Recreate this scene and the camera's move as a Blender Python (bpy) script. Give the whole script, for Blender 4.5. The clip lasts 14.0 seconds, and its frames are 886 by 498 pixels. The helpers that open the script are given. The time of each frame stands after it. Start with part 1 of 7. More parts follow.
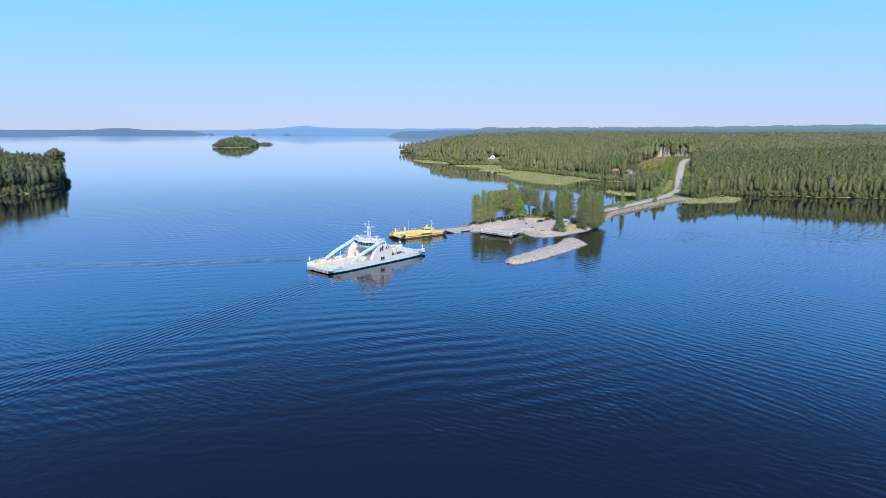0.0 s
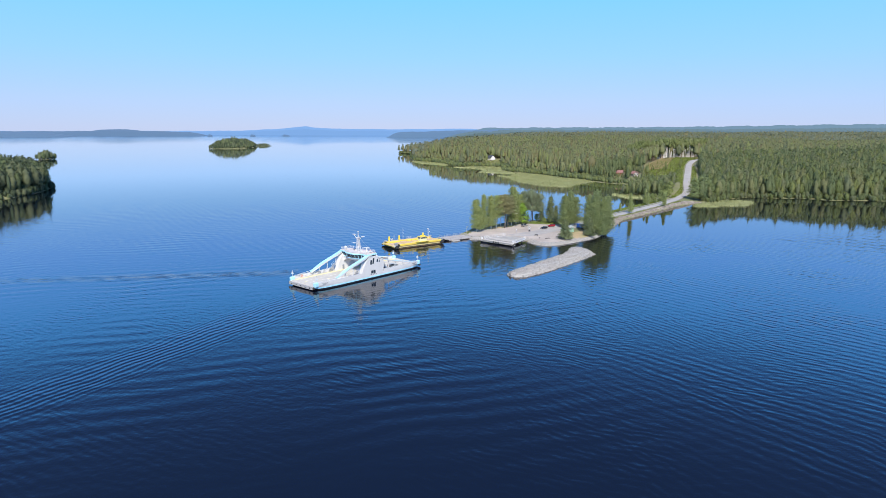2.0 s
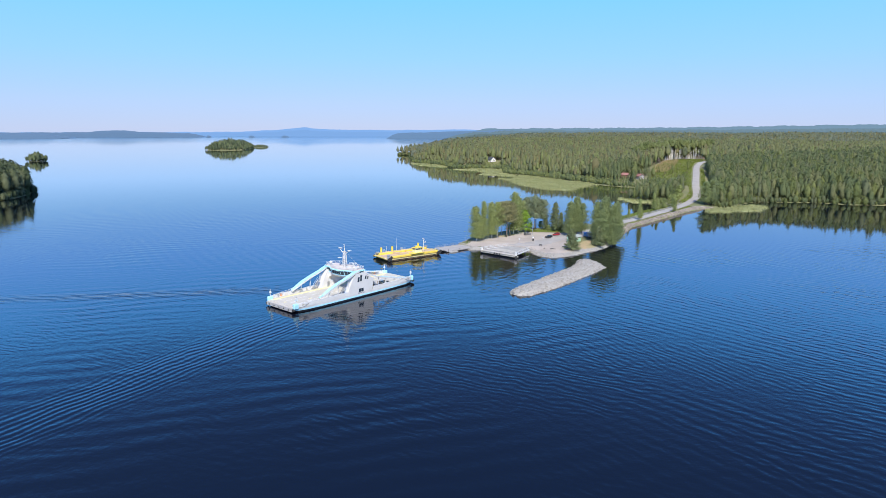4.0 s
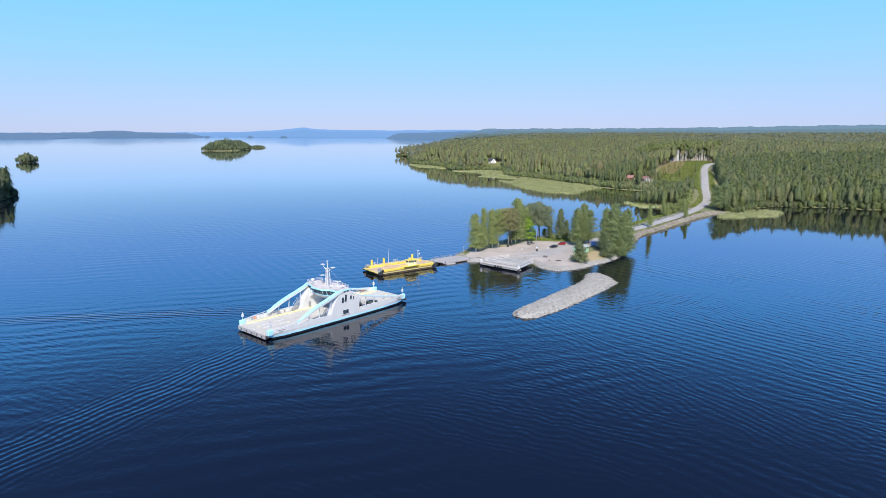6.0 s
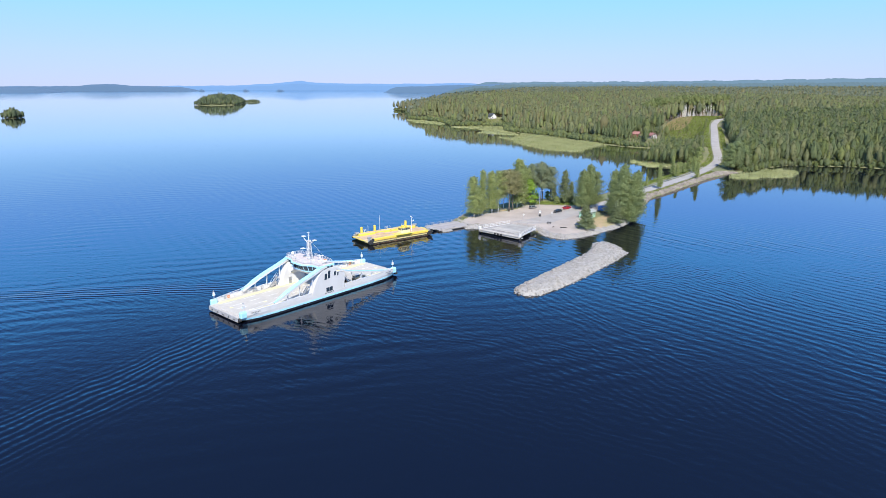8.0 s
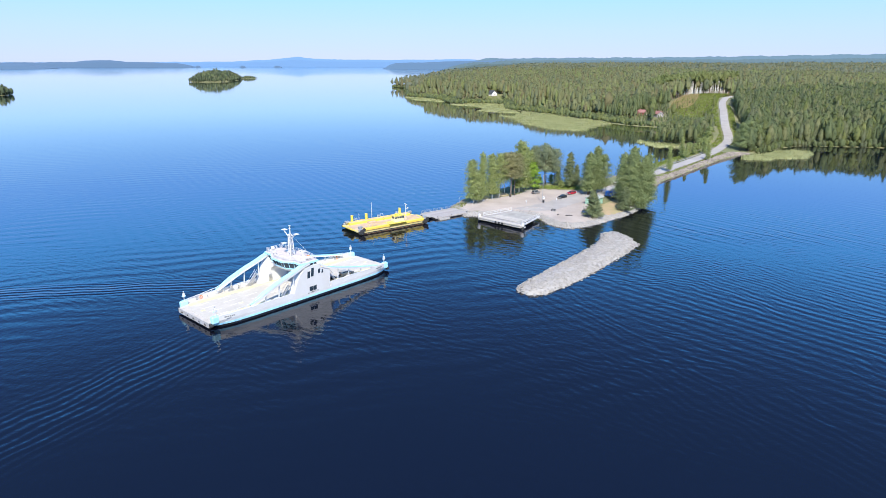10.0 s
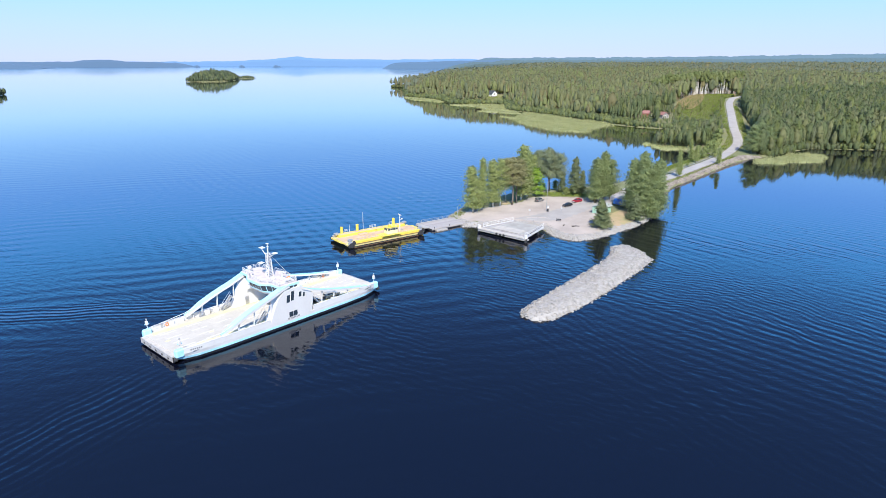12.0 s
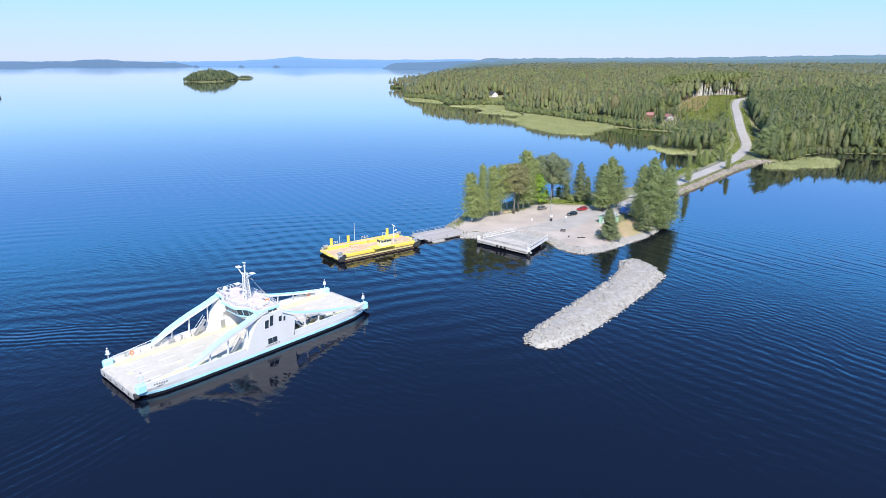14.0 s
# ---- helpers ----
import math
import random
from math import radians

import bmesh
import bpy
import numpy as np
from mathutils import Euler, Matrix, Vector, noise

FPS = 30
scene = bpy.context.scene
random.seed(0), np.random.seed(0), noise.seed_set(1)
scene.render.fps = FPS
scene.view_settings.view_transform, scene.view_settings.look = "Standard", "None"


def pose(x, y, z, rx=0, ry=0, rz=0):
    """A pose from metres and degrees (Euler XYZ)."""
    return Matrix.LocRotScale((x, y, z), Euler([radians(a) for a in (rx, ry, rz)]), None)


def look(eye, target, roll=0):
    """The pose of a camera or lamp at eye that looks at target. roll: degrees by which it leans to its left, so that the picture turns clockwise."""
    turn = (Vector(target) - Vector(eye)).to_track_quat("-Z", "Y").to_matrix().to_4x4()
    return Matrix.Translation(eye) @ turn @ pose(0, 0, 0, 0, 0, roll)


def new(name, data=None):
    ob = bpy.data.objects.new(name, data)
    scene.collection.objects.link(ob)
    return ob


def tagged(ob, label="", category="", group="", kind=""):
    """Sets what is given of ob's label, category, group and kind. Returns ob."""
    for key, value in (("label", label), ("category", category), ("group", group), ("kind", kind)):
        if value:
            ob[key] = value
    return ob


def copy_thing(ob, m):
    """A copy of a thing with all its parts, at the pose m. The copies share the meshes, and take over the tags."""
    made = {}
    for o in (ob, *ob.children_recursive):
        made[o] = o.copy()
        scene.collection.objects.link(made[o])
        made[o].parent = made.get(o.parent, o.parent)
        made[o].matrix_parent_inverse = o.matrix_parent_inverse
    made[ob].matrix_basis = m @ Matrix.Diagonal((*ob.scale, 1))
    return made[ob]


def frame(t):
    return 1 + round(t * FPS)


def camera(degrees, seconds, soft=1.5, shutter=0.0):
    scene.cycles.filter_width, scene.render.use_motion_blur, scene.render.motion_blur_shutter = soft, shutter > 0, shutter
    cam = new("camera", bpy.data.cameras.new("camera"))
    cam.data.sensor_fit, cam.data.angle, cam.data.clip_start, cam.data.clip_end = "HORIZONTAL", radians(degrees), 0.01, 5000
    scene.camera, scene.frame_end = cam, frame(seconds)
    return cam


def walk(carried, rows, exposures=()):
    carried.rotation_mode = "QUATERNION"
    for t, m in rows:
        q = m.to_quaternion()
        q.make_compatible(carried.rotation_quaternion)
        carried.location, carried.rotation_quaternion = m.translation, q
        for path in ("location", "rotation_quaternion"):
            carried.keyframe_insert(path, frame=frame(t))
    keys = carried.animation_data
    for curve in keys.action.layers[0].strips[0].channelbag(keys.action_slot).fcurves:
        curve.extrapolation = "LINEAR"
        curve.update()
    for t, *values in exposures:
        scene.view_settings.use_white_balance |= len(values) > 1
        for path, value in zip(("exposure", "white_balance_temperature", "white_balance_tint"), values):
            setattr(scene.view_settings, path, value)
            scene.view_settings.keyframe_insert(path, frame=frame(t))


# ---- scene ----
cam = camera(70.53, 14.0, soft=0.75)
PATH = [
    (0.0, pose(0.00, 0.00, 60.00, 79.026, -0.22, -0.190)),
    (0.5, pose(0.38, 6.07, 60.03, 79.037, -0.20, -0.193)),
    (1.0, pose(0.78, 12.21, 60.07, 79.047, -0.17, -0.194)),
    (1.5, pose(1.20, 18.47, 60.12, 79.057, -0.14, -0.194)),
    (2.0, pose(1.65, 24.85, 60.21, 79.068, -0.11, -0.190)),
    (2.5, pose(2.12, 31.33, 60.32, 79.087, -0.08, -0.186)),
    (3.0, pose(2.59, 37.84, 60.43, 79.102, -0.06, -0.180)),
    (5.5, pose(4.80, 70.40, 61.17, 79.160, -0.05, -0.166)),
    (6.0, pose(5.26, 76.61, 61.29, 79.150, -0.06, -0.170)),
    (6.5, pose(5.74, 82.42, 61.40, 78.453, -0.06, -0.174)),
    (7.0, pose(6.22, 87.86, 61.52, 76.979, -0.04, -0.179)),
    (7.5, pose(6.67, 93.03, 61.64, 76.001, -0.04, -0.187)),
    (8.0, pose(7.06, 97.92, 61.68, 75.096, -0.05, -0.194)),
    (9.2, pose(7.86, 109.00, 61.60, 73.320, -0.05, -0.198)),
    (10.5, pose(8.66, 120.79, 61.46, 73.052, -0.05, -0.196)),
    (11.0, pose(8.97, 125.36, 61.39, 73.044, -0.05, -0.192)),
    (11.5, pose(9.28, 129.86, 61.33, 73.040, -0.05, -0.189)),
    (12.0, pose(9.56, 134.31, 61.30, 73.042, -0.06, -0.186)),
    (12.5, pose(9.82, 138.57, 61.29, 73.042, -0.08, -0.182)),
    (13.0, pose(10.07, 142.49, 61.28, 73.045, -0.11, -0.178)),
    (13.5, pose(10.32, 146.05, 61.25, 73.060, -0.14, -0.173)),
    (14.0, pose(10.58, 149.34, 61.20, 73.069, -0.16, -0.169)),
]
walk(cam, PATH, [(0.0, 0.42), (6.0, 0.42), (8.0, 0.55), (10.5, 0.70), (14.0, 0.70)])

# ---- world, sun and exposure ----
SUN_FROM = Vector((0.06, -1.0, 0)).normalized()
SUN_UP = radians(45)
world = bpy.data.worlds.new("world")
scene.world = world
world.use_nodes = True
wn = world.node_tree.nodes
wn.clear()
sky = wn.new("ShaderNodeTexSky")
sky.sky_type = "NISHITA"
sky.sun_disc = False
sky.sun_elevation = SUN_UP
sky.sun_rotation = math.atan2(SUN_FROM.x, SUN_FROM.y)
sky.altitude = 0
sky.air_density = 1.0
sky.dust_density = 0.0
sky.ozone_density = 3.0
back = wn.new("ShaderNodeBackground")
back.inputs["Strength"].default_value = 0.088
wout = wn.new("ShaderNodeOutputWorld")
# the clear sky, with the pale haze that lies over the far lake
coords = wn.new("ShaderNodeTexCoord")
split = wn.new("ShaderNodeSeparateXYZ")
air = wn.new("ShaderNodeValToRGB")
air.color_ramp.interpolation = "LINEAR"
AIR = [(0.0, (0.48, 0.61, 0.95)), (0.04, (0.45, 0.65, 1.05)), (0.105, (0.335, 0.70, 1.29)), (0.185, (0.24, 0.705, 1.8)), (0.265, (0.165, 0.87, 2.15)), (0.33, (0.108, 0.455, 1.27)), (0.40, (0.082, 0.25, 0.745)), (0.46, (0.073, 0.21, 0.61)), (0.54, (0.08, 0.225, 0.64)), (0.63, (0.105, 0.285, 0.81)), (1.0, (0.05, 0.16, 0.5))]
AIR = [(p, tuple(c / 2 for c in colour)) for p, colour in AIR]
air.color_ramp.elements[1].color = (*AIR[-1][1], 1)
air.color_ramp.elements[0].color = (*AIR[0][1], 1)
for pos, colour in AIR[1:-1]:
    air.color_ramp.elements.new(pos).color = (*colour, 1)
gain = wn.new("ShaderNodeVectorMath")
gain.operation = "SCALE"
gain.inputs["Scale"].default_value = 16.6
blend = wn.new("ShaderNodeMixRGB")
blend.inputs[0].default_value = 0.88
world.node_tree.links.new(coords.outputs["Generated"], split.inputs[0])
world.node_tree.links.new(split.outputs["Z"], air.inputs[0])
world.node_tree.links.new(air.outputs[0], gain.inputs[0])
world.node_tree.links.new(sky.outputs[0], blend.inputs[1])
world.node_tree.links.new(gain.outputs[0], blend.inputs[2])
world.node_tree.links.new(blend.outputs[0], back.inputs[0])
world.node_tree.links.new(back.outputs[0], wout.inputs[0])
sun_data = bpy.data.lights.new("sun", "SUN")
sun_data.energy = 4.4
sun_data.angle = radians(0.53)
sun_data.color = (1.0, 0.955, 0.88)
sun = new("sun", sun_data)
sun.matrix_world = look((0, 0, 200), (-SUN_FROM.x * math.cos(SUN_UP), -SUN_FROM.y * math.cos(SUN_UP), 200 - math.sin(SUN_UP)))


# ---- materials ----
def material(name, colour, rough=0.7, metal=0.0, vary=0.25, size=2.0, fine=0.15, fine_size=0.15, bump=0.0, colour2=None, translucent=0.0, stain=0.0):
    """A surface with variation at two scales, in world metres."""
    m = bpy.data.materials.new(name)
    m.use_nodes = True
    nt = m.node_tree
    n, l = nt.nodes, nt.links
    n.clear()
    out = n.new("ShaderNodeOutputMaterial")
    bsdf = n.new("ShaderNodeBsdfPrincipled")
    geo = n.new("ShaderNodeTexCoord")
    big = n.new("ShaderNodeTexNoise")
    big.inputs["Scale"].default_value = 1.0 / size
    big.inputs["Detail"].default_value = 4
    small = n.new("ShaderNodeTexNoise")
    small.inputs["Scale"].default_value = 1.0 / fine_size
    small.inputs["Detail"].default_value = 3
    l.new(geo.outputs["Object"], big.inputs["Vector"])
    l.new(geo.outputs["Object"], small.inputs["Vector"])
    ramp = n.new("ShaderNodeValToRGB")
    c1 = colour
    c2 = colour2 or tuple(min(1.0, c * (1 + vary)) for c in colour)
    if colour2 is None:
        c1 = tuple(c * (1 - vary) for c in colour)
    ramp.color_ramp.elements[0].position, ramp.color_ramp.elements[1].position = 0.32, 0.68
    ramp.color_ramp.elements[0].color, ramp.color_ramp.elements[1].color = (*c1, 1), (*c2, 1)
    l.new(big.outputs["Fac"], ramp.inputs["Fac"])
    mul = n.new("ShaderNodeMath")
    mul.operation = "MULTIPLY_ADD"
    mul.inputs[1].default_value, mul.inputs[2].default_value = 2 * fine, 1 - fine
    l.new(small.outputs["Fac"], mul.inputs[0])
    info = n.new("ShaderNodeNewGeometry")
    isl = n.new("ShaderNodeMath")
    isl.operation = "MULTIPLY_ADD"
    isl.inputs[1].default_value, isl.inputs[2].default_value = fine, 1 - fine / 2
    l.new(info.outputs["Random Per Island"], isl.inputs[0])
    tot = n.new("ShaderNodeMath")
    tot.operation = "MULTIPLY"
    l.new(mul.outputs[0], tot.inputs[0])
    l.new(isl.outputs[0], tot.inputs[1])
    mix = n.new("ShaderNodeVectorMath")
    mix.operation = "SCALE"
    l.new(ramp.outputs[0], mix.inputs[0])
    l.new(tot.outputs[0], mix.inputs["Scale"])
    col = mix.outputs[0]
    if stain:
        st = n.new("ShaderNodeTexNoise")
        st.inputs["Scale"].default_value = 0.7
        st.inputs["Detail"].default_value = 6
        st.inputs["Roughness"].default_value = 0.7
        stretch = n.new("ShaderNodeMapping")
        stretch.inputs["Scale"].default_value = (1, 1, 0.25)
        l.new(geo.outputs["Object"], stretch.inputs[0])
        l.new(stretch.outputs[0], st.inputs["Vector"])
        sr = n.new("ShaderNodeMapRange")
        sr.inputs["From Min"].default_value, sr.inputs["From Max"].default_value = 0.52, 0.78
        sr.inputs["To Max"].default_value = stain
        l.new(st.outputs["Fac"], sr.inputs["Value"])
        sm = n.new("ShaderNodeMixRGB")
        sm.inputs[2].default_value = (0.16, 0.10, 0.06, 1)
        l.new(sr.outputs[0], sm.inputs[0])
        l.new(col, sm.inputs[1])
        col = sm.outputs[0]
    l.new(col, bsdf.inputs["Base Color"])
    bsdf.inputs["Roughness"].default_value = rough
    bsdf.inputs["Metallic"].default_value = metal
    if bump:
        b = n.new("ShaderNodeBump")
        b.inputs["Strength"].default_value = 1.0
        b.inputs["Distance"].default_value = bump
        l.new(small.outputs["Fac"], b.inputs["Height"])
        l.new(b.outputs[0], bsdf.inputs["Normal"])
    if translucent:
        bsdf.inputs["Specular IOR Level"].default_value = 0.25
        tr = n.new("ShaderNodeBsdfTranslucent")
        l.new(col, tr.inputs["Color"])
        ms = n.new("ShaderNodeMixShader")
        ms.inputs[0].default_value = translucent
        l.new(bsdf.outputs[0], ms.inputs[1])
        l.new(tr.outputs[0], ms.inputs[2])
        l.new(ms.outputs[0], out.inputs[0])
    else:
        l.new(bsdf.outputs[0], out.inputs[0])
    return m


def water_material():
    m = bpy.data.materials.new("lake_water")
    m.use_nodes = True
    nt = m.node_tree
    n, l = nt.nodes, nt.links
    bsdf = n["Principled BSDF"]
    bsdf.inputs["Base Color"].default_value = (0.0022, 0.003, 0.008, 1)
    bsdf.inputs["Roughness"].default_value = 0.04
    bsdf.inputs["IOR"].default_value = 1.36
    bsdf.inputs["Coat Roughness"].default_value = 0.04
    bsdf.inputs["Coat IOR"].default_value = 1.36
    tc = n.new("ShaderNodeTexCoord")

    xyz = n.new("ShaderNodeSeparateXYZ")
    l.new(tc.outputs["Object"], xyz.inputs[0])

    def times(a, b):
        mu = n.new("ShaderNodeMath")
        mu.operation = "MULTIPLY"
        l.new(a, mu.inputs[0])
        l.new(b, mu.inputs[1])
        return mu.outputs[0]

    def between(value, a, b, lo=0.0, hi=1.0):
        mr = n.new("ShaderNodeMapRange")
        mr.interpolation_type = "SMOOTHSTEP"
        mr.inputs["From Min"].default_value, mr.inputs["From Max"].default_value = a, b
        mr.inputs["To Min"].default_value, mr.inputs["To Max"].default_value = lo, hi
        l.new(value, mr.inputs["Value"])
        return mr.outputs[0]

    def bands(direction, length, distort, dscale, amp, seed, mask_scale, lo, hi, west=None, east=None, north=None):
        """Wave trains that run in a direction, fading in and out in patches. Returns height in metres."""
        mp = n.new("ShaderNodeMapping")
        mp.inputs["Rotation"].default_value = (0, 0, -radians(direction))
        mp.inputs["Location"].default_value = (seed * 13.7, seed * 7.1, seed)
        l.new(tc.outputs["Object"], mp.inputs[0])
        w = n.new("ShaderNodeTexWave")
        w.wave_type, w.bands_direction, w.wave_profile = "BANDS", "X", "SIN"
        w.inputs["Scale"].default_value = math.pi / (10 * length)
        w.inputs["Distortion"].default_value = distort
        w.inputs["Detail"].default_value = 1
        w.inputs["Detail Scale"].default_value = dscale
        l.new(mp.outputs[0], w.inputs["Vector"])
        mk = n.new("ShaderNodeTexNoise")
        mk.inputs["Scale"].default_value = mask_scale
        mk.inputs["Detail"].default_value = 2
        l.new(mp.outputs[0], mk.inputs["Vector"])
        out = times(w.outputs["Fac"], between(mk.outputs["Fac"], lo, hi, 0.0, amp))
        if west is not None:
            out = times(out, between(xyz.outputs["X"], *west))
        if east is not None:
            out = times(out, between(xyz.outputs["X"], east[0], east[1], 1.0, 0.0))
        if north is not None:
            out = times(out, between(xyz.outputs["Y"], *north))
        return out

    def wake(x, y, direction, length, half, amp):
        """One arm of the ferry's wake: a few long crests side by side, from a point outwards."""
        mp = n.new("ShaderNodeMapping")
        mp.vector_type = "TEXTURE"
        mp.inputs["Location"].default_value = (x, y, 0)
        mp.inputs["Rotation"].default_value = (0, 0, radians(direction))
        l.new(tc.outputs["Object"], mp.inputs[0])
        sp = n.new("ShaderNodeSeparateXYZ")
        l.new(mp.outputs[0], sp.inputs[0])
        w = n.new("ShaderNodeTexWave")
        w.wave_type, w.bands_direction, w.wave_profile = "BANDS", "Y", "SIN"
        w.inputs["Scale"].default_value = math.pi / (10 * length)
        w.inputs["Distortion"].default_value = 5.0
        w.inputs["Detail"].default_value = 1
        w.inputs["Detail Scale"].default_value = 0.5
        l.new(mp.outputs[0], w.inputs["Vector"])
        ab = n.new("ShaderNodeMath")
        ab.operation = "ABSOLUTE"
        l.new(sp.outputs["Y"], ab.inputs[0])
        out = times(w.outputs["Fac"], between(ab.outputs[0], half * 0.15, half, amp, 0.0))
        out = times(out, between(sp.outputs["X"], -6, 10))
        return times(out, between(sp.outputs["X"], 60, 190, 1.0, 0.25))

    def ripples(scale, amp, detail=3):
        w = n.new("ShaderNodeTexNoise")
        w.inputs["Scale"].default_value = scale
        w.inputs["Detail"].default_value = detail
        w.inputs["Roughness"].default_value = 0.55
        l.new(tc.outputs["Object"], w.inputs["Vector"])
        mu = n.new("ShaderNodeMath")
        mu.operation = "MULTIPLY"
        mu.inputs[1].default_value = amp
        l.new(w.outputs["Fac"], mu.inputs[0])
        return mu.outputs[0]

    heights = [
        bands(40, 3.5, 2.2, 0.25, 0.032, 1, 0.014, 0.34, 0.56, west=(10, 80)),
        bands(28, 2.3, 6.0, 0.8, 0.020, 2, 0.03, 0.42, 0.60, west=(-5, 60)),
        bands(108, 7.0, 5.0, 0.6, 0.052, 3, 0.016, 0.42, 0.62, east=(10, 80)),
        bands(95, 3.6, 8.0, 0.9, 0.014, 5, 0.018, 0.42, 0.62, east=(0, 90)),
        bands(62, 2.2, 7.0, 0.9, 0.018, 7, 0.03, 0.42, 0.62),
        bands(33, 5.2, 2.2, 0.25, 0.055, 9, 0.012, 0.36, 0.56, north=(300, 350)),
        wake(-44, 246, -118, 2.1, 15, 0.046),
        wake(-56, 284, -172, 2.0, 9, 0.05),
        ripples(0.30, 0.06, 2),
        ripples(0.75, 0.027, 3),
        ripples(2.1, 0.007, 2),
    ]
    total = heights[0]
    for h in heights[1:]:
        a = n.new("ShaderNodeMath")
        a.operation = "ADD"
        l.new(total, a.inputs[0])
        l.new(h, a.inputs[1])
        total = a.outputs[0]
    # the ferries' wash dies away; the open lake lies calm
    away = n.new("ShaderNodeVectorMath")
    away.operation = "DISTANCE"
    away.inputs[1].default_value = (0, 120, 0)
    l.new(tc.outputs["Object"], away.inputs[0])
    calm = n.new("ShaderNodeMapRange")
    calm.interpolation_type = "SMOOTHSTEP"
    calm.inputs["From Min"].default_value, calm.inputs["From Max"].default_value = 150, 620
    calm.inputs["To Min"].default_value, calm.inputs["To Max"].default_value = 1.0, 0.05
    l.new(away.outputs["Value"], calm.inputs["Value"])
    a = n.new("ShaderNodeMath")
    a.operation = "MULTIPLY"
    l.new(total, a.inputs[0])
    # the bay behind the causeway is sheltered
    bay = times(between(xyz.outputs["X"], 60, 150), between(xyz.outputs["Y"], 310, 440))
    shelter = between(bay, 0.0, 1.0, 1.0, 0.12)
    l.new(times(calm.outputs[0], shelter), a.inputs[1])
    # far out, breezes roughen the surface
    l.new(between(away.outputs["Value"], 2100, 4200, 0.04, 0.12), bsdf.inputs["Roughness"])
    l.new(between(away.outputs["Value"], 2100, 4200, 0.04, 0.12), bsdf.inputs["Coat Roughness"])
    l.new(between(away.outputs["Value"], 330, 850, 0.22, 1.0), bsdf.inputs["Coat Weight"])
    b = n.new("ShaderNodeBump")
    b.inputs["Strength"].default_value = 1.0
    b.inputs["Distance"].default_value = 1.0
    l.new(a.outputs[0], b.inputs["Height"])
    l.new(b.outputs[0], bsdf.inputs["Normal"])
    l.new(b.outputs[0], bsdf.inputs["Coat Normal"])
    return m


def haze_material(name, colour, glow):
    """Distant land as a plain backdrop: kilometres of haze put into colour and glow."""
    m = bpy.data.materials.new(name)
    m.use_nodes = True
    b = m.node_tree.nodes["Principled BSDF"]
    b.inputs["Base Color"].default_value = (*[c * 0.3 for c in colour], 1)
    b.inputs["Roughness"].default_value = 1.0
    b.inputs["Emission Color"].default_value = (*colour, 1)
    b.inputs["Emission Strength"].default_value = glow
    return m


WATER = water_material()
SOIL = material("forest_soil", (0.15, 0.165, 0.07), 0.95, size=18, vary=0.3, fine_size=1.2, fine=0.3, colour2=(0.22, 0.205, 0.10))
GRAVEL = material("gravel", (0.43, 0.37, 0.32), 0.95, size=9, vary=0.12, fine=0.14, fine_size=0.35, bump=0.03)
ASPHALT = material("worn_asphalt", (0.36, 0.335, 0.31), 0.9, size=6, vary=0.1, fine=0.1, fine_size=0.4)
GRASS = material("grass", (0.2, 0.25, 0.055), 0.9, size=5, vary=0.3, fine=0.3, fine_size=0.5, translucent=0.25)
DRY_GRASS = material("dry_grass", (0.44, 0.32, 0.19), 0.95, size=4, fine=0.3, fine_size=0.5, colour2=(0.33, 0.29, 0.13))
SHINGLE = material("shore_shingle", (0.345, 0.325, 0.30), 0.95, size=3, vary=0.15, fine=0.22, fine_size=0.4, bump=0.08)
ROCKFILL = material("brownish_rock_fill", (0.27, 0.235, 0.20), 0.95, size=3, vary=0.2, fine=0.22, fine_size=0.4, bump=0.08)
REED = material("reed", (0.33, 0.355, 0.15), 0.9, size=14, fine=0.3, fine_size=1.0, colour2=(0.42, 0.42, 0.2), translucent=0.25)
STONE = material("pale_granite", (0.325, 0.306, 0.28), 0.9, size=1.3, vary=0.16, fine=0.16, fine_size=0.12, bump=0.02)
PINE = material("pine_foliage", (0.189, 0.208, 0.098), 0.8, size=14, fine=0.09, fine_size=2.5, colour2=(0.260, 0.271, 0.127), translucent=0.44)
# cooler and greyer than the near pines: distance haze put into the colour
HAZED_PINE = material("hazed_pine_foliage", (0.168, 0.194, 0.129), 0.85, size=55, fine=0.09, fine_size=7, colour2=(0.227, 0.249, 0.167), translucent=0.44)
MIXED = material("mixed_foliage", (0.149, 0.188, 0.066), 0.8, size=14, fine=0.09, fine_size=2.5, colour2=(0.233, 0.255, 0.093), translucent=0.44)
LEAF = material("birch_leaves", (0.29, 0.34, 0.125), 0.7, size=3.0, fine=0.16, fine_size=0.6, colour2=(0.40, 0.44, 0.175), translucent=0.46)
LEAF_DARK = material("alder_leaves", (0.215, 0.27, 0.115), 0.7, size=3.0, fine=0.16, fine_size=0.6, colour2=(0.315, 0.365, 0.16), translucent=0.46)
LEAF_BRIGHT = material("maple_leaves", (0.23, 0.36, 0.05), 0.7, size=2.5, fine=0.16, fine_size=0.6, colour2=(0.32, 0.46, 0.08), translucent=0.46)
LEAF_GREY = material("willow_leaves", (0.235, 0.28, 0.165), 0.7, size=3.0, fine=0.16, fine_size=0.6, colour2=(0.33, 0.37, 0.22), translucent=0.46)
NEEDLE = material("spruce_needles", (0.165, 0.205, 0.10), 0.8, size=2.5, fine=0.16, fine_size=0.5, colour2=(0.25, 0.28, 0.135), translucent=0.42)
NEEDLE_PINE = material("pine_needles", (0.27, 0.265, 0.125), 0.8, size=2.5, fine=0.16, fine_size=0.5, colour2=(0.36, 0.34, 0.165), translucent=0.42)
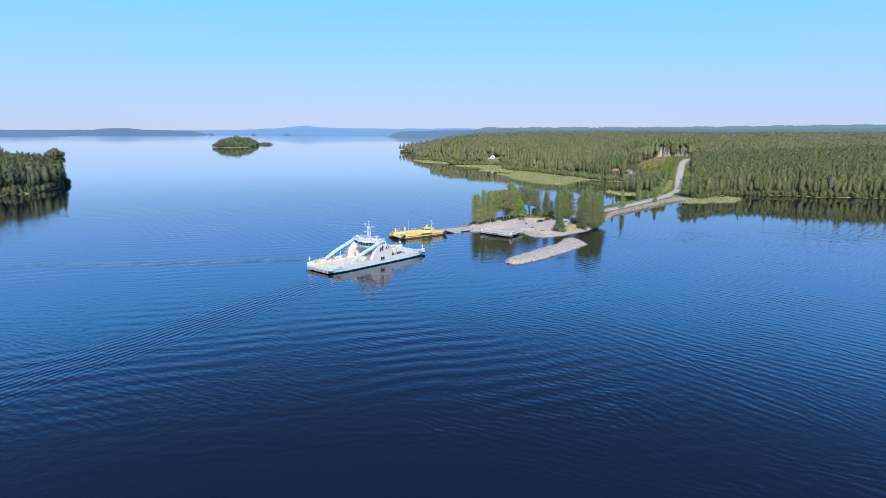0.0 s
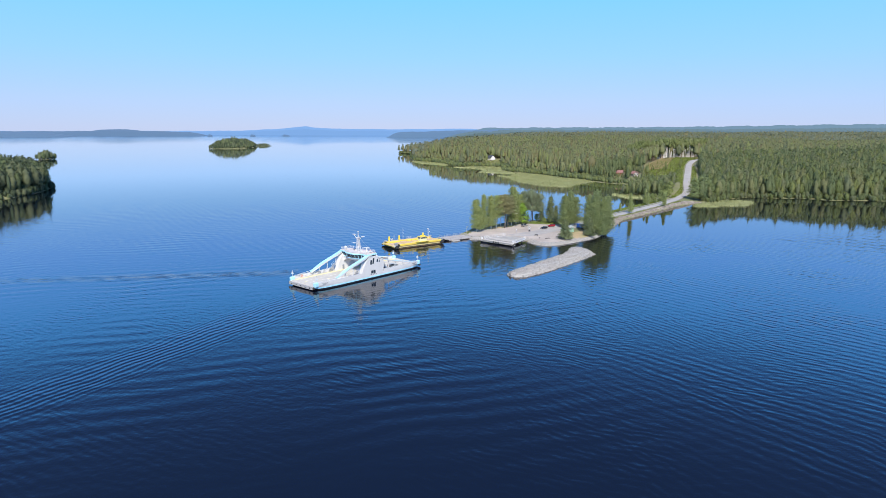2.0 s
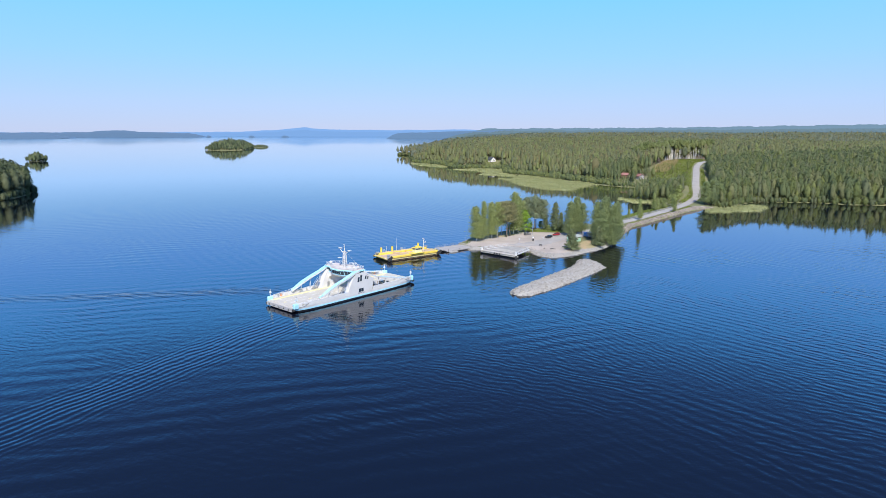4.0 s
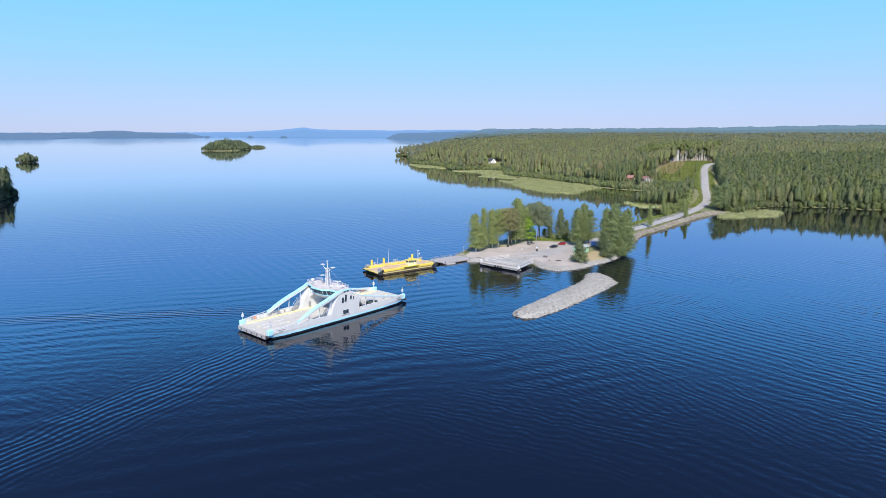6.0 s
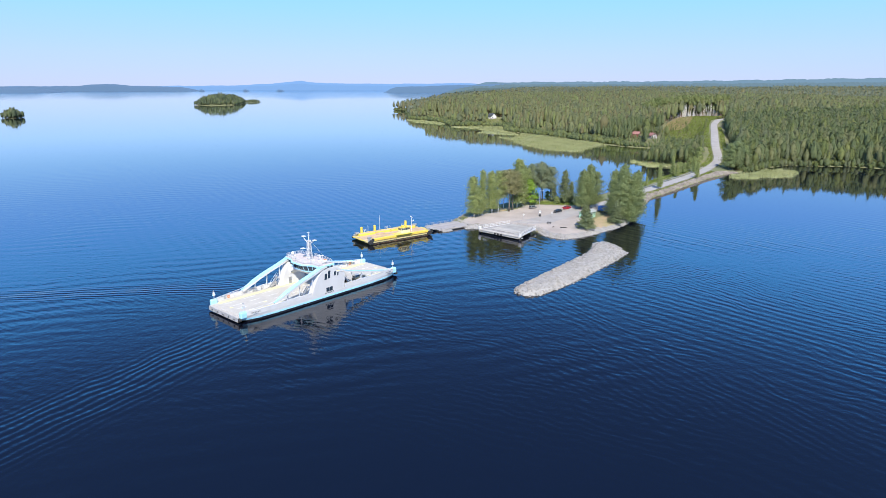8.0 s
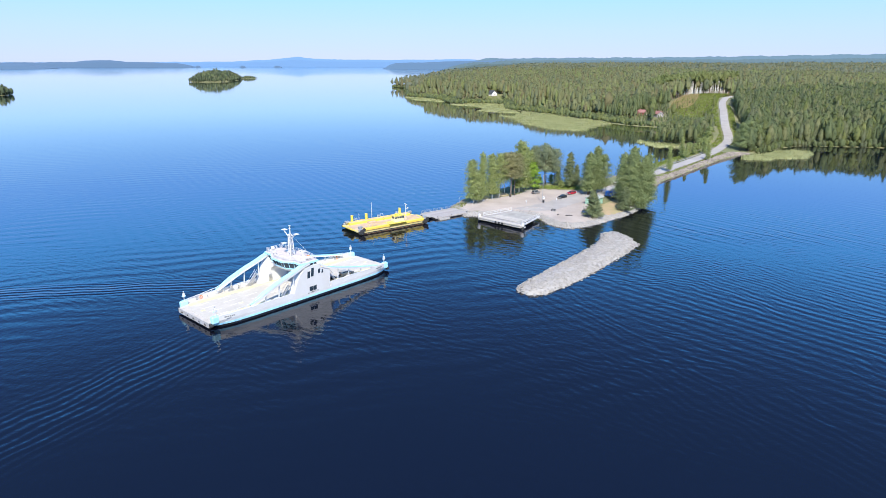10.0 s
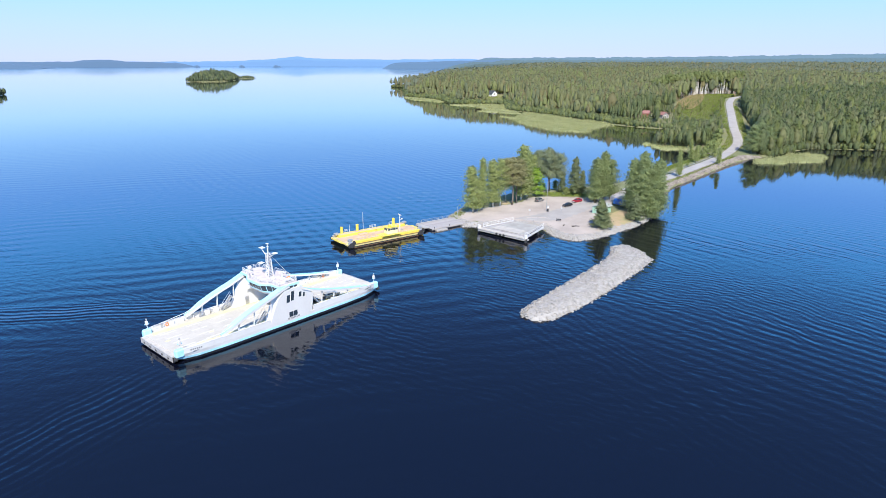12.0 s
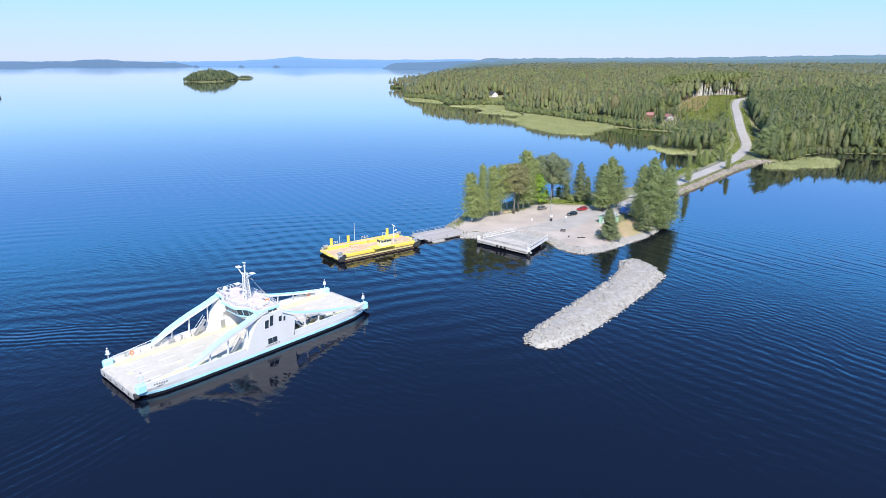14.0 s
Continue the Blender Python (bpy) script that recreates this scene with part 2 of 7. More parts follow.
LEAFY_PALE = material("pale_birch_foliage", (0.201, 0.241, 0.087), 0.8, size=14, fine=0.09, fine_size=2.0, colour2=(0.270, 0.296, 0.122), translucent=0.44)
LEAFY_DEEP = material("deep_green_foliage", (0.142, 0.178, 0.082), 0.8, size=14, fine=0.09, fine_size=2.0, colour2=(0.184, 0.220, 0.098), translucent=0.44)
SPRUCE_COOL = material("cool_spruce_foliage", (0.159, 0.186, 0.103), 0.8, size=14, fine=0.09, fine_size=2.0, colour2=(0.200, 0.221, 0.116), translucent=0.44)
PINE_WARM = material("warm_pine_foliage", (0.196, 0.186, 0.093), 0.8, size=14, fine=0.09, fine_size=2.0, colour2=(0.264, 0.242, 0.116), translucent=0.44)
# foliage for the island woods, darkened: shade put into its colour
ISLAND_SHADED = material("shaded_island_foliage", (0.062, 0.084, 0.046), 0.85, size=14, fine=0.12, fine_size=2.0, colour2=(0.098, 0.124, 0.066), translucent=0.28)
BARK = material("grey_bark", (0.16, 0.13, 0.10), 0.9, size=0.8, fine=0.3, fine_size=0.1)
BARK_PINE = material("red_pine_bark", (0.33, 0.22, 0.155), 0.9, size=2.0, fine=0.3, fine_size=0.2, colour2=(0.24, 0.17, 0.125))
BARK_BIRCH = material("white_birch_bark", (0.74, 0.72, 0.67), 0.8, size=0.9, fine=0.2, fine_size=0.15, colour2=(0.48, 0.46, 0.42))
HAZE_FAR = haze_material("hazed_far_hills", (0.12, 0.235, 0.44), 0.9)
HAZE_MID = haze_material("hazed_headland", (0.08, 0.148, 0.25), 0.9)
# inland woods by depth: haze graded into the colour, plus emission
HAZE_WOOD = haze_material("hazed_wood", (0.068, 0.105, 0.105), 0.85)
HAZE_DIM = haze_material("dim_hazed_wood", (0.08, 0.132, 0.16), 0.88)
HAZE_INLAND = haze_material("hazed_inland_hills", (0.092, 0.158, 0.215), 0.9)
HAZE_NEAR = haze_material("hazed_far_shore", (0.078, 0.142, 0.245), 0.9)


# ---- mesh tools ----
class Shape:
    """Collects vertices and faces of one mesh."""

    def __init__(self):
        self.v, self.f = [], []

    def add(self, verts, faces):
        o = len(self.v)
        self.v += [tuple(p) for p in verts]
        self.f += [tuple(i + o for i in q) for q in faces]
        return self

    def box(self, x0, x1, y0, y1, z0, z1, bevel=0.0):
        if bevel <= 0:
            vs = [(x, y, z) for z in (z0, z1) for y in (y0, y1) for x in (x0, x1)]
            return self.add(vs, [(0, 2, 3, 1), (4, 5, 7, 6), (0, 1, 5, 4), (2, 6, 7, 3), (0, 4, 6, 2), (1, 3, 7, 5)])
        b = min(bevel, (x1 - x0) / 3, (y1 - y0) / 3, (z1 - z0) / 3)
        bm = bmesh.new()
        bmesh.ops.create_cube(bm, size=1)
        bmesh.ops.scale(bm, vec=(x1 - x0, y1 - y0, z1 - z0), verts=bm.verts)
        bmesh.ops.translate(bm, vec=((x0 + x1) / 2, (y0 + y1) / 2, (z0 + z1) / 2), verts=bm.verts)
        bmesh.ops.bevel(bm, geom=bm.edges[:], offset=b, segments=1, affect="EDGES")
        bm.verts.index_update()
        self.add([v.co for v in bm.verts], [[v.index for v in fc.verts] for fc in bm.faces])
        bm.free()
        return self

    def tube(self, points, radii, sides=8, caps=True):
        pts = [Vector(p) for p in points]
        if not isinstance(radii, (list, tuple)):
            radii = [radii] * len(pts)
        o = len(self.v)
        for i, p in enumerate(pts):
            d = (pts[min(i + 1, len(pts) - 1)] - pts[max(i - 1, 0)]).normalized()
            a = d.cross(Vector((0, 0, 1)) if abs(d.z) < 0.95 else Vector((1, 0, 0))).normalized()
            b = d.cross(a)
            for k in range(sides):
                t = 2 * math.pi * k / sides
                self.v.append(tuple(p + (a * math.cos(t) + b * math.sin(t)) * radii[i]))
        for i in range(len(pts) - 1):
            for k in range(sides):
                k2 = (k + 1) % sides
                self.f.append((o + i * sides + k, o + (i + 1) * sides + k, o + (i + 1) * sides + k2, o + i * sides + k2))
        if caps:
            self.f.append(tuple(o + k for k in range(sides)))
            e = o + (len(pts) - 1) * sides
            self.f.append(tuple(e + k for k in reversed(range(sides))))
        return self

    def bar(self, a, b, w, h):
        """A square bar from a to b, w wide and h high."""
        a, b = Vector(a), Vector(b)
        d = (b - a).normalized()
        s = d.cross(Vector((0, 0, 1)) if abs(d.z) < 0.99 else Vector((0, 1, 0))).normalized()
        u = s.cross(d).normalized()
        vs = [p + s * (i * w / 2) + u * (j * h / 2) for p in (a, b) for i, j in ((-1, -1), (1, -1), (1, 1), (-1, 1))]
        return self.add(vs, [(0, 1, 2, 3), (7, 6, 5, 4), (0, 4, 5, 1), (1, 5, 6, 2), (2, 6, 7, 3), (3, 7, 4, 0)])

    def prism(self, outline, z0, z1):
        """A flat outline (x, y), counter-clockwise, pulled up from z0 to z1."""
        k = len(outline)
        vs = [(x, y, z0) for x, y in outline] + [(x, y, z1) for x, y in outline]
        return self.add(vs, [tuple(reversed(range(k))), tuple(range(k, 2 * k))] + [(i, (i + 1) % k, k + (i + 1) % k, k + i) for i in range(k)])

    def side_plate(self, outline, y0, y1):
        """An outline in (x, z), pulled from y0 to y1."""
        k = len(outline)
        vs = [(x, y0, z) for x, z in outline] + [(x, y1, z) for x, z in outline]
        return self.add(vs, [tuple(range(k)), tuple(reversed(range(k, 2 * k)))] + [(i, k + i, k + (i + 1) % k, (i + 1) % k) for i in range(k)])

    def cross_plate(self, outline, x0, x1):
        """An outline in (y, z), pulled from x0 to x1."""
        k = len(outline)
        vs = [(x0, y, z) for y, z in outline] + [(x1, y, z) for y, z in outline]
        return self.add(vs, [tuple(range(k)), tuple(reversed(range(k, 2 * k)))] + [(i, k + i, k + (i + 1) % k, (i + 1) % k) for i in range(k)])

    def ball(self, c, r, seg=10, rings=6, squash=1.0):
        vs = [(c[0], c[1], c[2] - r * squash)]
        for i in range(1, rings):
            t = math.pi * i / rings
            vs += [(c[0] + r * math.sin(t) * math.cos(2 * math.pi * k / seg), c[1] + r * math.sin(t) * math.sin(2 * math.pi * k / seg), c[2] - r * squash * math.cos(t)) for k in range(seg)]
        vs.append((c[0], c[1], c[2] + r * squash))
        fs = [(0, 1 + (k + 1) % seg, 1 + k) for k in range(seg)]
        for i in range(rings - 2):
            fs += [(1 + i * seg + k, 1 + i * seg + (k + 1) % seg, 1 + (i + 1) * seg + (k + 1) % seg, 1 + (i + 1) * seg + k) for k in range(seg)]
        e = 1 + (rings - 2) * seg
        fs += [(e + k, e + (k + 1) % seg, len(vs) - 1) for k in range(seg)]
        return self.add(vs, fs)

    def mesh(self, name, mat, smooth=False, fix=True):
        me = bpy.data.meshes.new(name)
        me.from_pydata(self.v, [], self.f)
        if fix and len(self.f) < 20000:
            bm = bmesh.new()
            bm.from_mesh(me)
            bmesh.ops.recalc_face_normals(bm, faces=bm.faces)
            bm.to_mesh(me)
            bm.free()
        me.materials.append(mat)
        if smooth:
            me.shade_smooth()
        return me


def part(name, shape, mat, parent=None, label="", smooth=False):
    ob = new(name, shape.mesh(name, mat, smooth))
    ob.parent = parent
    return tagged(ob, label)


def thing(name, label, category, m=None, group="", kind=""):
    """An Empty that stands at the thing's base and holds its parts."""
    ob = new(name)
    if m is not None:
        ob.matrix_basis = m
    return tagged(ob, label, category, group, kind)


def array_mesh(name, verts, tris, mats, index=None, normals=None):
    """A mesh out of numpy arrays of corners and triangles, foliage with the soft normals of its crowns."""
    me = bpy.data.meshes.new(name)
    me.vertices.add(len(verts))
    me.vertices.foreach_set("co", np.ascontiguousarray(verts, np.float32).ravel())
    k = tris.shape[1]
    me.loops.add(tris.size)
    me.loops.foreach_set("vertex_index", np.ascontiguousarray(tris, np.int32).ravel())
    me.polygons.add(len(tris))
    me.polygons.foreach_set("loop_start", np.arange(0, tris.size, k, dtype=np.int32))
    for mt in mats:
        me.materials.append(mt)
    if index is not None:
        me.polygons.foreach_set("material_index", np.ascontiguousarray(index, np.int32))
    me.update(calc_edges=True)
    me.validate()
    if normals is not None:
        me.normals_split_custom_set_from_vertices(normals)
    return me


# ---- the plan of land and water ----
PENINSULA = [(12, 378), (16, 372), (18, 364), (25, 364), (34, 366), (47, 362), (50, 351), (54, 346.5), (58, 345), (65, 348), (73, 355), (84, 365), (91, 374), (101, 392), (112, 417),
             (123, 439), (136, 454), (162, 485), (187, 514), (205, 531), (215, 560), (196, 556), (184, 545), (168, 530), (145, 503), (128, 482), (112, 462), (98, 447), (85, 440), (68, 436), (46, 427), (29, 410), (20, 398)]
MAINLAND = [(198, 531), (207, 533), (222, 540), (246, 560), (270, 577), (320, 570), (335, 557), (371, 553), (395, 547), (430, 540), (560, 520), (4900, 400), (4900, 4900), (700, 4900), 
            (300, 3300), (220, 2600), (70, 2050), (-20, 1800), (-72, 1610), (-103, 1549), (-86, 1520), (-68, 1500), (-66, 1420), (-54, 1300), (-50, 1200), (-26, 1164), (2, 1124), (16, 1062), (24, 1012), (50, 1024), (76, 1024), (96, 1010), (89, 926), (100, 900), (120, 875), (137, 842), (146, 810), (159, 793), (168, 779), (178, 740), (186, 728), (194, 718),
            (214, 704), (222, 680), (216, 655), (192, 628), (172, 604), (163, 594), (170, 580), (178, 567), (184, 552), (190, 540)]
WEST_LAND = [(-371, 563), (-374, 611), (-391, 660), (-430, 700), (-520, 745), (-700, 760), (-900, 620), (-800, 470), (-520, 470), (-440, 490), (-393, 530)]
ISLAND = [(-672, 1868), (-640, 1850), (-600, 1848), (-566, 1880), (-575, 1990), (-606, 2120), (-650, 2080), (-680, 1960)]
SKERRY = [(-640, 2215), (-610, 2130), (-582, 2118), (-572, 2170), (-596, 2215)]
ISLET = [(-768, 1228), (-750, 1214), (-734, 1228), (-740, 1250), (-760, 1252)]
LANDS = [PENINSULA, MAINLAND, WEST_LAND, ISLAND, SKERRY, ISLET]
ROAD = [(97, 424, 1.75), (108, 437, 1.85), (120, 449, 2.0), (132, 461, 2.2), (155, 488, 2.4), (174, 511, 2.5), (193, 537, 2.6), (208, 559, 3.4), (220, 580, 4.5), (230, 605, 6.5), (241, 635, 9.0), (269, 705, 15.0), (290, 757, 18.5), (306, 790, 20.2), (322, 814, 21.6), (372, 852, 23), (470, 890, 25)]


def polyline(points, step=2.0):
    """Points along a smooth line through the given ones."""
    out = []
    p = [Vector(points[0]) * 2 - Vector(points[1])] + [Vector(q) for q in points] + [Vector(points[-1]) * 2 - Vector(points[-2])]
    for i in range(1, len(p) - 2):
        a, b, c, d = p[i - 1], p[i], p[i + 1], p[i + 2]
        k = max(2, int((c - b).length / step))
        for j in range(k):
            t = j / k
            out.append(0.5 * ((2 * b) + (c - a) * t + (2 * a - 5 * b + 4 * c - d) * t * t + (3 * b - a - 3 * c + d) * t ** 3))
    out.append(p[-2])
    return out


ROAD_LINE = polyline(ROAD)
ROAD_XYZ = np.array([tuple(p) for p in ROAD_LINE])


def shore_distance(poly, x, y):
    """Metres from the outline, positive inside."""
    best = np.full(x.shape, 1e12)
    inside = np.zeros(x.shape, bool)
    for (ax, ay), (bx, by) in zip(poly, poly[1:] + poly[:1]):
        dx, dy = bx - ax, by - ay
        t = np.clip(((x - ax) * dx + (y - ay) * dy) / (dx * dx + dy * dy), 0, 1)
        best = np.minimum(best, (x - ax - t * dx) ** 2 + (y - ay - t * dy) ** 2)
        if ay != by:
            inside ^= ((ay > y) != (by > y)) & (x < ax + (y - ay) * dx / dy)
    return np.where(inside, 1, -1) * np.sqrt(best)


def rolling(x, y):
    return (np.sin(x / 91 + 1.3) * np.cos(y / 117 - 0.4) + 0.6 * np.sin(x / 47 - y / 61 + 2.0) + 0.5 * np.cos(x / 230 + y / 310))


def ground_height(x, y):
    x, y = np.asarray(x, float), np.asarray(y, float)
    wob = 0.5 * np.sin(x * 0.9 + y * 0.6) + 0.4 * np.sin(x * 0.37 - y * 1.1)
    dp = shore_distance(PENINSULA, x, y) + wob * 0.5
    zp = np.where(dp > 0, 1.45 * (1 - np.exp(-np.maximum(dp, 0) / 2.2)), np.maximum(-3.0, dp * 0.55))
    dm = shore_distance(MAINLAND, x, y) + wob
    inner = np.maximum(dm - 10, 0)
    zm = np.where(dm > 0, 0.9 * (1 - np.exp(-np.maximum(dm, 0) / 3)) + 18 * (1 - np.exp(-inner / np.where(y > 1000, 42, np.where(y < 850, 95, 95 - (y - 850) * 0.353)))) + (1 - np.exp(-inner / 60)) * 2.0 * rolling(x, y), np.maximum(-3.0, dm * 0.35))
    zm = zm + np.where(dm > 0, (1 - np.exp(-inner / 90)) * 5.5 * np.exp(-((x - 310) ** 2 + (y - 885) ** 2) / 70 ** 2), 0)
    zm = zm + np.where(dm > 0, (1 - np.exp(-inner / 150)) * np.clip((y - 850) / 500, 0, 1) * 3.5 * (np.sin(y / 95 + x / 260) + np.sin(y / 171 - x / 320 + 1)), 0)
    far = np.clip((y + 0.35 * x - 1300) / 3600, 0, 1)
    zm = zm + np.where(dm > 0, (1 - np.exp(-inner / 200)) * (15 * far * far * (3 - 2 * far) + 8 * np.clip((x - 1500) / 1800, 0, 1) * far), 0)
    # the western tip and the house plot lie low
    zm = np.where(dm > 0, zm * (1 - 0.7 * np.clip((20 - x) / 90, 0, 1) * np.clip((y - 1150) / 150, 0, 1)), zm)
    z = np.maximum(zp, zm)
    for poly, top in ((WEST_LAND, 17), (ISLAND, 10), (SKERRY, 2), (ISLET, 1.5)):
        d = shore_distance(poly, x, y)
        z = np.maximum(z, np.where(d > 0, 0.6 + top * (1 - np.exp(-np.maximum(d, 0) / 45)), np.maximum(-3.0, d * 0.4)))
    near = (x > 80) & (x < 500) & (y > 410) & (y < 920)
    if near.any():
        px, py = x[near], y[near]
        d2 = (px[:, None] - ROAD_XYZ[None, :, 0]) ** 2 + (py[:, None] - ROAD_XYZ[None, :, 1]) ** 2
        k = d2.argmin(1)
        d = np.sqrt(d2[np.arange(len(k)), k])
        w = np.clip((18 - d) / 11, 0, 1)
        w = w * w * (3 - 2 * w)
        w = np.where(z[near] < 0.6, w * np.clip((z[near] + 0.2) / 0.8, 0, 1), w)
        z[near] = z[near] * (1 - w) + (ROAD_XYZ[:, 2][k] - 0.35) * w
    return z


# ---- water and ground ----
def build_water():
    s = Shape().add([(-6000, -2500, 0), (6000, -2500, 0), (6000, 5200, 0), (-6000, 5200, 0)], [(0, 1, 2, 3)])
    ob = new("water", s.mesh("water", WATER))
    tagged(ob, "calm dark blue lake water with gentle ripples", "lake", kind="structure")


def build_ground():
    def steps(spans):
        out = [spans[0][0]]
        for a, b, s in spans:
            k = max(1, int(round((b - a) / s)))
            out += [a + (b - a) * i / k for i in range(1, k + 1)]
        return np.array(out)

    xs = steps([(-1200, -900, 60), (-900, -360, 12), (-360, 0, 24), (0, 230, 1.5), (230, 340, 2.5), (340, 430, 6), (430, 1500, 25), (1500, 5000, 110)])
    ys = steps([(380, 400, 10)][:0] + [(330, 570, 1.5), (570, 860, 2.5), (860, 1300, 11), (1300, 2300, 25), (2300, 5000, 110)])
    gx, gy = np.meshgrid(xs, ys)
    z = ground_height(gx.ravel(), gy.ravel())
    nx, ny = len(xs), len(ys)
    i = np.arange(nx * ny).reshape(ny, nx)
    q = np.stack([i[:-1, :-1], i[:-1, 1:], i[1:, 1:], i[1:, :-1]], -1).reshape(-1, 4)
    keep = z[q].max(1) > -2.9
    v = np.stack([gx.ravel(), gy.ravel(), z], 1)
    used = np.unique(q[keep])
    remap = np.zeros(len(v), int)
    remap[used] = np.arange(len(used))
    me = array_mesh("ground", v[used], remap[q[keep]], [SOIL])
    me.shade_smooth()
    tagged(new("ground", me), "forest floor and grassy shore rising gently from the lake", "ground", kind="structure")


def strip(name, line, half, mat, label, category, lift=0.0, crown=0.06):
    s = Shape()
    rows = []
    for i, p in enumerate(line):
        d = (line[min(i + 1, len(line) - 1)] - line[max(i - 1, 0)])
        side = Vector((d.y, -d.x, 0)).normalized()
        rows.append([p + side * (k * half) + Vector((0, 0, lift + crown * (1 - abs(k)))) for k in (-1, -0.5, 0, 0.5, 1)])
        rows[-1] += [rows[-1][-1] - Vector((0, 0, 0.5)), rows[-1][0] - Vector((0, 0, 0.5))]
    vs = [p for r in rows for p in r]
    fs = [(i * 7 + k, i * 7 + (k + 1) % 7, (i + 1) * 7 + (k + 1) % 7, (i + 1) * 7 + k) for i in range(len(rows) - 1) for k in range(7)]
    s.add(vs, fs)
    ob = new(name, s.mesh(name, mat))
    return tagged(ob, label, category, kind="structure")


build_water()
build_ground()
strip("road", ROAD_LINE, 3.1, ASPHALT, "pale worn asphalt road curving uphill into the forest", "road", lift=0.08)


# ---- forests ----
rng = np.random.default_rng(7)


def leaf_soup(centres, normals, size, r, jitter=0.38):
    """One bent triangle a leaf clump, facing roughly along the normals."""
    k = len(centres)
    nrm = normals + r.normal(0, jitter, (k, 3))
    nrm /= np.linalg.norm(nrm, axis=1)[:, None] + 1e-9
    a = np.cross(nrm, r.normal(0, 1, (k, 3)))
    a /= np.linalg.norm(a, axis=1)[:, None] + 1e-9
    b = np.cross(nrm, a)
    s = size * r.uniform(0.6, 1.35, (k, 1))
    v = np.stack([centres + a * s, centres - a * s * 0.55 + b * s * 0.85, centres - a * s * 0.55 - b * s * 0.85], 1).reshape(-1, 3)
    return v, np.arange(3 * k).reshape(k, 3), np.repeat(normals / (np.linalg.norm(normals, axis=1)[:, None] + 1e-9), 3, 0)


def crown_profile(kind, t):
    """Height, radius and upward lean of the surface at t from the bottom to the tip of a crown of height 1."""
    t = np.asarray(t, float)
    if kind == "spruce":
        return 0.10 + 0.90 * t, 0.125 * (1 - t) * (0.85 + 0.2 * np.sin(t * 38)) + 0.008, 0.35 + 0 * t
    if kind == "pine":
        return 0.34 + 0.66 * t, 0.14 * np.clip(1.03 - t, 0, 1) ** 0.55 * np.clip(t * 4 + 0.3, 0, 1), 0.3 + 0.7 * t
    if kind == "tall":
        return 0.70 + 0.30 * t, 0.09 * np.sin(math.pi * np.clip(t * 0.85 + 0.12, 0, 1)) ** 0.7, t
    if kind == "thin":
        return 0.16 + 0.84 * t, 0.095 * np.sin(math.pi * np.clip(t * 0.9 + 0.08, 0, 1)) ** 0.7, t - 0.2
    return 0.14 + 0.86 * t, 0.185 * np.sin(math.pi * np.clip(t * 0.86 + 0.12, 0, 1)) ** 0.65, (t - 0.3) * 1.5


def crown_lump(ang, t):
    return 1 + 0.2 * np.sin(3 * ang + 9 * t) + 0.14 * np.sin(5 * ang - 14 * t)


def forest_proto(kind, k, size, r, rings=2, around=5, trunk=True, thick=0.011, jitter=0.16, heart=0.92):
    """A tree of height 1: leaf clumps on a dense heart, and a trunk. Returns corners, triangles, material index, normals."""
    t = 1 - np.sqrt(r.uniform(0, 1, k)) if kind == "spruce" else r.uniform(0, 1, k)
    ang = r.uniform(0, 2 * math.pi, k)
    z, rad, nz = crown_profile(kind, t)
    rad = rad * crown_lump(ang, t) * r.uniform(0.9, 1.16, k)
    c = np.stack([rad * np.cos(ang), rad * np.sin(ang), z], 1)
    v, tri, nv = leaf_soup(c, np.stack([np.cos(ang), np.sin(ang), nz], 1), size, r, jitter)
    vs, ts, ms, ns = [v], [tri], [np.zeros(len(tri), int)], [nv]
    o = len(v)
    # the heart of the crown
    lo, hi = crown_profile(kind, 0.0)[0], crown_profile(kind, 1.0)[0]
    cv, cn = [(0, 0, lo)], [(0, 0, -1)]
    for i in range(rings):
        u = (i + 0.55) / (rings + 0.35)
        for a in (np.arange(around) + 0.5 * (i % 2)) * 2 * math.pi / around:
            zz, rr, lean = crown_profile(kind, u)
            rr = rr * crown_lump(a, u) * heart
            cv.append((rr * math.cos(a), rr * math.sin(a), zz)), cn.append((math.cos(a), math.sin(a), float(lean)))
    cv.append((0, 0, hi * 0.99)), cn.append((0, 0, 1))
    ct = [(0, 1 + (i + 1) % around, 1 + i) for i in range(around)]
    for q in range(rings - 1):
        b = 1 + q * around
        for i in range(around):
            n = (i + 1) % around
            ct += [(b + i, b + n, b + around + i), (b + n, b + around + n, b + around + i)]
    b = 1 + (rings - 1) * around
    ct += [(b + i, b + (i + 1) % around, len(cv) - 1) for i in range(around)]
    vs.append(np.array(cv, float)), ts.append(np.array(ct) + o), ms.append(np.zeros(len(ct), int)), ns.append(np.array(cn, float))
    o += len(cv)
    if trunk:
        tv = np.array([(thick * math.cos(a), thick * math.sin(a), -0.05) for a in np.arange(3) * 2 * math.pi / 3] + [(0, 0, 0.8)])
        vs.append(tv), ts.append(np.array([(i, (i + 1) % 3, 3) for i in range(3)]) + o), ms.append(np.ones(3, int)), ns.append(tv * (1, 1, 0) + (0, 0, 0.001))
    nv = np.concatenate(ns)
    return np.concatenate(vs), np.concatenate(ts), np.concatenate(ms), nv / (np.linalg.norm(nv, axis=1)[:, None] + 1e-9)


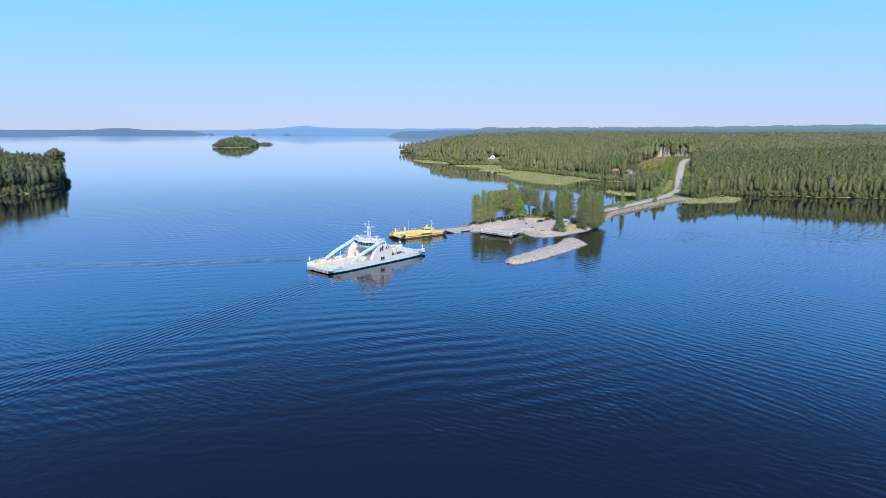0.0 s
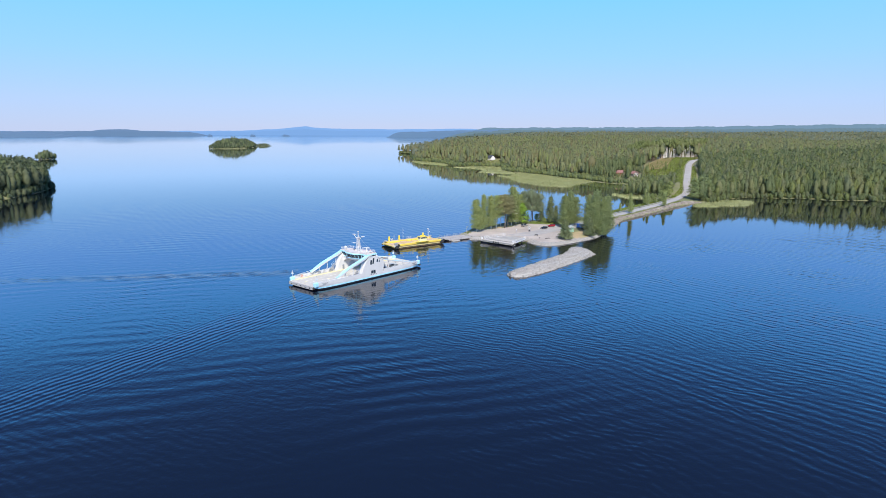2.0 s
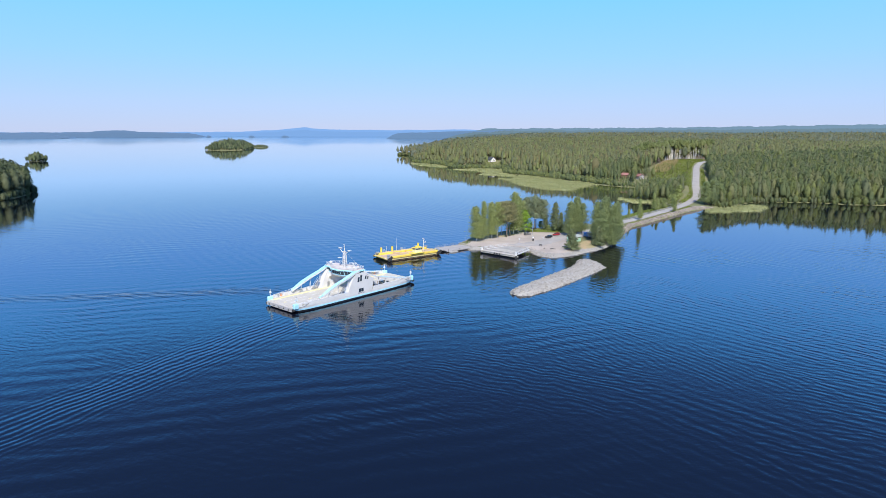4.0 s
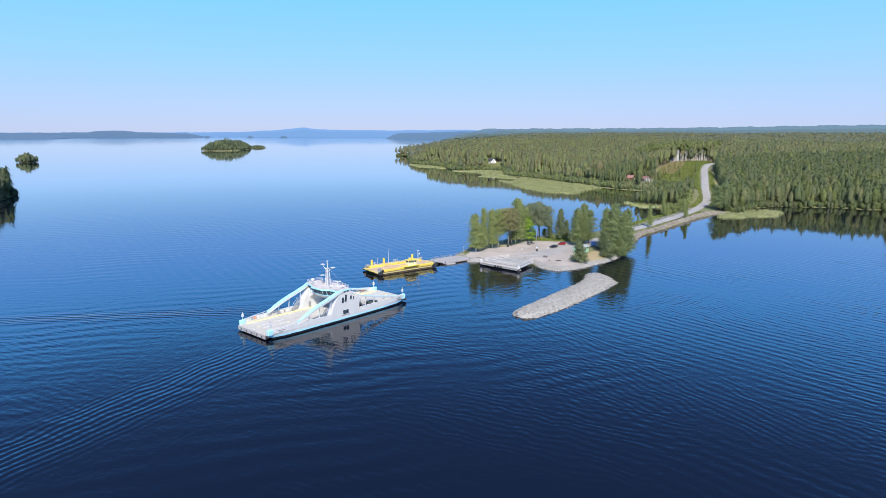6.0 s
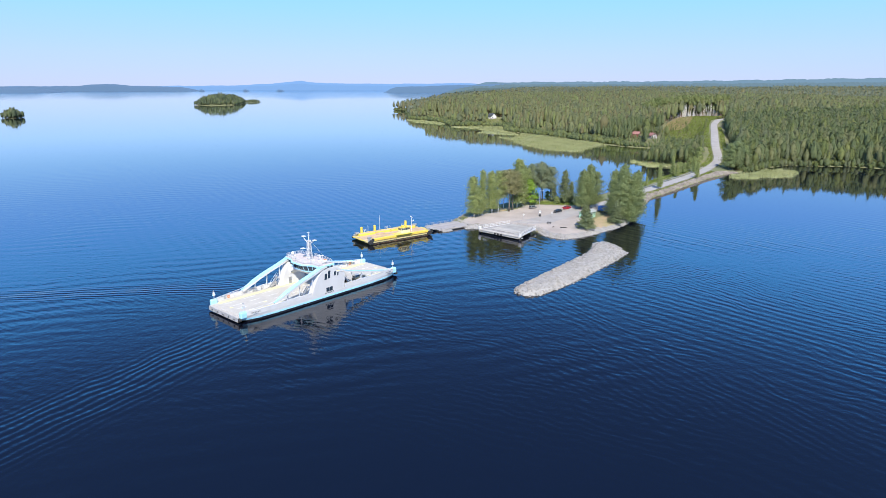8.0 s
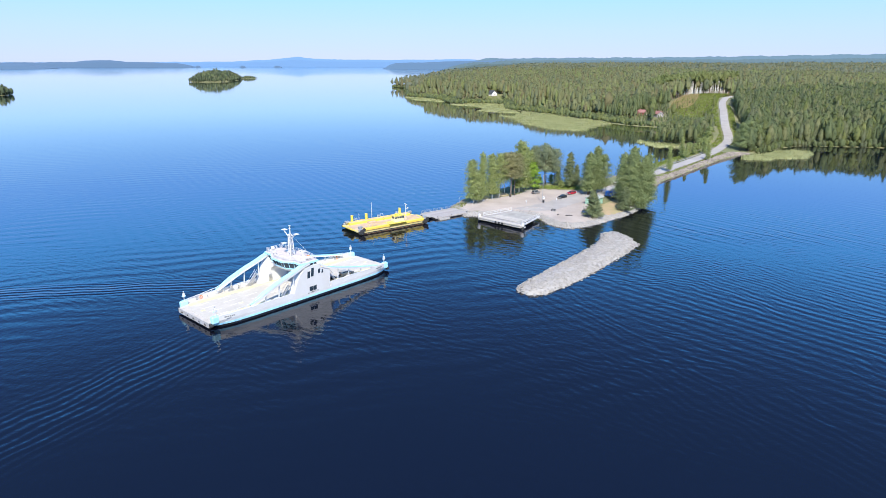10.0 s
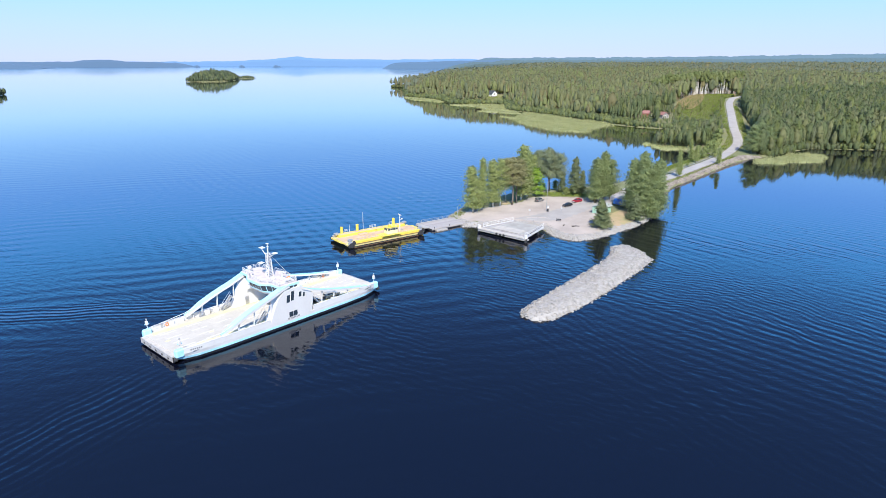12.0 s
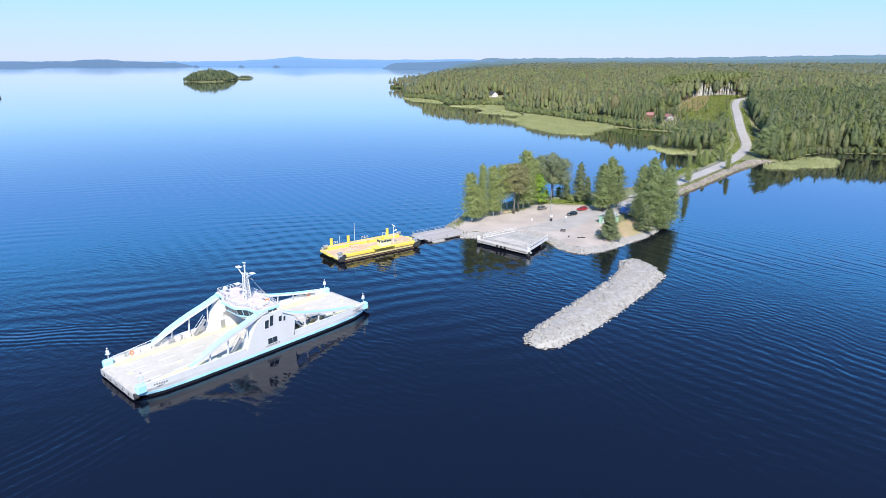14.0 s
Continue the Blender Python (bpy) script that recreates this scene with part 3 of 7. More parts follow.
def plant(name, protos, places, label, mats, category="forest", kind="stuff"):
    """One mesh of many trees. places: rows of x, y, z, height, girth, which."""
    vs, ts, ms, ns, o = [], [], [], [], 0
    places = np.asarray(places)
    turn = rng.uniform(0, 2 * math.pi, len(places))
    for w, (pv, pt, pm, pn) in enumerate(protos):
        sel = places[:, 5].astype(int) == w
        p, a = places[sel], turn[sel]
        if not len(p):
            continue
        c, s = np.cos(a)[:, None], np.sin(a)[:, None]
        wide = (p[:, 3] * p[:, 4])[:, None]
        x = (pv[None, :, 0] * c - pv[None, :, 1] * s) * wide + p[:, 0:1]
        y = (pv[None, :, 0] * s + pv[None, :, 1] * c) * wide + p[:, 1:2]
        z = pv[None, :, 2] * p[:, 3:4] + p[:, 2:3]
        vs.append(np.stack([x, y, z], -1).reshape(-1, 3))
        ns.append(np.stack([pn[None, :, 0] * c - pn[None, :, 1] * s, pn[None, :, 0] * s + pn[None, :, 1] * c, np.broadcast_to(pn[None, :, 2], (len(p), len(pn)))], -1).reshape(-1, 3))
        ts.append((pt[None] + (np.arange(len(p)) * len(pv))[:, None, None]).reshape(-1, 3) + o)
        hues = len(mats) - 1
        hue = rng.choice(hues, len(p), p=[0.5] + [0.5 / (hues - 1)] * (hues - 1)) if hues > 1 else np.zeros(len(p), int)
        ms.append(np.where(pm[None, :] == 0, hue[:, None], hues).ravel())
        o += len(p) * len(pv)
    me = array_mesh(name, np.concatenate(vs), np.concatenate(ts), mats, np.concatenate(ms), np.concatenate(ns))
    return tagged(new(name, me), label, category, kind=kind)


def scatter(x0, x1, y0, y1, step):
    gx, gy = np.meshgrid(np.arange(x0, x1, step), np.arange(y0, y1, step))
    gx, gy = gx.ravel(), gy.ravel()
    return gx + rng.uniform(-0.48, 0.48, gx.shape) * step, gy + rng.uniform(-0.48, 0.48, gy.shape) * step


CABINS = [(217.8, 772.0), (226.7, 750.0)]
CLEARING = [(236, 632), (262, 700), (286, 760), (308, 808), (345, 860), (366, 903), (313, 897), (275, 850), (248, 792), (233, 740), (242, 698), (229, 652)]


def off_road(x, y, gap):
    d = np.full(x.shape, 1e9)
    for px, py, pz in ROAD_XYZ[::3]:
        d = np.minimum(d, (x - px) ** 2 + (y - py) ** 2)
    return d > gap * gap


def in_view(x, y, slack=0.0):
    """The fan of land that lies ahead of the lake."""
    return (np.abs(x) < 0.735 * (y + 20) + 30 + slack)


def build_forest():
    near = [forest_proto(kind, k, size, rng, 2, 5, jitter=0.34, heart=0.8) for kind, k, size in (("leafy", 130, 0.036), ("leafy", 124, 0.037), ("spruce", 100, 0.029), ("pine", 96, 0.030), ("thin", 90, 0.030), ("pine", 92, 0.031))]
    mid = [forest_proto(kind, k, size, rng) for kind, k, size in (("leafy", 30, 0.052), ("spruce", 26, 0.038), ("pine", 26, 0.040), ("pine", 24, 0.042), ("thin", 24, 0.042))]
    far = [forest_proto(kind, 8, size, rng, trunk=False) for kind, size in (("leafy", 0.09), ("spruce", 0.07), ("pine", 0.075))]

    def rows(x, y, h, girth, which):
        h = h * (1 + 0.08 * np.sin(x / 23 + 1.7 * np.sin(y / 31)) * np.cos(y / 27 - 0.8 * np.sin(x / 41)))
        tall = rng.uniform(0, 1, len(x)) < 0.04
        h = np.where(tall, h * 1.16, h)
        return np.stack([x, y, ground_height(x, y), h, girth, which], 1)

    # the shore belt and the slope by the road
    x, y = scatter(150, 620, 535, 800, 4.0)
    d = shore_distance(MAINLAND, x, y)
    ok = (d > 2.5) & off_road(x, y, 12) & (shore_distance(CLEARING, x, y) < 0) & in_view(x, y)
    ok &= ~((x < 215) & (y < 575) & (x < 200 + (y - 530) * 0.25))
    for cx, cy in CABINS:
        along, across = (x - cx) * 0.317 + (y - cy) * 0.948, (x - cx) * 0.948 - (y - cy) * 0.317
        ok &= ~((np.abs(across) < 6.5) & (along > -12) & (along < 9))
    x, y, d = x[ok], y[ok], d[ok]
    shore = d < 30
    w = np.where(shore, rng.choice([0, 1, 0, 1, 0, 4], len(x)), rng.choice([2, 3, 5, 3, 5, 0, 3, 1], len(x)))
    h = np.where(shore, rng.uniform(9, 19, len(x)), rng.uniform(17, 22, len(x)))
    h = np.where((x < 250) & (y > 545) & (y < 700) & (x < 205 + (y - 545) * 0.2), rng.uniform(9, 15, len(x)), h)
    h = np.where((x > 222) & (x < 275) & (y > 640) & (y < 790), np.minimum(h, rng.uniform(6, 10, len(x))), h)
    for cx, cy in CABINS:
        along, across = (x - cx) * 0.317 + (y - cy) * 0.948, (x - cx) * 0.948 - (y - cy) * 0.317
        h = np.where((np.abs(across) < 7) & (along > -60) & (along < 0), np.minimum(h, 5.5), h)
    w = np.where(shore & (y > 640), rng.choice([3, 5, 3], len(x)), w)
    leafy = ((d < 42) & (y < 640)) | ((x < 260) & (y < 720) & (x < 210 + (y - 545) * 0.28))
    w = np.where(leafy & (rng.uniform(0, 1, len(x)) < 0.85), rng.choice([0, 1], len(x)), w)
    keep = (d > 12) | (y < 640)
    x, y, d, h, w = x[keep], y[keep], d[keep], h[keep], w[keep]
    plant("forest_edge", near, rows(x, y, h, rng.uniform(0.75, 1.08, len(x)), w), "dense mixed forest of pine, birch and alder by the shore", [LEAFY_DEEP, MIXED, SPRUCE_COOL, PINE, BARK_PINE])

    x, y = scatter(-120, 1100, 700, 1330, 5.9)
    d = shore_distance(MAINLAND, x, y)
    ok = (d > 3) & off_road(x, y, 9) & (shore_distance(CLEARING, x, y) < 0) & in_view(x, y) & ~((x > 150) & (x < 620) & (y < 800))
    ok &= ~((np.abs(x - 88) < 9.5) & (np.abs(y - 1048) < 20))
    x, y, d = x[ok], y[ok], d[ok]
    shore = d < 28
    w = np.where(shore, rng.choice([0, 0, 4, 1], len(x)), rng.choice([2, 3, 2, 3, 0, 1, 4], len(x)))
    h = np.where(shore, rng.uniform(9, 17, len(x)), rng.uniform(18, 22.5, len(x)))
    w = np.where(shore, rng.choice([2, 3, 4, 0], len(x)), w)
    h = np.where((x < -20) & (y > 1200), rng.uniform(8, 15, len(x)), h)
    keep = d > np.where(y > 1180, 4, 11)
    x, y, h, w = x[keep], y[keep], h[keep], w[keep]
    plant("forest", mid, rows(x, y, h, rng.uniform(0.95, 1.3, len(x)), w), "wide pine forest with birch along its shore", [PINE, LEAFY_PALE, SPRUCE_COOL, PINE_WARM, BARK_PINE])

    # alder thickets between the reeds and the tall pines
    x, y = scatter(-120, 260, 640, 1570, 3.6)
    d = shore_distance(MAINLAND, x, y)
    ok = (d > 0.8) & (d < 15) & off_road(x, y, 9) & ~((np.abs(x - 88) < 9.5) & (np.abs(y - 1048) < 20))
    x, y, d = x[ok], y[ok], d[ok]
    h = rng.uniform(3.5, 6.5, len(x)) + d * 0.18
    for cx, cy in CABINS:
        along, across = (x - cx) * 0.317 + (y - cy) * 0.948, (x - cx) * 0.948 - (y - cy) * 0.317
        h = np.where((np.abs(across) < 8) & (along > -60) & (along < 6), np.minimum(h, 4.5), h)
    low = rows(x, y, h, rng.uniform(1.5, 2.2, len(x)), np.zeros(len(x)))
    low[:, 2] -= 0.16 * low[:, 3]
    plant("thicket", mid, low, "low dense alder and willow thicket along the shore", [LEAFY_DEEP, MIXED, LEAFY_PALE, BARK], "bushes")
    x, y = scatter(222, 640, 505, 600, 3.0)
    d = shore_distance(MAINLAND, x, y)
    ok = (d > -0.6) & (d < 13) & off_road(x, y, 7)
    x, y, d = x[ok], y[ok], d[ok]
    low = rows(x, y, rng.uniform(3.5, 7.0, len(x)) + d * 0.3, rng.uniform(1.3, 2.0, len(x)), rng.choice([0, 1], len(x)))
    low[:, 2] -= 0.22 * low[:, 3]
    plant("thicket", near, low, "dense leafy alder bushes hanging over the sheltered shore", [LEAFY_DEEP, SPRUCE_COOL, MIXED, BARK], "bushes")

    x, y = scatter(-120, 1900, 1330, 2620, 10.4)
    ok = (shore_distance(MAINLAND, x, y) > 3) & in_view(x, y)
    x, y = x[ok], y[ok]
    a = rows(x, y, rng.uniform(18, 22.5, len(x)), rng.uniform(1.15, 1.75, len(x)), rng.choice([0, 1, 2, 2], len(x)))
    x, y = scatter(620, 1500, 470, 1330, 9.6)
    ok = (shore_distance(MAINLAND, x, y) > 3) & in_view(x, y) & ~((y > 700) & (x < 1100)) & ~((x < 620) & (y < 800))
    x, y = x[ok], y[ok]
    a = np.concatenate([a, rows(x, y, rng.uniform(18, 22.5, len(x)), rng.uniform(1.15, 1.75, len(x)), rng.choice([0, 1, 2, 2], len(x)))])
    # the main foliage here is tinted for distance haze
    plant("forest", far, a, "distant pine forest rolling to the horizon", [HAZED_PINE, SPRUCE_COOL, PINE_WARM, BARK_PINE])

    # young pines and birches growing up in the clearing
    x, y = scatter(225, 370, 640, 905, 7.5)
    ok = (shore_distance(CLEARING, x, y) > 1) & (y < 850) & off_road(x, y, 8) & (rng.uniform(0, 1, len(x)) < 0.8)
    x, y = x[ok], y[ok]
    h = np.where((rng.uniform(0, 1, len(x)) < 0.10) & (y < 790), rng.uniform(9, 14, len(x)), rng.uniform(2, 4.5, len(x)))
    plant("sapling_wood", near, rows(x, y, h, rng.uniform(0.9, 1.4, len(x)), rng.choice([0, 3, 5, 4], len(x))), "young pines and birches scattered over the clearing", [MIXED, LEAFY_PALE, PINE_WARM, BARK_PINE])

    # the wooded islands
    x, y = scatter(-760, -365, 470, 760, 5.6)
    d = shore_distance(WEST_LAND, x, y)
    ok = (d > 1.5) & (x > -560)
    x, y, d = x[ok], y[ok], d[ok]
    a = rows(x, y, rng.uniform(16, 23, len(x)) + np.clip(d, 0, 12) * 0.2, rng.uniform(0.95, 1.3, len(x)), np.where(d < 22, rng.choice([0, 1, 4], len(x)), rng.choice([0, 2, 3, 5], len(x))))
    x, y = scatter(-560, -365, 470, 760, 3.6)
    d = shore_distance(WEST_LAND, x, y)
    ok = (d > -1.0) & (d < 9)
    b = rows(x[ok], y[ok], rng.uniform(5, 10, ok.sum()), rng.uniform(1.2, 1.8, ok.sum()), rng.choice([0, 1], ok.sum()))
    b[:, 2] -= 0.22 * b[:, 3]
    # main foliage darker than the mainland's, with shade in its colour
    plant("island_wood", near, np.concatenate([a, b]), "dense dark mixed wood on the lake island", [ISLAND_SHADED, LEAFY_DEEP, SPRUCE_COOL, BARK])
    for poly, box, hs, text in ((ISLAND, (-690, -560, 1840, 2130), (14, 24), "dense wood covering a small lake island"), (SKERRY, (-645, -565, 2110, 2220), (5, 11), "low scattered trees on a rocky skerry"), (ISLET, (-770, -730, 1210, 1255), (17, 30), "few leafy trees crowding a tiny islet")):
        x, y = scatter(box[0], box[1], box[2], box[3], 4.2 if poly is ISLET else 5.5)
        ok = shore_distance(poly, x, y) > -0.5
        x, y = x[ok], y[ok]
        a = rows(x, y, rng.uniform(hs[0], hs[1], len(x)) * np.clip(0.5 + shore_distance(poly, x, y) / 45, 0.5, 1.15), rng.uniform(1.0, 1.4, len(x)), rng.choice([0, 0, 1, 2], len(x)))
        a[:, 2] -= 0.14 * a[:, 3]
        # darker, cooler foliage puts shade and haze into the island trees' colour
        plant("island_wood", mid, a, text, [ISLAND_SHADED, SPRUCE_COOL, LEAFY_DEEP, BARK])


build_forest()


# ---- far shores ----
def ridge(name, points, depth, mat, label, rough=3.0, step=22.0):
    """A long wooded ridge. points: rows of x, y, height."""
    line = polyline(points, step)
    s = Shape()
    r = random.Random(len(points) * 31 + int(depth))
    vs, fs = [], []
    for p in line:
        h = max(1.0, p.z + r.uniform(-rough, rough) * 0.5 + rough * math.sin(p.x * 0.021) * 0.4)
        end = min((p - line[0]).length, (line[-1] - p).length) / (line[-1] - line[0]).length
        h *= min(1.0, 0.12 + (end * 14) ** 0.6)
        vs += [(p.x, p.y, -1), (p.x, p.y + depth * 0.08, h * 0.72), (p.x, p.y + depth * 0.35, h), (p.x, p.y + depth * 0.7, h * 0.8), (p.x, p.y + depth, -1)]
    for i in range(len(line) - 1):
        fs += [(i * 5 + k, i * 5 + (k + 1) % 5, (i + 1) * 5 + (k + 1) % 5, (i + 1) * 5 + k) for k in range(5)]
    fs += [tuple(range(4, -1, -1)), tuple(range(len(vs) - 5, len(vs)))]
    s.add(vs, fs)
    ob = new(name, s.mesh(name, mat))
    return tagged(ob, label, "far shore", kind="structure")


# these ridges carry painted haze and a faint glow
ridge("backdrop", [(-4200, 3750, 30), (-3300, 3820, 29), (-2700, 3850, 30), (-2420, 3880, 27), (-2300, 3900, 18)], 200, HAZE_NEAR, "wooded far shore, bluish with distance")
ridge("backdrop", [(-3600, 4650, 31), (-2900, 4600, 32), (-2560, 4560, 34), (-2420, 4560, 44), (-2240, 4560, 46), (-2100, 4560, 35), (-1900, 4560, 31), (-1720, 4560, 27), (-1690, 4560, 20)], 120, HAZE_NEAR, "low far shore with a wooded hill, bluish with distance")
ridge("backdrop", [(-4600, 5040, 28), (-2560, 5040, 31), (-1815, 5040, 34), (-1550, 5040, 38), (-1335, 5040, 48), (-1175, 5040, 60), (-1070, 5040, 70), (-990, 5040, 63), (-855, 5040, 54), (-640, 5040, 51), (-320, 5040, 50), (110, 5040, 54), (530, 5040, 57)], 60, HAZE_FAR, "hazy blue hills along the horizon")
ridge("backdrop", [(-345, 4060, 6), (-315, 4060, 20), (-270, 4060, 31), (-150, 4060, 37), (20, 4080, 42), (250, 4120, 48), (500, 4200, 54)], 160, HAZE_MID, "dark wooded headland far over the water, tinted with haze")
# inland ridges glow faintly, with the haze painted into their colour
ridge("backdrop", [(40, 2640, 36), (240, 2660, 42), (520, 2700, 44), (800, 2680, 45), (1100, 2700, 44), (1500, 2680, 46), (2100, 2700, 47)], 120, HAZE_WOOD, "distant wood rolling away from the lake, tinted with haze", rough=5.0, step=9)
ridge("backdrop", [(20, 3240, 40), (300, 3260, 46), (700, 3300, 49), (1100, 3280, 48), (1600, 3300, 52), (2500, 3300, 54)], 120, HAZE_DIM, "dim distant wood behind the near forest, tinted with haze", rough=5.0, step=11)
ridge("backdrop", [(200, 3900, 44), (600, 3900, 51), (1200, 3920, 54), (1800, 3900, 57), (2400, 3920, 62), (3000, 3900, 66)], 120, HAZE_DIM, "wooded rise far inland, tinted bluish with haze", rough=5.0, step=14)
ridge("backdrop", [(100, 4600, 58), (800, 4600, 65), (1500, 4620, 69), (2100, 4600, 77), (2700, 4600, 87), (3300, 4600, 95), (3900, 4600, 95)], 90, HAZE_INLAND, "wooded hills on the inland horizon, tinted blue with haze", rough=5.0, step=18)
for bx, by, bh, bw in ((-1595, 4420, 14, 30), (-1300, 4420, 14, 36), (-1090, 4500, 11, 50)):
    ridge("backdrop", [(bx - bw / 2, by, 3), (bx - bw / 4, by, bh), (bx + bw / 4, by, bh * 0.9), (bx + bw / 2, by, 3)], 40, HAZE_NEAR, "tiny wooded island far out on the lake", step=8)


# ---- stones ----
def stone_shape(r, size):
    """One angular boulder: a bent box with its corners cut."""
    vs = []
    for i in range(12):
        z = (-0.6, 0.0, 0.62)[i // 4]
        a = (i % 4) * math.pi / 2 + r.uniform(-0.4, 0.4) + (i // 4) * 0.5
        k = (0.78, 1.0, 0.58)[i // 4] * r.uniform(0.75, 1.15)
        vs.append((size * k * math.cos(a), size * k * 0.85 * math.sin(a), size * 0.8 * (z + r.uniform(-0.14, 0.14))))
    fs = [(3, 2, 1, 0), (8, 9, 10, 11)]
    for lv in (0, 4):
        for i in range(4):
            j = (i + 1) % 4
            fs += [(lv + i, lv + j, lv + 4 + j), (lv + i, lv + 4 + j, lv + 4 + i)]
    return vs, fs


STONE_RANDOM = random.Random(11)
STONE_KINDS = [stone_shape(STONE_RANDOM, 1.0) for _ in range(10)]


def stone_heap(name, places, mat, label, category="stones"):
    """Many stones in one mesh. places: x, y, z, size."""
    vs, ts, o = [], [], 0
    r = np.random.default_rng(5)
    kinds = []
    for v, f in STONE_KINDS:
        t = []
        for q in f:
            t += [q] if len(q) == 3 else [(q[0], q[1], q[2]), (q[0], q[2], q[3])]
        kinds.append((np.array(v), np.array(t)))
    for x, y, z, s in places:
        v, t = kinds[r.integers(len(kinds))]
        a, b = r.uniform(0, 6.28), r.uniform(-0.35, 0.35)
        ca, sa, cb, sb = math.cos(a), math.sin(a), math.cos(b), math.sin(b)
        m = np.array([[ca, -sa, 0], [sa, ca, 0], [0, 0, 1]]) @ np.array([[1, 0, 0], [0, cb, -sb], [0, sb, cb]])
        vs.append((v * s) @ m.T + (x, y, z))
        ts.append(t + o)
        o += len(v)
    me = array_mesh(name, np.concatenate(vs), np.concatenate(ts), [mat])
    return me


# the breakwater: its outline on the water, along the lake side and back along the shore side
MOLE = [(29, 279.5), (33, 286), (42, 297.5), (53, 311.5), (60, 320.5), (64, 328), (67, 336.5), (70, 338.5), (73.5, 337), (76, 331), (76.5, 323), (71, 315), (58, 298.5), (48, 286.5), (41, 279.5), (36.5, 275.5), (32, 275)]


def mole_height(x, y):
    d = shore_distance(MOLE, np.asarray(x, float), np.asarray(y, float))
    return np.where(d > 0, 1.75 * (1 - np.exp(-np.maximum(d, 0) / 1.6)), d * 0.7)


def build_breakwater():
    mole = thing("breakwater", "long breakwater heaped from pale grey blasted rock", "breakwater", pose(50, 305, 0))
    r = random.Random(3)
    s = Shape()
    xs = np.arange(24, 82, 1.0)
    ys = np.arange(270, 343, 1.0)
    gx, gy = np.meshgrid(xs, ys)
    z = mole_height(gx.ravel(), gy.ravel()) - 0.08
    i = np.arange(len(z)).reshape(gx.shape)
    q = np.stack([i[:-1, :-1], i[:-1, 1:], i[1:, 1:], i[1:, :-1]], -1).reshape(-1, 4)
    q = q[z[q].max(1) > -1.2]
    v = np.stack([gx.ravel() - 50, gy.ravel() - 305, z], 1)
    used = np.unique(q)
    remap = np.zeros(len(v), int)
    remap[used] = np.arange(len(used))
    core = new("core", array_mesh("core", v[used], remap[q], [STONE]))
    core.parent = mole
    heap, single = [], []
    for _ in range(7600):
        x, y = r.uniform(26, 80), r.uniform(272, 341)
        d = float(shore_distance(MOLE, np.array([x]), np.array([y]))[0])
        if d < -0.6:
            continue
        size = r.choice([0.22, 0.28, 0.34, 0.42, 0.55]) * r.uniform(0.8, 1.2)
        lift = float(mole_height([x], [y])[0]) - 0.1
        if d < 1.3 and r.random() < 0.35:
            size *= 1.35
        heap.append((x - 50, y - 305, max(lift, -0.15), size))
    # larger blocks along the crest on the sheltered side
    for k in range(70):
        t = r.random()
        j = min(int(t * 6), 5)
        a, b = MOLE[j], MOLE[j + 1]
        u = t * 6 - j
        x, y = a[0] + (b[0] - a[0]) * u + r.uniform(0.8, 2.6), a[1] + (b[1] - a[1]) * u - r.uniform(0.2, 1.2)
        single.append((x - 50, y - 305, float(mole_height([x], [y])[0]) + 0.1, r.uniform(0.5, 0.9)))
    near = sorted(heap, key=lambda p: p[1] - 1.2 * p[3])
    picked = [p for p in near if p[3] > 0.42][:225]
    chosen = set(picked)
    rest = [p for p in heap if p not in chosen]
    ob = new("rubble", stone_heap("rubble", rest, STONE, ""))
    ob.parent = mole
    tagged(ob, kind="stuff")
    meshes = [Shape().add(v, f).mesh("stone", STONE) for v, f in STONE_KINDS]
    for x, y, z, size in picked + single:
        st = new("stone", r.choice(meshes))
        st.parent = mole
        st.matrix_basis = pose(x, y, z, r.uniform(-20, 20), r.uniform(-20, 20), r.uniform(0, 360)) @ Matrix.Scale(size, 4)


build_breakwater()


def shore_stones(name, line, count, spread, sizes, label, seed, mat=STONE):
    r = random.Random(seed)
    pts = polyline([(x, y, 0) for x, y in line], 1.0)
    places = []
    for _ in range(count):
        i = r.randrange(len(pts) - 1)
        p = pts[i]
        d = (pts[i + 1] - p).normalized()
        side = Vector((-d.y, d.x, 0))
        q = p + side * r.triangular(-0.8, spread, 0.4)
        z = float(ground_height(np.array([q.x]), np.array([q.y]))[0])
        places.append((q.x, q.y, max(z, -0.15) + 0.05, r.uniform(*sizes) * (1.5 if r.random() < 0.08 else 1)))
    tagged(new(name, stone_heap(name, places, mat, label)), label, "shore stones", kind="stuff")


shore_stones("shore_stones", [(12, 377), (16, 371), (18, 364), (25, 364), (34, 366), (47, 362), (50, 351), (54, 346.5), (58, 345), (65, 348), (73, 355), (84, 365), (91, 374), (101, 392), (112, 417)], 1900, 4.2, (0.18, 0.46), "pale grey stones lining the shore of the yard", 21)
shore_stones("shore_stones", [(112, 417), (123, 439), (136, 454), (162, 485), (187, 514), (203, 529), (216, 536)], 2000, 5.0, (0.25, 0.55), "grey rock fill along the causeway", 22, ROCKFILL)
shore_stones("shore_stones", [(185, 546), (168, 530), (145, 503), (128, 482), (112, 462), (98, 447), (85, 440), (68, 436), (46, 427), (29, 410), (20, 398), (12, 378)], 900, 3.0, (0.2, 0.5), "stones on the sheltered shore", 23, ROCKFILL)


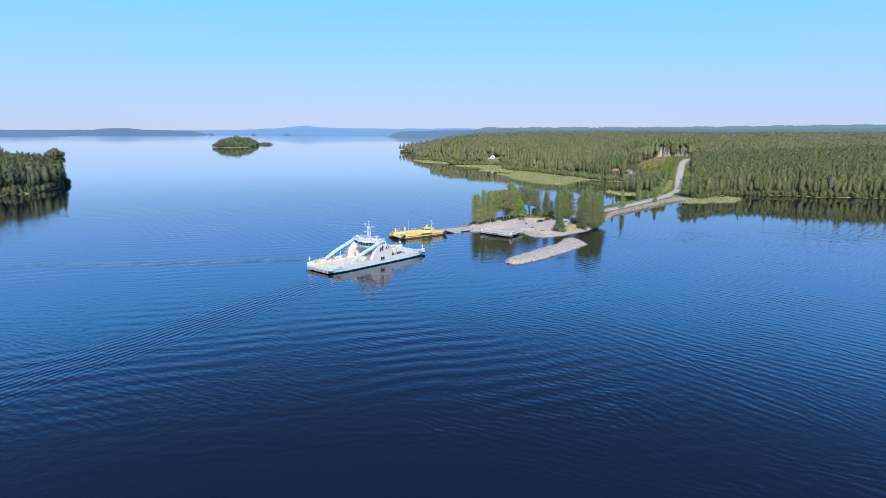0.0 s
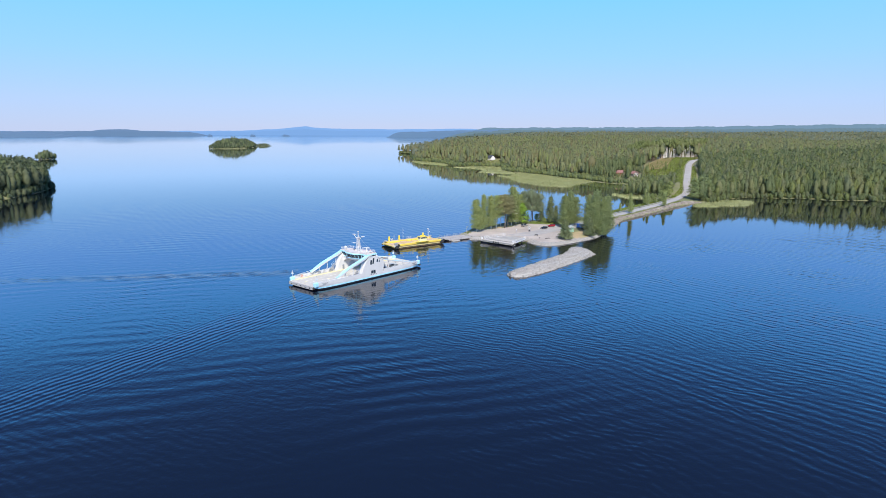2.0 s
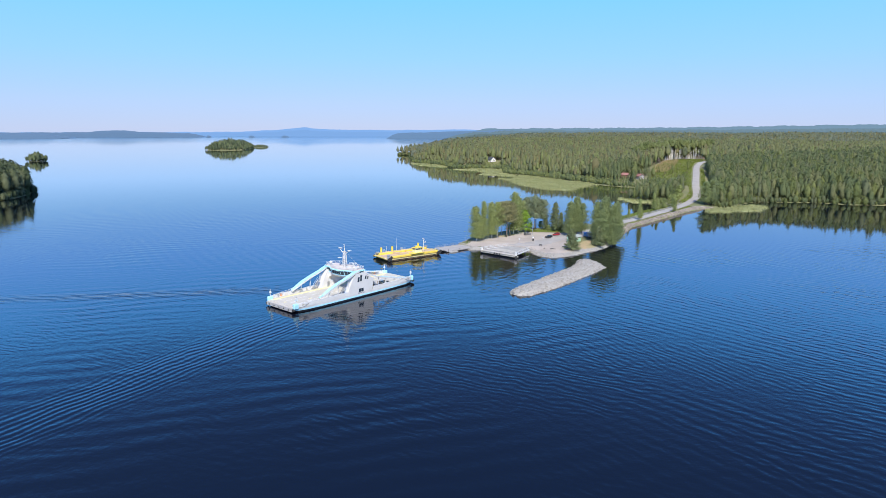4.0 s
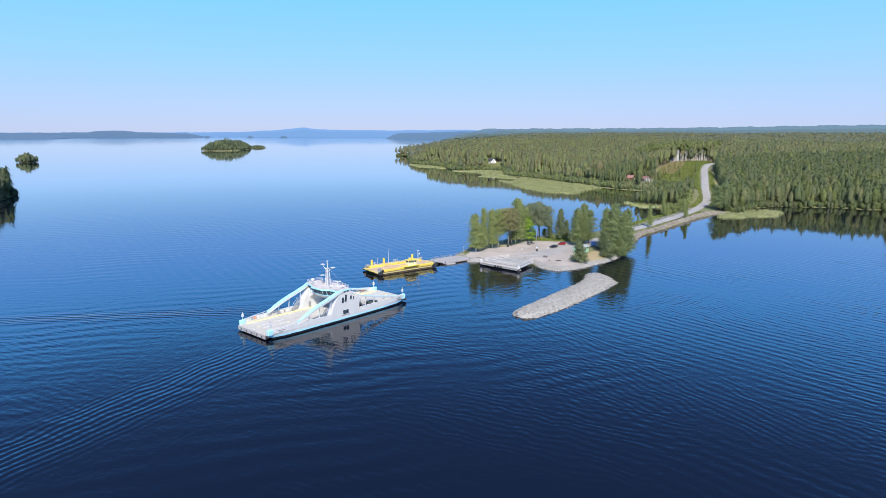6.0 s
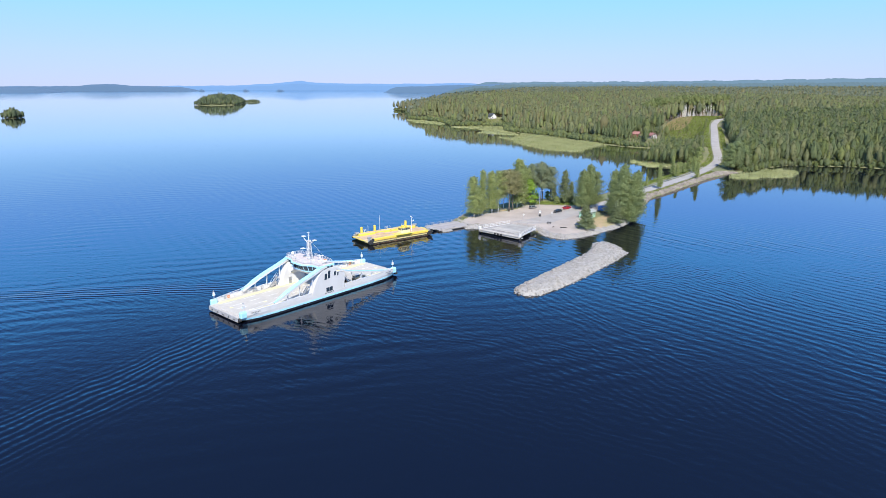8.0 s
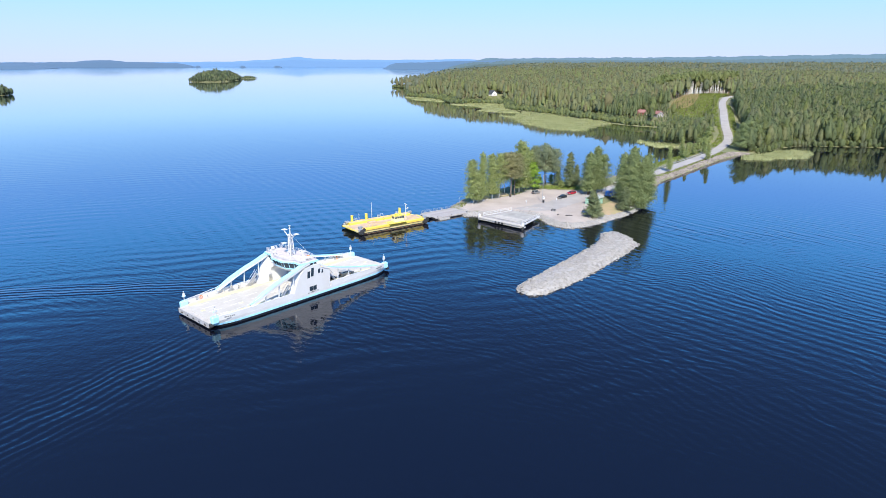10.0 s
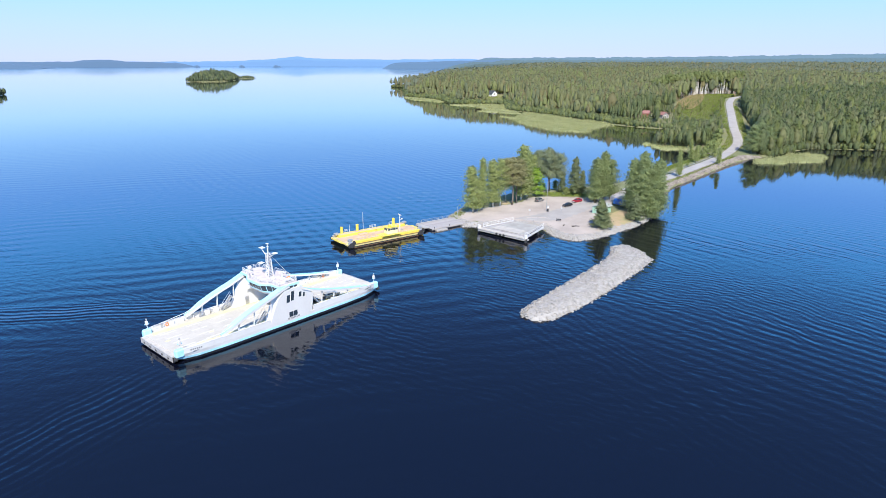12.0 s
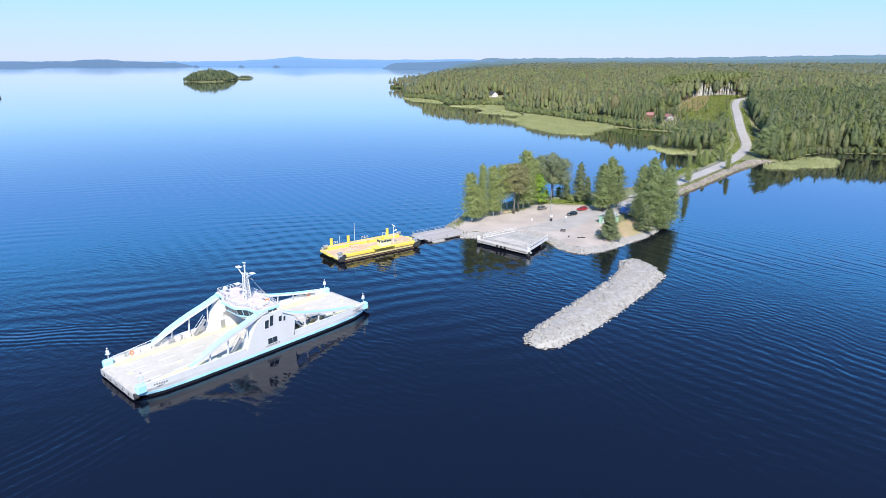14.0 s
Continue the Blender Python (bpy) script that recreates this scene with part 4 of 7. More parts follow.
# ---- the gravel yard and its verges ----
def drape(name, outline, mat, label, category, lift, cell=0.8, ragged=0.6, kind="structure"):
    """A ragged-edged sheet laid on the ground."""
    xs = np.arange(min(p[0] for p in outline) - 1, max(p[0] for p in outline) + 1, cell)
    ys = np.arange(min(p[1] for p in outline) - 1, max(p[1] for p in outline) + 1, cell)
    gx, gy = np.meshgrid(xs, ys)
    x, y = gx.ravel(), gy.ravel()
    d = shore_distance(outline, x, y) + ragged * (np.sin(x * 1.7 + y) + np.sin(y * 2.3 - x * 0.7)) * 0.5
    z = ground_height(x, y) + lift - np.where(d < cell, 0.10, 0)
    i = np.arange(len(x)).reshape(gx.shape)
    q = np.stack([i[:-1, :-1], i[:-1, 1:], i[1:, 1:], i[1:, :-1]], -1).reshape(-1, 4)
    q = q[d[q].min(1) > 0]
    used = np.unique(q)
    remap = np.zeros(len(x), int)
    remap[used] = np.arange(len(used))
    me = array_mesh(name, np.stack([x, y, z], 1)[used], remap[q], [mat])
    me.shade_smooth()
    return tagged(new(name, me), label, category, kind=kind)


def shore_band(line, outward, inward):
    """The outline of a band along a shore line that has land on its left."""
    pts = polyline([(x, y, 0) for x, y in line], 2.0)
    left, right = [], []
    for i, p in enumerate(pts):
        d = (pts[min(i + 1, len(pts) - 1)] - pts[max(i - 1, 0)]).normalized()
        side = Vector((-d.y, d.x, 0))
        left.append(p + side * inward)
        right.append(p - side * outward)
    return [(p.x, p.y) for p in right + left[::-1]]


drape("shore", shore_band([(12, 377), (16, 371), (18, 364), (25, 364), (34, 366), (47, 362), (50, 351), (54, 346.5), (58, 345), (65, 348), (73, 355), (84, 365), (91, 374), (101, 392), (112, 417)], 1.2, 4.6), SHINGLE, "pale stony shore of the landing", "shore", 0.06, cell=0.6)
drape("shore", shore_band([(108, 408), (123, 439), (136, 454), (162, 485), (187, 514), (203, 529), (218, 537)], 1.2, 4.8), ROCKFILL, "stony slope of the causeway", "shore", 0.06, cell=0.8)
YARD = [(15, 375), (20, 367.5), (27, 367), (36, 369), (47.5, 364.5), (52, 353), (56, 348.5), (60, 348.5), (66, 351), (70, 354.5), (73, 364), (70, 373), (77, 385), (86, 400), (99, 419), (99, 427), (93, 424), (82, 410), (72, 410), (60, 412), (50, 411), (44, 401), (38, 396), (29, 391), (21, 387)]
drape("yard", YARD, GRAVEL, "pale pinkish gravel yard by the ferry landing", "gravel yard", 0.10)
drape("pavement", [(36, 371), (41, 374), (47, 378), (58, 388), (70, 400), (82, 409), (92, 420), (99, 426), (101, 420), (90, 406), (78, 393), (66, 379), (56, 368), (47.5, 366)], ASPHALT, "worn asphalt lane crossing the gravel yard", "pavement", 0.16, ragged=0.5)
drape("lawn", [(57, 413), (62, 412.5), (72, 411), (80, 411.5), (82, 416), (72, 421), (60, 421), (55, 418)], GRASS, "bright green grass strip behind the parked cars", "grass", 0.13)
drape("verge", [(74, 358), (84, 367), (90, 377), (93, 388), (84, 388), (77, 379), (74, 368)], DRY_GRASS, "dry yellowish grass by the shore", "grass", 0.12)
drape("verge", [(30, 391), (40, 397), (44, 403), (40, 405), (30, 398), (23, 393), (22, 388)], DRY_GRASS, "dry grass under the birches", "grass", 0.11)


def tufts(name, outlines, per_metre, height, wide, mat, label, category, seed, water=False):
    """Upright blades in one mesh."""
    r = np.random.default_rng(seed)
    vs, ts, o = [], [], 0
    for outline in outlines:
        px, py = [p[0] for p in outline], [p[1] for p in outline]
        area = (max(px) - min(px)) * (max(py) - min(py))
        k = int(area * per_metre)
        x, y = r.uniform(min(px), max(px), k), r.uniform(min(py), max(py), k)
        patch = np.sin(x * 0.21 + 1) * np.cos(y * 0.17) + 0.6 * np.sin(x * 0.5 - y * 0.33)
        d = shore_distance(outline, x, y) + 2.2 * patch * (1 if water else 0)
        ok = (d > 0) & off_road(x, y, 4.4)
        if water:
            ok &= r.uniform(0, 1, k) < np.clip(0.35 + d / 6, 0, 1)
        x, y = x[ok], y[ok]
        z = np.maximum(ground_height(x, y), -0.02) - 0.03 if not water else np.full(x.shape, -0.05)
        z = np.where(water, np.maximum(ground_height(x, y), -0.05), z)
        h = height * r.uniform(0.55, 1.2, len(x))
        a = r.uniform(0, math.pi, len(x))
        w = wide * r.uniform(0.6, 1.3, len(x))
        lean = r.normal(0, 0.18, (2, len(x))) * h
        v = np.stack([np.stack([x - w * np.cos(a), y - w * np.sin(a), z], 1), np.stack([x + w * np.cos(a), y + w * np.sin(a), z], 1), np.stack([x + lean[0] + w * 0.5, y + lean[1], z + h], 1), np.stack([x + lean[0] - w * 0.5, y + lean[1], z + h * 0.85], 1)], 1).reshape(-1, 3)
        t = np.arange(len(x) * 4).reshape(-1, 4)
        vs.append(v), ts.append(t + o)
        o += len(v)
        if water and per_metre > 1:
            # the matted stalks between the blades
            gx, gy = np.meshgrid(np.arange(min(px), max(px), 1.6), np.arange(min(py), max(py), 1.6))
            mx, my = gx.ravel(), gy.ravel()
            d = shore_distance(outline, mx, my) + 2.2 * (np.sin(mx * 0.21 + 1) * np.cos(my * 0.17) + 0.6 * np.sin(mx * 0.5 - my * 0.33))
            mz = np.where(d > 2.2, height * 0.55, -0.2) + r.uniform(-0.12, 0.12, len(mx))
            i = np.arange(len(mx)).reshape(gx.shape)
            q = np.stack([i[:-1, :-1], i[:-1, 1:], i[1:, 1:], i[1:, :-1]], -1).reshape(-1, 4)
            q = q[d[q].max(1) > 2.2]
            vs.append(np.stack([mx, my, mz], 1)), ts.append(q + o)
            o += len(mx)
    tagged(new(name, array_mesh(name, np.concatenate(vs), np.concatenate(ts), [mat])), label, category, kind="stuff")


tufts("grass", [[(57, 414), (62, 413), (72, 412), (80, 412), (82, 418), (70, 424), (56, 420)], [(86, 398), (94, 396), (110, 420), (122, 442), (117, 444), (104, 428)], [(12, 376), (16, 373), (20, 379), (17, 384)]], 5, 0.5, 0.12, GRASS, "tall green grass on the verges of the yard", "grass", 41)
tufts("grass", [[(124, 443), (137, 457), (162, 488), (187, 517), (198, 530), (192, 529), (160, 491), (135, 461), (122, 446)], [(118, 455), (130, 470), (150, 496), (172, 520), (184, 538), (176, 534), (146, 502), (126, 479), (114, 461)]], 5, 0.7, 0.15, GRASS, "weeds and grass along the causeway", "grass", 42)
tufts("meadow_grass", [CLEARING, [(200, 548), (222, 576), (234, 606), (246, 640), (236, 640), (224, 606), (212, 582), (194, 552)], [(204, 548), (226, 574), (238, 604), (252, 640), (276, 700), (292, 745), (286, 750), (268, 704), (244, 640), (232, 606)]], 1.3, 0.8, 0.4, GRASS, "grassy slope beside the road", "grass", 43)
tufts("dry_meadow", [[(252, 800), (268, 790), (292, 830), (312, 872), (322, 895), (304, 893), (274, 850)]], 1.9, 0.9, 0.4, DRY_GRASS, "dry yellow clearing just below the birches", "grass", 44)
tufts("reed_bed", [[(128, 676), (150, 706), (176, 740), (213, 705), (209, 678), (193, 640), (151, 640), (133, 640)]], 0.16, 1.3, 0.11, GRASS, "sparse green reeds standing in the shallow bay", "reeds", 48, True)
tufts("reed_bed", [[(74, 835), (85, 822), (101, 857), (108, 886), (119, 874), (137, 836), (154, 792), (168, 779), (177, 741), (150, 706), (133, 676), (120, 680), (103, 696), (97, 723), (86, 758), (85, 792)]], 2.8, 1.3, 0.2, REED, "pale green reed bed in the shallow bay", "reeds", 45, True)
tufts("reed_bed", [[(18, 1008), (40, 1012), (64, 1026), (99, 1013), (91, 920), (101, 896), (102, 864), (84, 870), (63, 893), (53, 900), (66, 934), (54, 979)], [(-52, 1184), (-26, 1168), (2, 1127), (16, 1066), (6, 1064), (-6, 1086), (-32, 1110)], [(161, 613), (167, 601), (176, 590), (190, 586), (184, 566), (163, 573), (158, 598)]], 1.8, 1.2, 0.22, REED, "thin reeds along the shore", "reeds", 46, True)
tufts("reed_bed", [[(196, 514), (207, 530), (228, 538), (246, 552), (256, 558), (262, 547), (250, 525), (238, 515), (214, 510), (203, 510)]], 2.4, 1.35, 0.24, REED, "reed bed below the shore trees", "reeds", 47, True)
tufts("lawn", [[(40, 1018), (60, 1034), (80, 1034), (100, 1022), (104, 1050), (86, 1064), (60, 1050)]], 1.6, 0.5, 0.3, GRASS, "grassy slope below the white house", "grass", 49)


# ---- trees of the landing ----
def tree_tubes(shape, r, height, base, limbs, low, reach, lean=0.0):
    """Tapered trunk and limbs. Returns limb ends."""
    bend = [(lean * height * t * t + 0.012 * height * math.sin(4 * t + base), 0.01 * height * math.cos(5 * t), height * t) for t in (0, 0.15, 0.35, 0.55, 0.75, 0.95)]
    shape.tube([(0, 0, -0.4)] + bend[1:], [base * 1.25, base, base * 0.8, base * 0.6, base * 0.4, base * 0.12], 7)
    ends = []
    for k in range(limbs):
        t = low + (0.94 - low) * (k + r.random() * 0.7) / limbs
        a = k * 2.399 + r.uniform(-0.4, 0.4)
        at = Vector((lean * height * t * t, 0, height * t))
        length = reach(t) * height * r.uniform(0.75, 1.1)
        up = 0.5 if t > 0.5 else 0.25
        end = at + Vector((math.cos(a) * length, math.sin(a) * length, length * up * r.uniform(0.3, 1.2)))
        mid = at.lerp(end, 0.5) + Vector((0, 0, length * 0.06))
        w = base * (1 - t) * 0.45 + 0.03
        shape.tube([at, mid, end], [w, w * 0.65, w * 0.25], 4, caps=False)
        ends.append((at, mid, end, t))
    return ends


def make_tree(name, label, seed, height, base, kind, leaf_mat, bark, clumps, leaves, leaf_size):
    """A tree > trunk, crown. The crown is many small leaf clumps round the limbs."""
    r = random.Random(seed)
    q = np.random.default_rng(seed)
    reach = {"column": lambda t: 0.135 * (1.02 - t) ** 0.75 * min(1, t * 5 + 0.2) + 0.012,
             "round": lambda t: 0.30 * math.sin(math.pi * min(1, t * 0.86 + 0.10)) ** 0.8,
             "wide": lambda t: 0.34 * math.sin(math.pi * min(1, t * 0.72 + 0.26)) ** 0.9,
             "pine": lambda t: 0.17 * math.sin(math.pi * min(1, (t - 0.35) * 1.15 + 0.2)) + 0.02,
             "cone": lambda t: 0.26 * (1 - t) + 0.015,
             "slim_cone": lambda t: 0.19 * (1 - t) + 0.02}[kind]
    low = {"column": 0.10, "round": 0.32, "wide": 0.10, "pine": 0.42, "cone": 0.05, "slim_cone": 0.07}[kind]
    trunk = Shape()
    ends = tree_tubes(trunk, r, height, base, clumps, low, reach, r.uniform(-0.03, 0.03))
    cs, ns = [], []
    for at, mid, end, t in ends:
        spread = height * {"column": 0.034, "round": 0.040, "wide": 0.042, "pine": 0.036, "cone": 0.030, "slim_cone": 0.026}[kind] * (1.25 - 0.6 * t)
        droop = -0.35 if "cone" in kind else 0.0
        for k in range(leaves):
            u = r.random() ** 0.6
            c = at.lerp(mid, u * 2) if u < 0.5 else mid.lerp(end, u * 2 - 1)
            if kind == "pine" and u < 0.45:
                continue
            off = q.normal(0, 1, 3) * spread * (0.45 + 0.75 * u) * (1, 1, 0.62)
            cs.append((c.x + off[0], c.y + off[1], c.z + off[2] + droop * spread * u))
            ns.append((off[0] + (c.x - at.x) * 0.5, off[1] + (c.y - at.y) * 0.5, off[2] + 0.6 * spread))
    # the leader
    for k in range(leaves):
        t = 0.86 + 0.14 * r.random()
        w = height * 0.03 * (1.06 - t) * 8
        cs.append((r.gauss(0, 1) * w * 0.5, r.gauss(0, 1) * w * 0.5, height * t))
        ns.append((cs[-1][0], cs[-1][1], 0.6))
    cs, ns = np.array(cs), np.array(ns)
    ns = ns / (np.linalg.norm(ns, axis=1)[:, None] + 1e-6)
    v, t, _ = leaf_soup(cs, ns, leaf_size, q)
    tree = thing(name, label, "tree")
    tb = part("trunk", trunk, bark, tree, smooth=True)
    crown = new("crown", array_mesh("crown", v, t, [leaf_mat]))
    crown.parent = tree
    return tree


def stand(tree, spots):
    """Plant the tree at the first spot and copies at the others. spots: x, y, scale, width, turn."""
    for i, (x, y, s, w, a) in enumerate(spots):
        z = float(ground_height(np.array([x]), np.array([y]))[0])
        m = pose(x, y, z, 0, 0, a) @ Matrix.Diagonal((s * w, s * w, s, 1))
        if i == 0:
            keep = m
        else:
            copy_thing(tree, m)
    tree.matrix_basis = keep


def build_trees():
    stand(make_tree("birch", "slender birch with a narrow light green crown", 1, 21, 0.22, "column", LEAF, BARK_BIRCH, 60, 145, 0.22),
          [(22.4, 381.5, 0.92, 1.6, 0), (26.6, 387, 1.03, 0.95, 120), (24.6, 384, 0.66, 1.4, 60), (31.4, 391, 0.97, 1.5, 40), (133.6, 457.5, 0.70, 0.95, 10), (128, 463, 0.34, 1.2, 70), (45, 405, 1.17, 1.45, 200), (48.5, 412, 1.0, 1.4, 300), (179, 521, 0.42, 1.3, 45), (165.5, 525.5, 0.62, 1.0, 80), (171, 497, 0.5, 1.2, 130), (161, 504, 0.48, 1.2, 20)])
    stand(make_tree("birch", "birch with white trunk and full green crown", 2, 20, 0.22, "round", LEAF, BARK_BIRCH, 54, 145, 0.23), [(34.6, 393.5, 1.0, 0.8, 0), (38, 402, 0.95, 0.72, 150), (51, 418.5, 0.92, 0.75, 80)])
    stand(make_tree("pine", "pine with bare grey trunk and clumped crown", 3, 20, 0.26, "pine", NEEDLE_PINE, BARK, 56, 165, 0.20), [(39.8, 394.5, 1.03, 1.35, 0), (60.5, 424, 0.95, 1.2, 250), (42.2, 398, 0.98, 1.1, 140)])
    stand(make_tree("maple", "small bright green maple beside the yard", 4, 11, 0.16, "wide", LEAF_BRIGHT, BARK, 36, 110, 0.25), [(52.4, 411.5, 1.2, 0.95, 0)])
    stand(make_tree("willow", "tall grey-green willow at the water", 5, 20, 0.26, "round", LEAF_GREY, BARK, 54, 160, 0.22), [(59, 420, 1.05, 0.85, 0), (64.5, 422, 0.92, 0.8, 90), (54.5, 421, 1.0, 0.75, 200)])
    stand(make_tree("alder", "dense dark green alder with spreading crown", 6, 19, 0.26, "wide", LEAF_DARK, BARK, 60, 150, 0.25), [(77.5, 402, 0.95, 0.8, 0), (84, 405, 0.95, 0.72, 90), (88.5, 377.5, 0.9, 0.95, 30), (93.5, 385, 0.95, 1.0, 200), (95, 397, 0.9, 0.8, 310), (211, 541, 1.0, 0.9, 20), (219, 549, 1.05, 0.85, 75), (229, 556, 0.9, 0.9, 130), (240, 563, 0.8, 0.9, 190), (196, 577, 0.68, 0.85, 250), (204, 592, 0.74, 0.85, 300), (194, 598, 0.66, 0.9, 15), (210, 606, 0.76, 0.85, 66), (203, 615, 0.72, 0.85, 111), (215, 626, 0.74, 0.85, 166), (221, 646, 0.74, 0.85, 222)])
    stand(make_tree("aspen", "tall upright aspen with a dark green crown", 12, 21, 0.24, "column", LEAF_DARK, BARK, 60, 145, 0.24), [(90.5, 379, 1.12, 1.35, 0), (95.5, 380, 1.08, 1.4, 70), (87, 383, 1.05, 1.3, 130), (98.5, 387, 1.08, 1.4, 200), (92.5, 388, 1.15, 1.3, 260), (93, 375.5, 0.8, 1.5, 310), (80.5, 403, 1.05, 1.3, 40), (76, 399, 0.95, 1.3, 170)])
    stand(make_tree("spruce", "spruce with drooping dark branches", 7, 16, 0.2, "slim_cone", NEEDLE, BARK, 64, 100, 0.22), [(70.8, 416, 1.1, 1.25, 0), (74.5, 418, 0.7, 1.2, 90), (66, 421, 0.62, 1.3, 40), (104, 423, 0.75, 1.0, 20)])
    stand(make_tree("spruce", "bushy young spruce on the stony shore", 8, 10.5, 0.16, "cone", NEEDLE, BARK, 70, 105, 0.21), [(68.6, 357.8, 1.04, 1.42, 0), (84.6, 369.4, 1.0, 1.35, 130)])
    stand(make_tree("bush", "low leafy bush on the causeway", 9, 5, 0.08, "wide", LEAF, BARK, 24, 50, 0.24), [(140, 474, 0.6, 1.2, 0), (172, 521, 1.5, 0.85, 60), (181, 527, 1.9, 0.7, 120), (150, 489, 0.5, 1.3, 200), (116, 446, 0.9, 1.0, 20), (163, 516, 1.3, 0.9, 300), (186, 548, 1.9, 0.9, 33), (196, 560, 2.2, 0.9, 99), (190, 551, 1.6, 1.0, 14), (202, 572, 2.4, 0.9, 77), (45, 422, 0.8, 1.2, 5), (50, 425, 0.7, 1.2, 35), (32, 403, 0.7, 1.2, 65), (27, 397, 0.6, 1.3, 15), (64, 428, 0.9, 1.2, 95), (58, 427, 0.7, 1.2, 45), (176, 540, 1.8, 0.9, 12), (55, 414, 0.6, 1.3, 160), (66.5, 414, 0.8, 1.2, 210)])


build_trees()


def build_birch_row():
    proto = [forest_proto("tall", 50, 0.045, rng, thick=0.015), forest_proto("tall", 46, 0.05, rng, thick=0.015)]
    k = np.linspace(0, 1, 84)
    rows = []
    for dx, dy in ((0, 0), (-3, 8)):
        x = 262 + 112 * k + rng.uniform(-1, 1, len(k)) + dx
        y = 884 + 30 * k + rng.uniform(-2, 2, len(k)) + dy
        rows.append(np.stack([x, y, ground_height(x, y), rng.uniform(20, 27, len(k)), rng.uniform(0.9, 1.3, len(k)), rng.integers(0, 2, len(k))], 1))
    plant("birch_row", proto, np.concatenate(rows), "row of tall white-trunked birches above the clearing", [MIXED, LEAFY_PALE, BARK_BIRCH], "birches")


build_birch_row()


# ---- paints and fittings ----
WHITE = material("white_ship_paint", (0.625, 0.615, 0.60), 0.45, size=3, vary=0.03, fine=0.04, fine_size=0.4, stain=0.05)
PALE_BLUE = material("light_blue_paint", (0.4, 0.73, 0.88), 0.4, size=3, vary=0.08, fine=0.05, fine_size=0.4)
BLACK = material("black_hull_paint", (0.012, 0.013, 0.016), 0.5, size=2, vary=0.2)
DECK = material("worn_deck_coating", (0.56, 0.52, 0.45), 0.85, size=4.5, fine=0.12, fine_size=0.5, colour2=(0.48, 0.45, 0.395), stain=0.2)
LINE_WHITE = material("white_line_paint", (0.78, 0.77, 0.73), 0.7, vary=0.06, fine=0.1)
LINE_YELLOW = material("yellow_line_paint", (0.76, 0.68, 0.36), 0.7, vary=0.1, fine=0.1)
GLASS_DARK = material("dark_window_glass", (0.03, 0.045, 0.06), 0.08, vary=0.1)
GREY_METAL = material("galvanised_steel", (0.42, 0.43, 0.44), 0.5, metal=0.6, vary=0.12)
DARK = material("dark_rubber", (0.03, 0.03, 0.032), 0.8, vary=0.2)
ORANGE = material("orange_plastic", (0.80, 0.24, 0.05), 0.5, vary=0.1)
YELLOW = material("yellow_ship_paint", (0.76, 0.57, 0.09), 0.45, size=2.5, vary=0.1, fine=0.08, stain=0.25)
RUST_DECK = material("rusty_pink_deck", (0.50, 0.34, 0.22), 0.9, size=3, fine=0.2, fine_size=0.4, colour2=(0.58, 0.44, 0.30))
CREAM = material("cream_paint", (0.72, 0.66, 0.40), 0.5, vary=0.06)
ROOF_PALE = material("pale_roof_coating", (0.55, 0.49, 0.465), 0.8, size=1.5, vary=0.12, stain=0.1)
PALE_YELLOW = material("faded_yellow_paint", (0.66, 0.55, 0.24), 0.5, size=2, vary=0.1, stain=0.3)
RUST = material("rusty_steel", (0.20, 0.11, 0.06), 0.9, size=0.8, vary=0.3)
DECK_GREY = material("grey_berth_deck", (0.36, 0.345, 0.315), 0.9, size=2.5, vary=0.15, fine=0.12, fine_size=0.2)
SCUFFED = material("scuffed_grey_paint", (0.40, 0.39, 0.38), 0.6, size=1.2, vary=0.2, stain=0.3)
PALE_STEEL = material("weathered_pale_paint", (0.47, 0.435, 0.385), 0.6, size=1.5, vary=0.12, stain=0.25)
CONCRETE = material("concrete", (0.36, 0.345, 0.32), 0.9, size=3, vary=0.12, fine=0.12, fine_size=0.2)
WEATHERED = material("weathered_planks", (0.33, 0.305, 0.29), 0.9, size=2, vary=0.18, fine=0.2, fine_size=0.15)
BLUE = material("blue_tarpaulin", (0.015, 0.1, 0.36), 0.5, vary=0.2, size=1.2)
MINT = material("mint_green_boards", (0.30, 0.48, 0.36), 0.7, vary=0.08)
ROOF_GREY = material("grey_felt_roof", (0.33, 0.36, 0.34), 0.9, vary=0.12)
ROOF_RED = material("red_tin_roof", (0.30, 0.15, 0.13), 0.6, vary=0.12)
WALL_WHITE = material("white_boards", (0.78, 0.77, 0.74), 0.7, vary=0.04)
WALL_RED = material("falu_red_boards", (0.21, 0.085, 0.06), 0.8, vary=0.12)
ROOF_DARK = material("dark_slate_roof", (0.06, 0.07, 0.08), 0.8, vary=0.15)
CAR_RED = material("red_car_paint", (0.3, 0.015, 0.03), 0.25, vary=0.05)
CAR_BLACK = material("black_car_paint", (0.012, 0.016, 0.022), 0.25, vary=0.05)
CAR_SILVER = material("silver_car_paint", (0.24, 0.24, 0.235), 0.3, metal=0.4, vary=0.05)
CAR_BEIGE = material("sand_car_paint", (0.46, 0.42, 0.34), 0.3, metal=0.3, vary=0.05)
LAMP_GLASS = material("headlight_glass", (0.75, 0.75, 0.72), 0.15, vary=0.05)


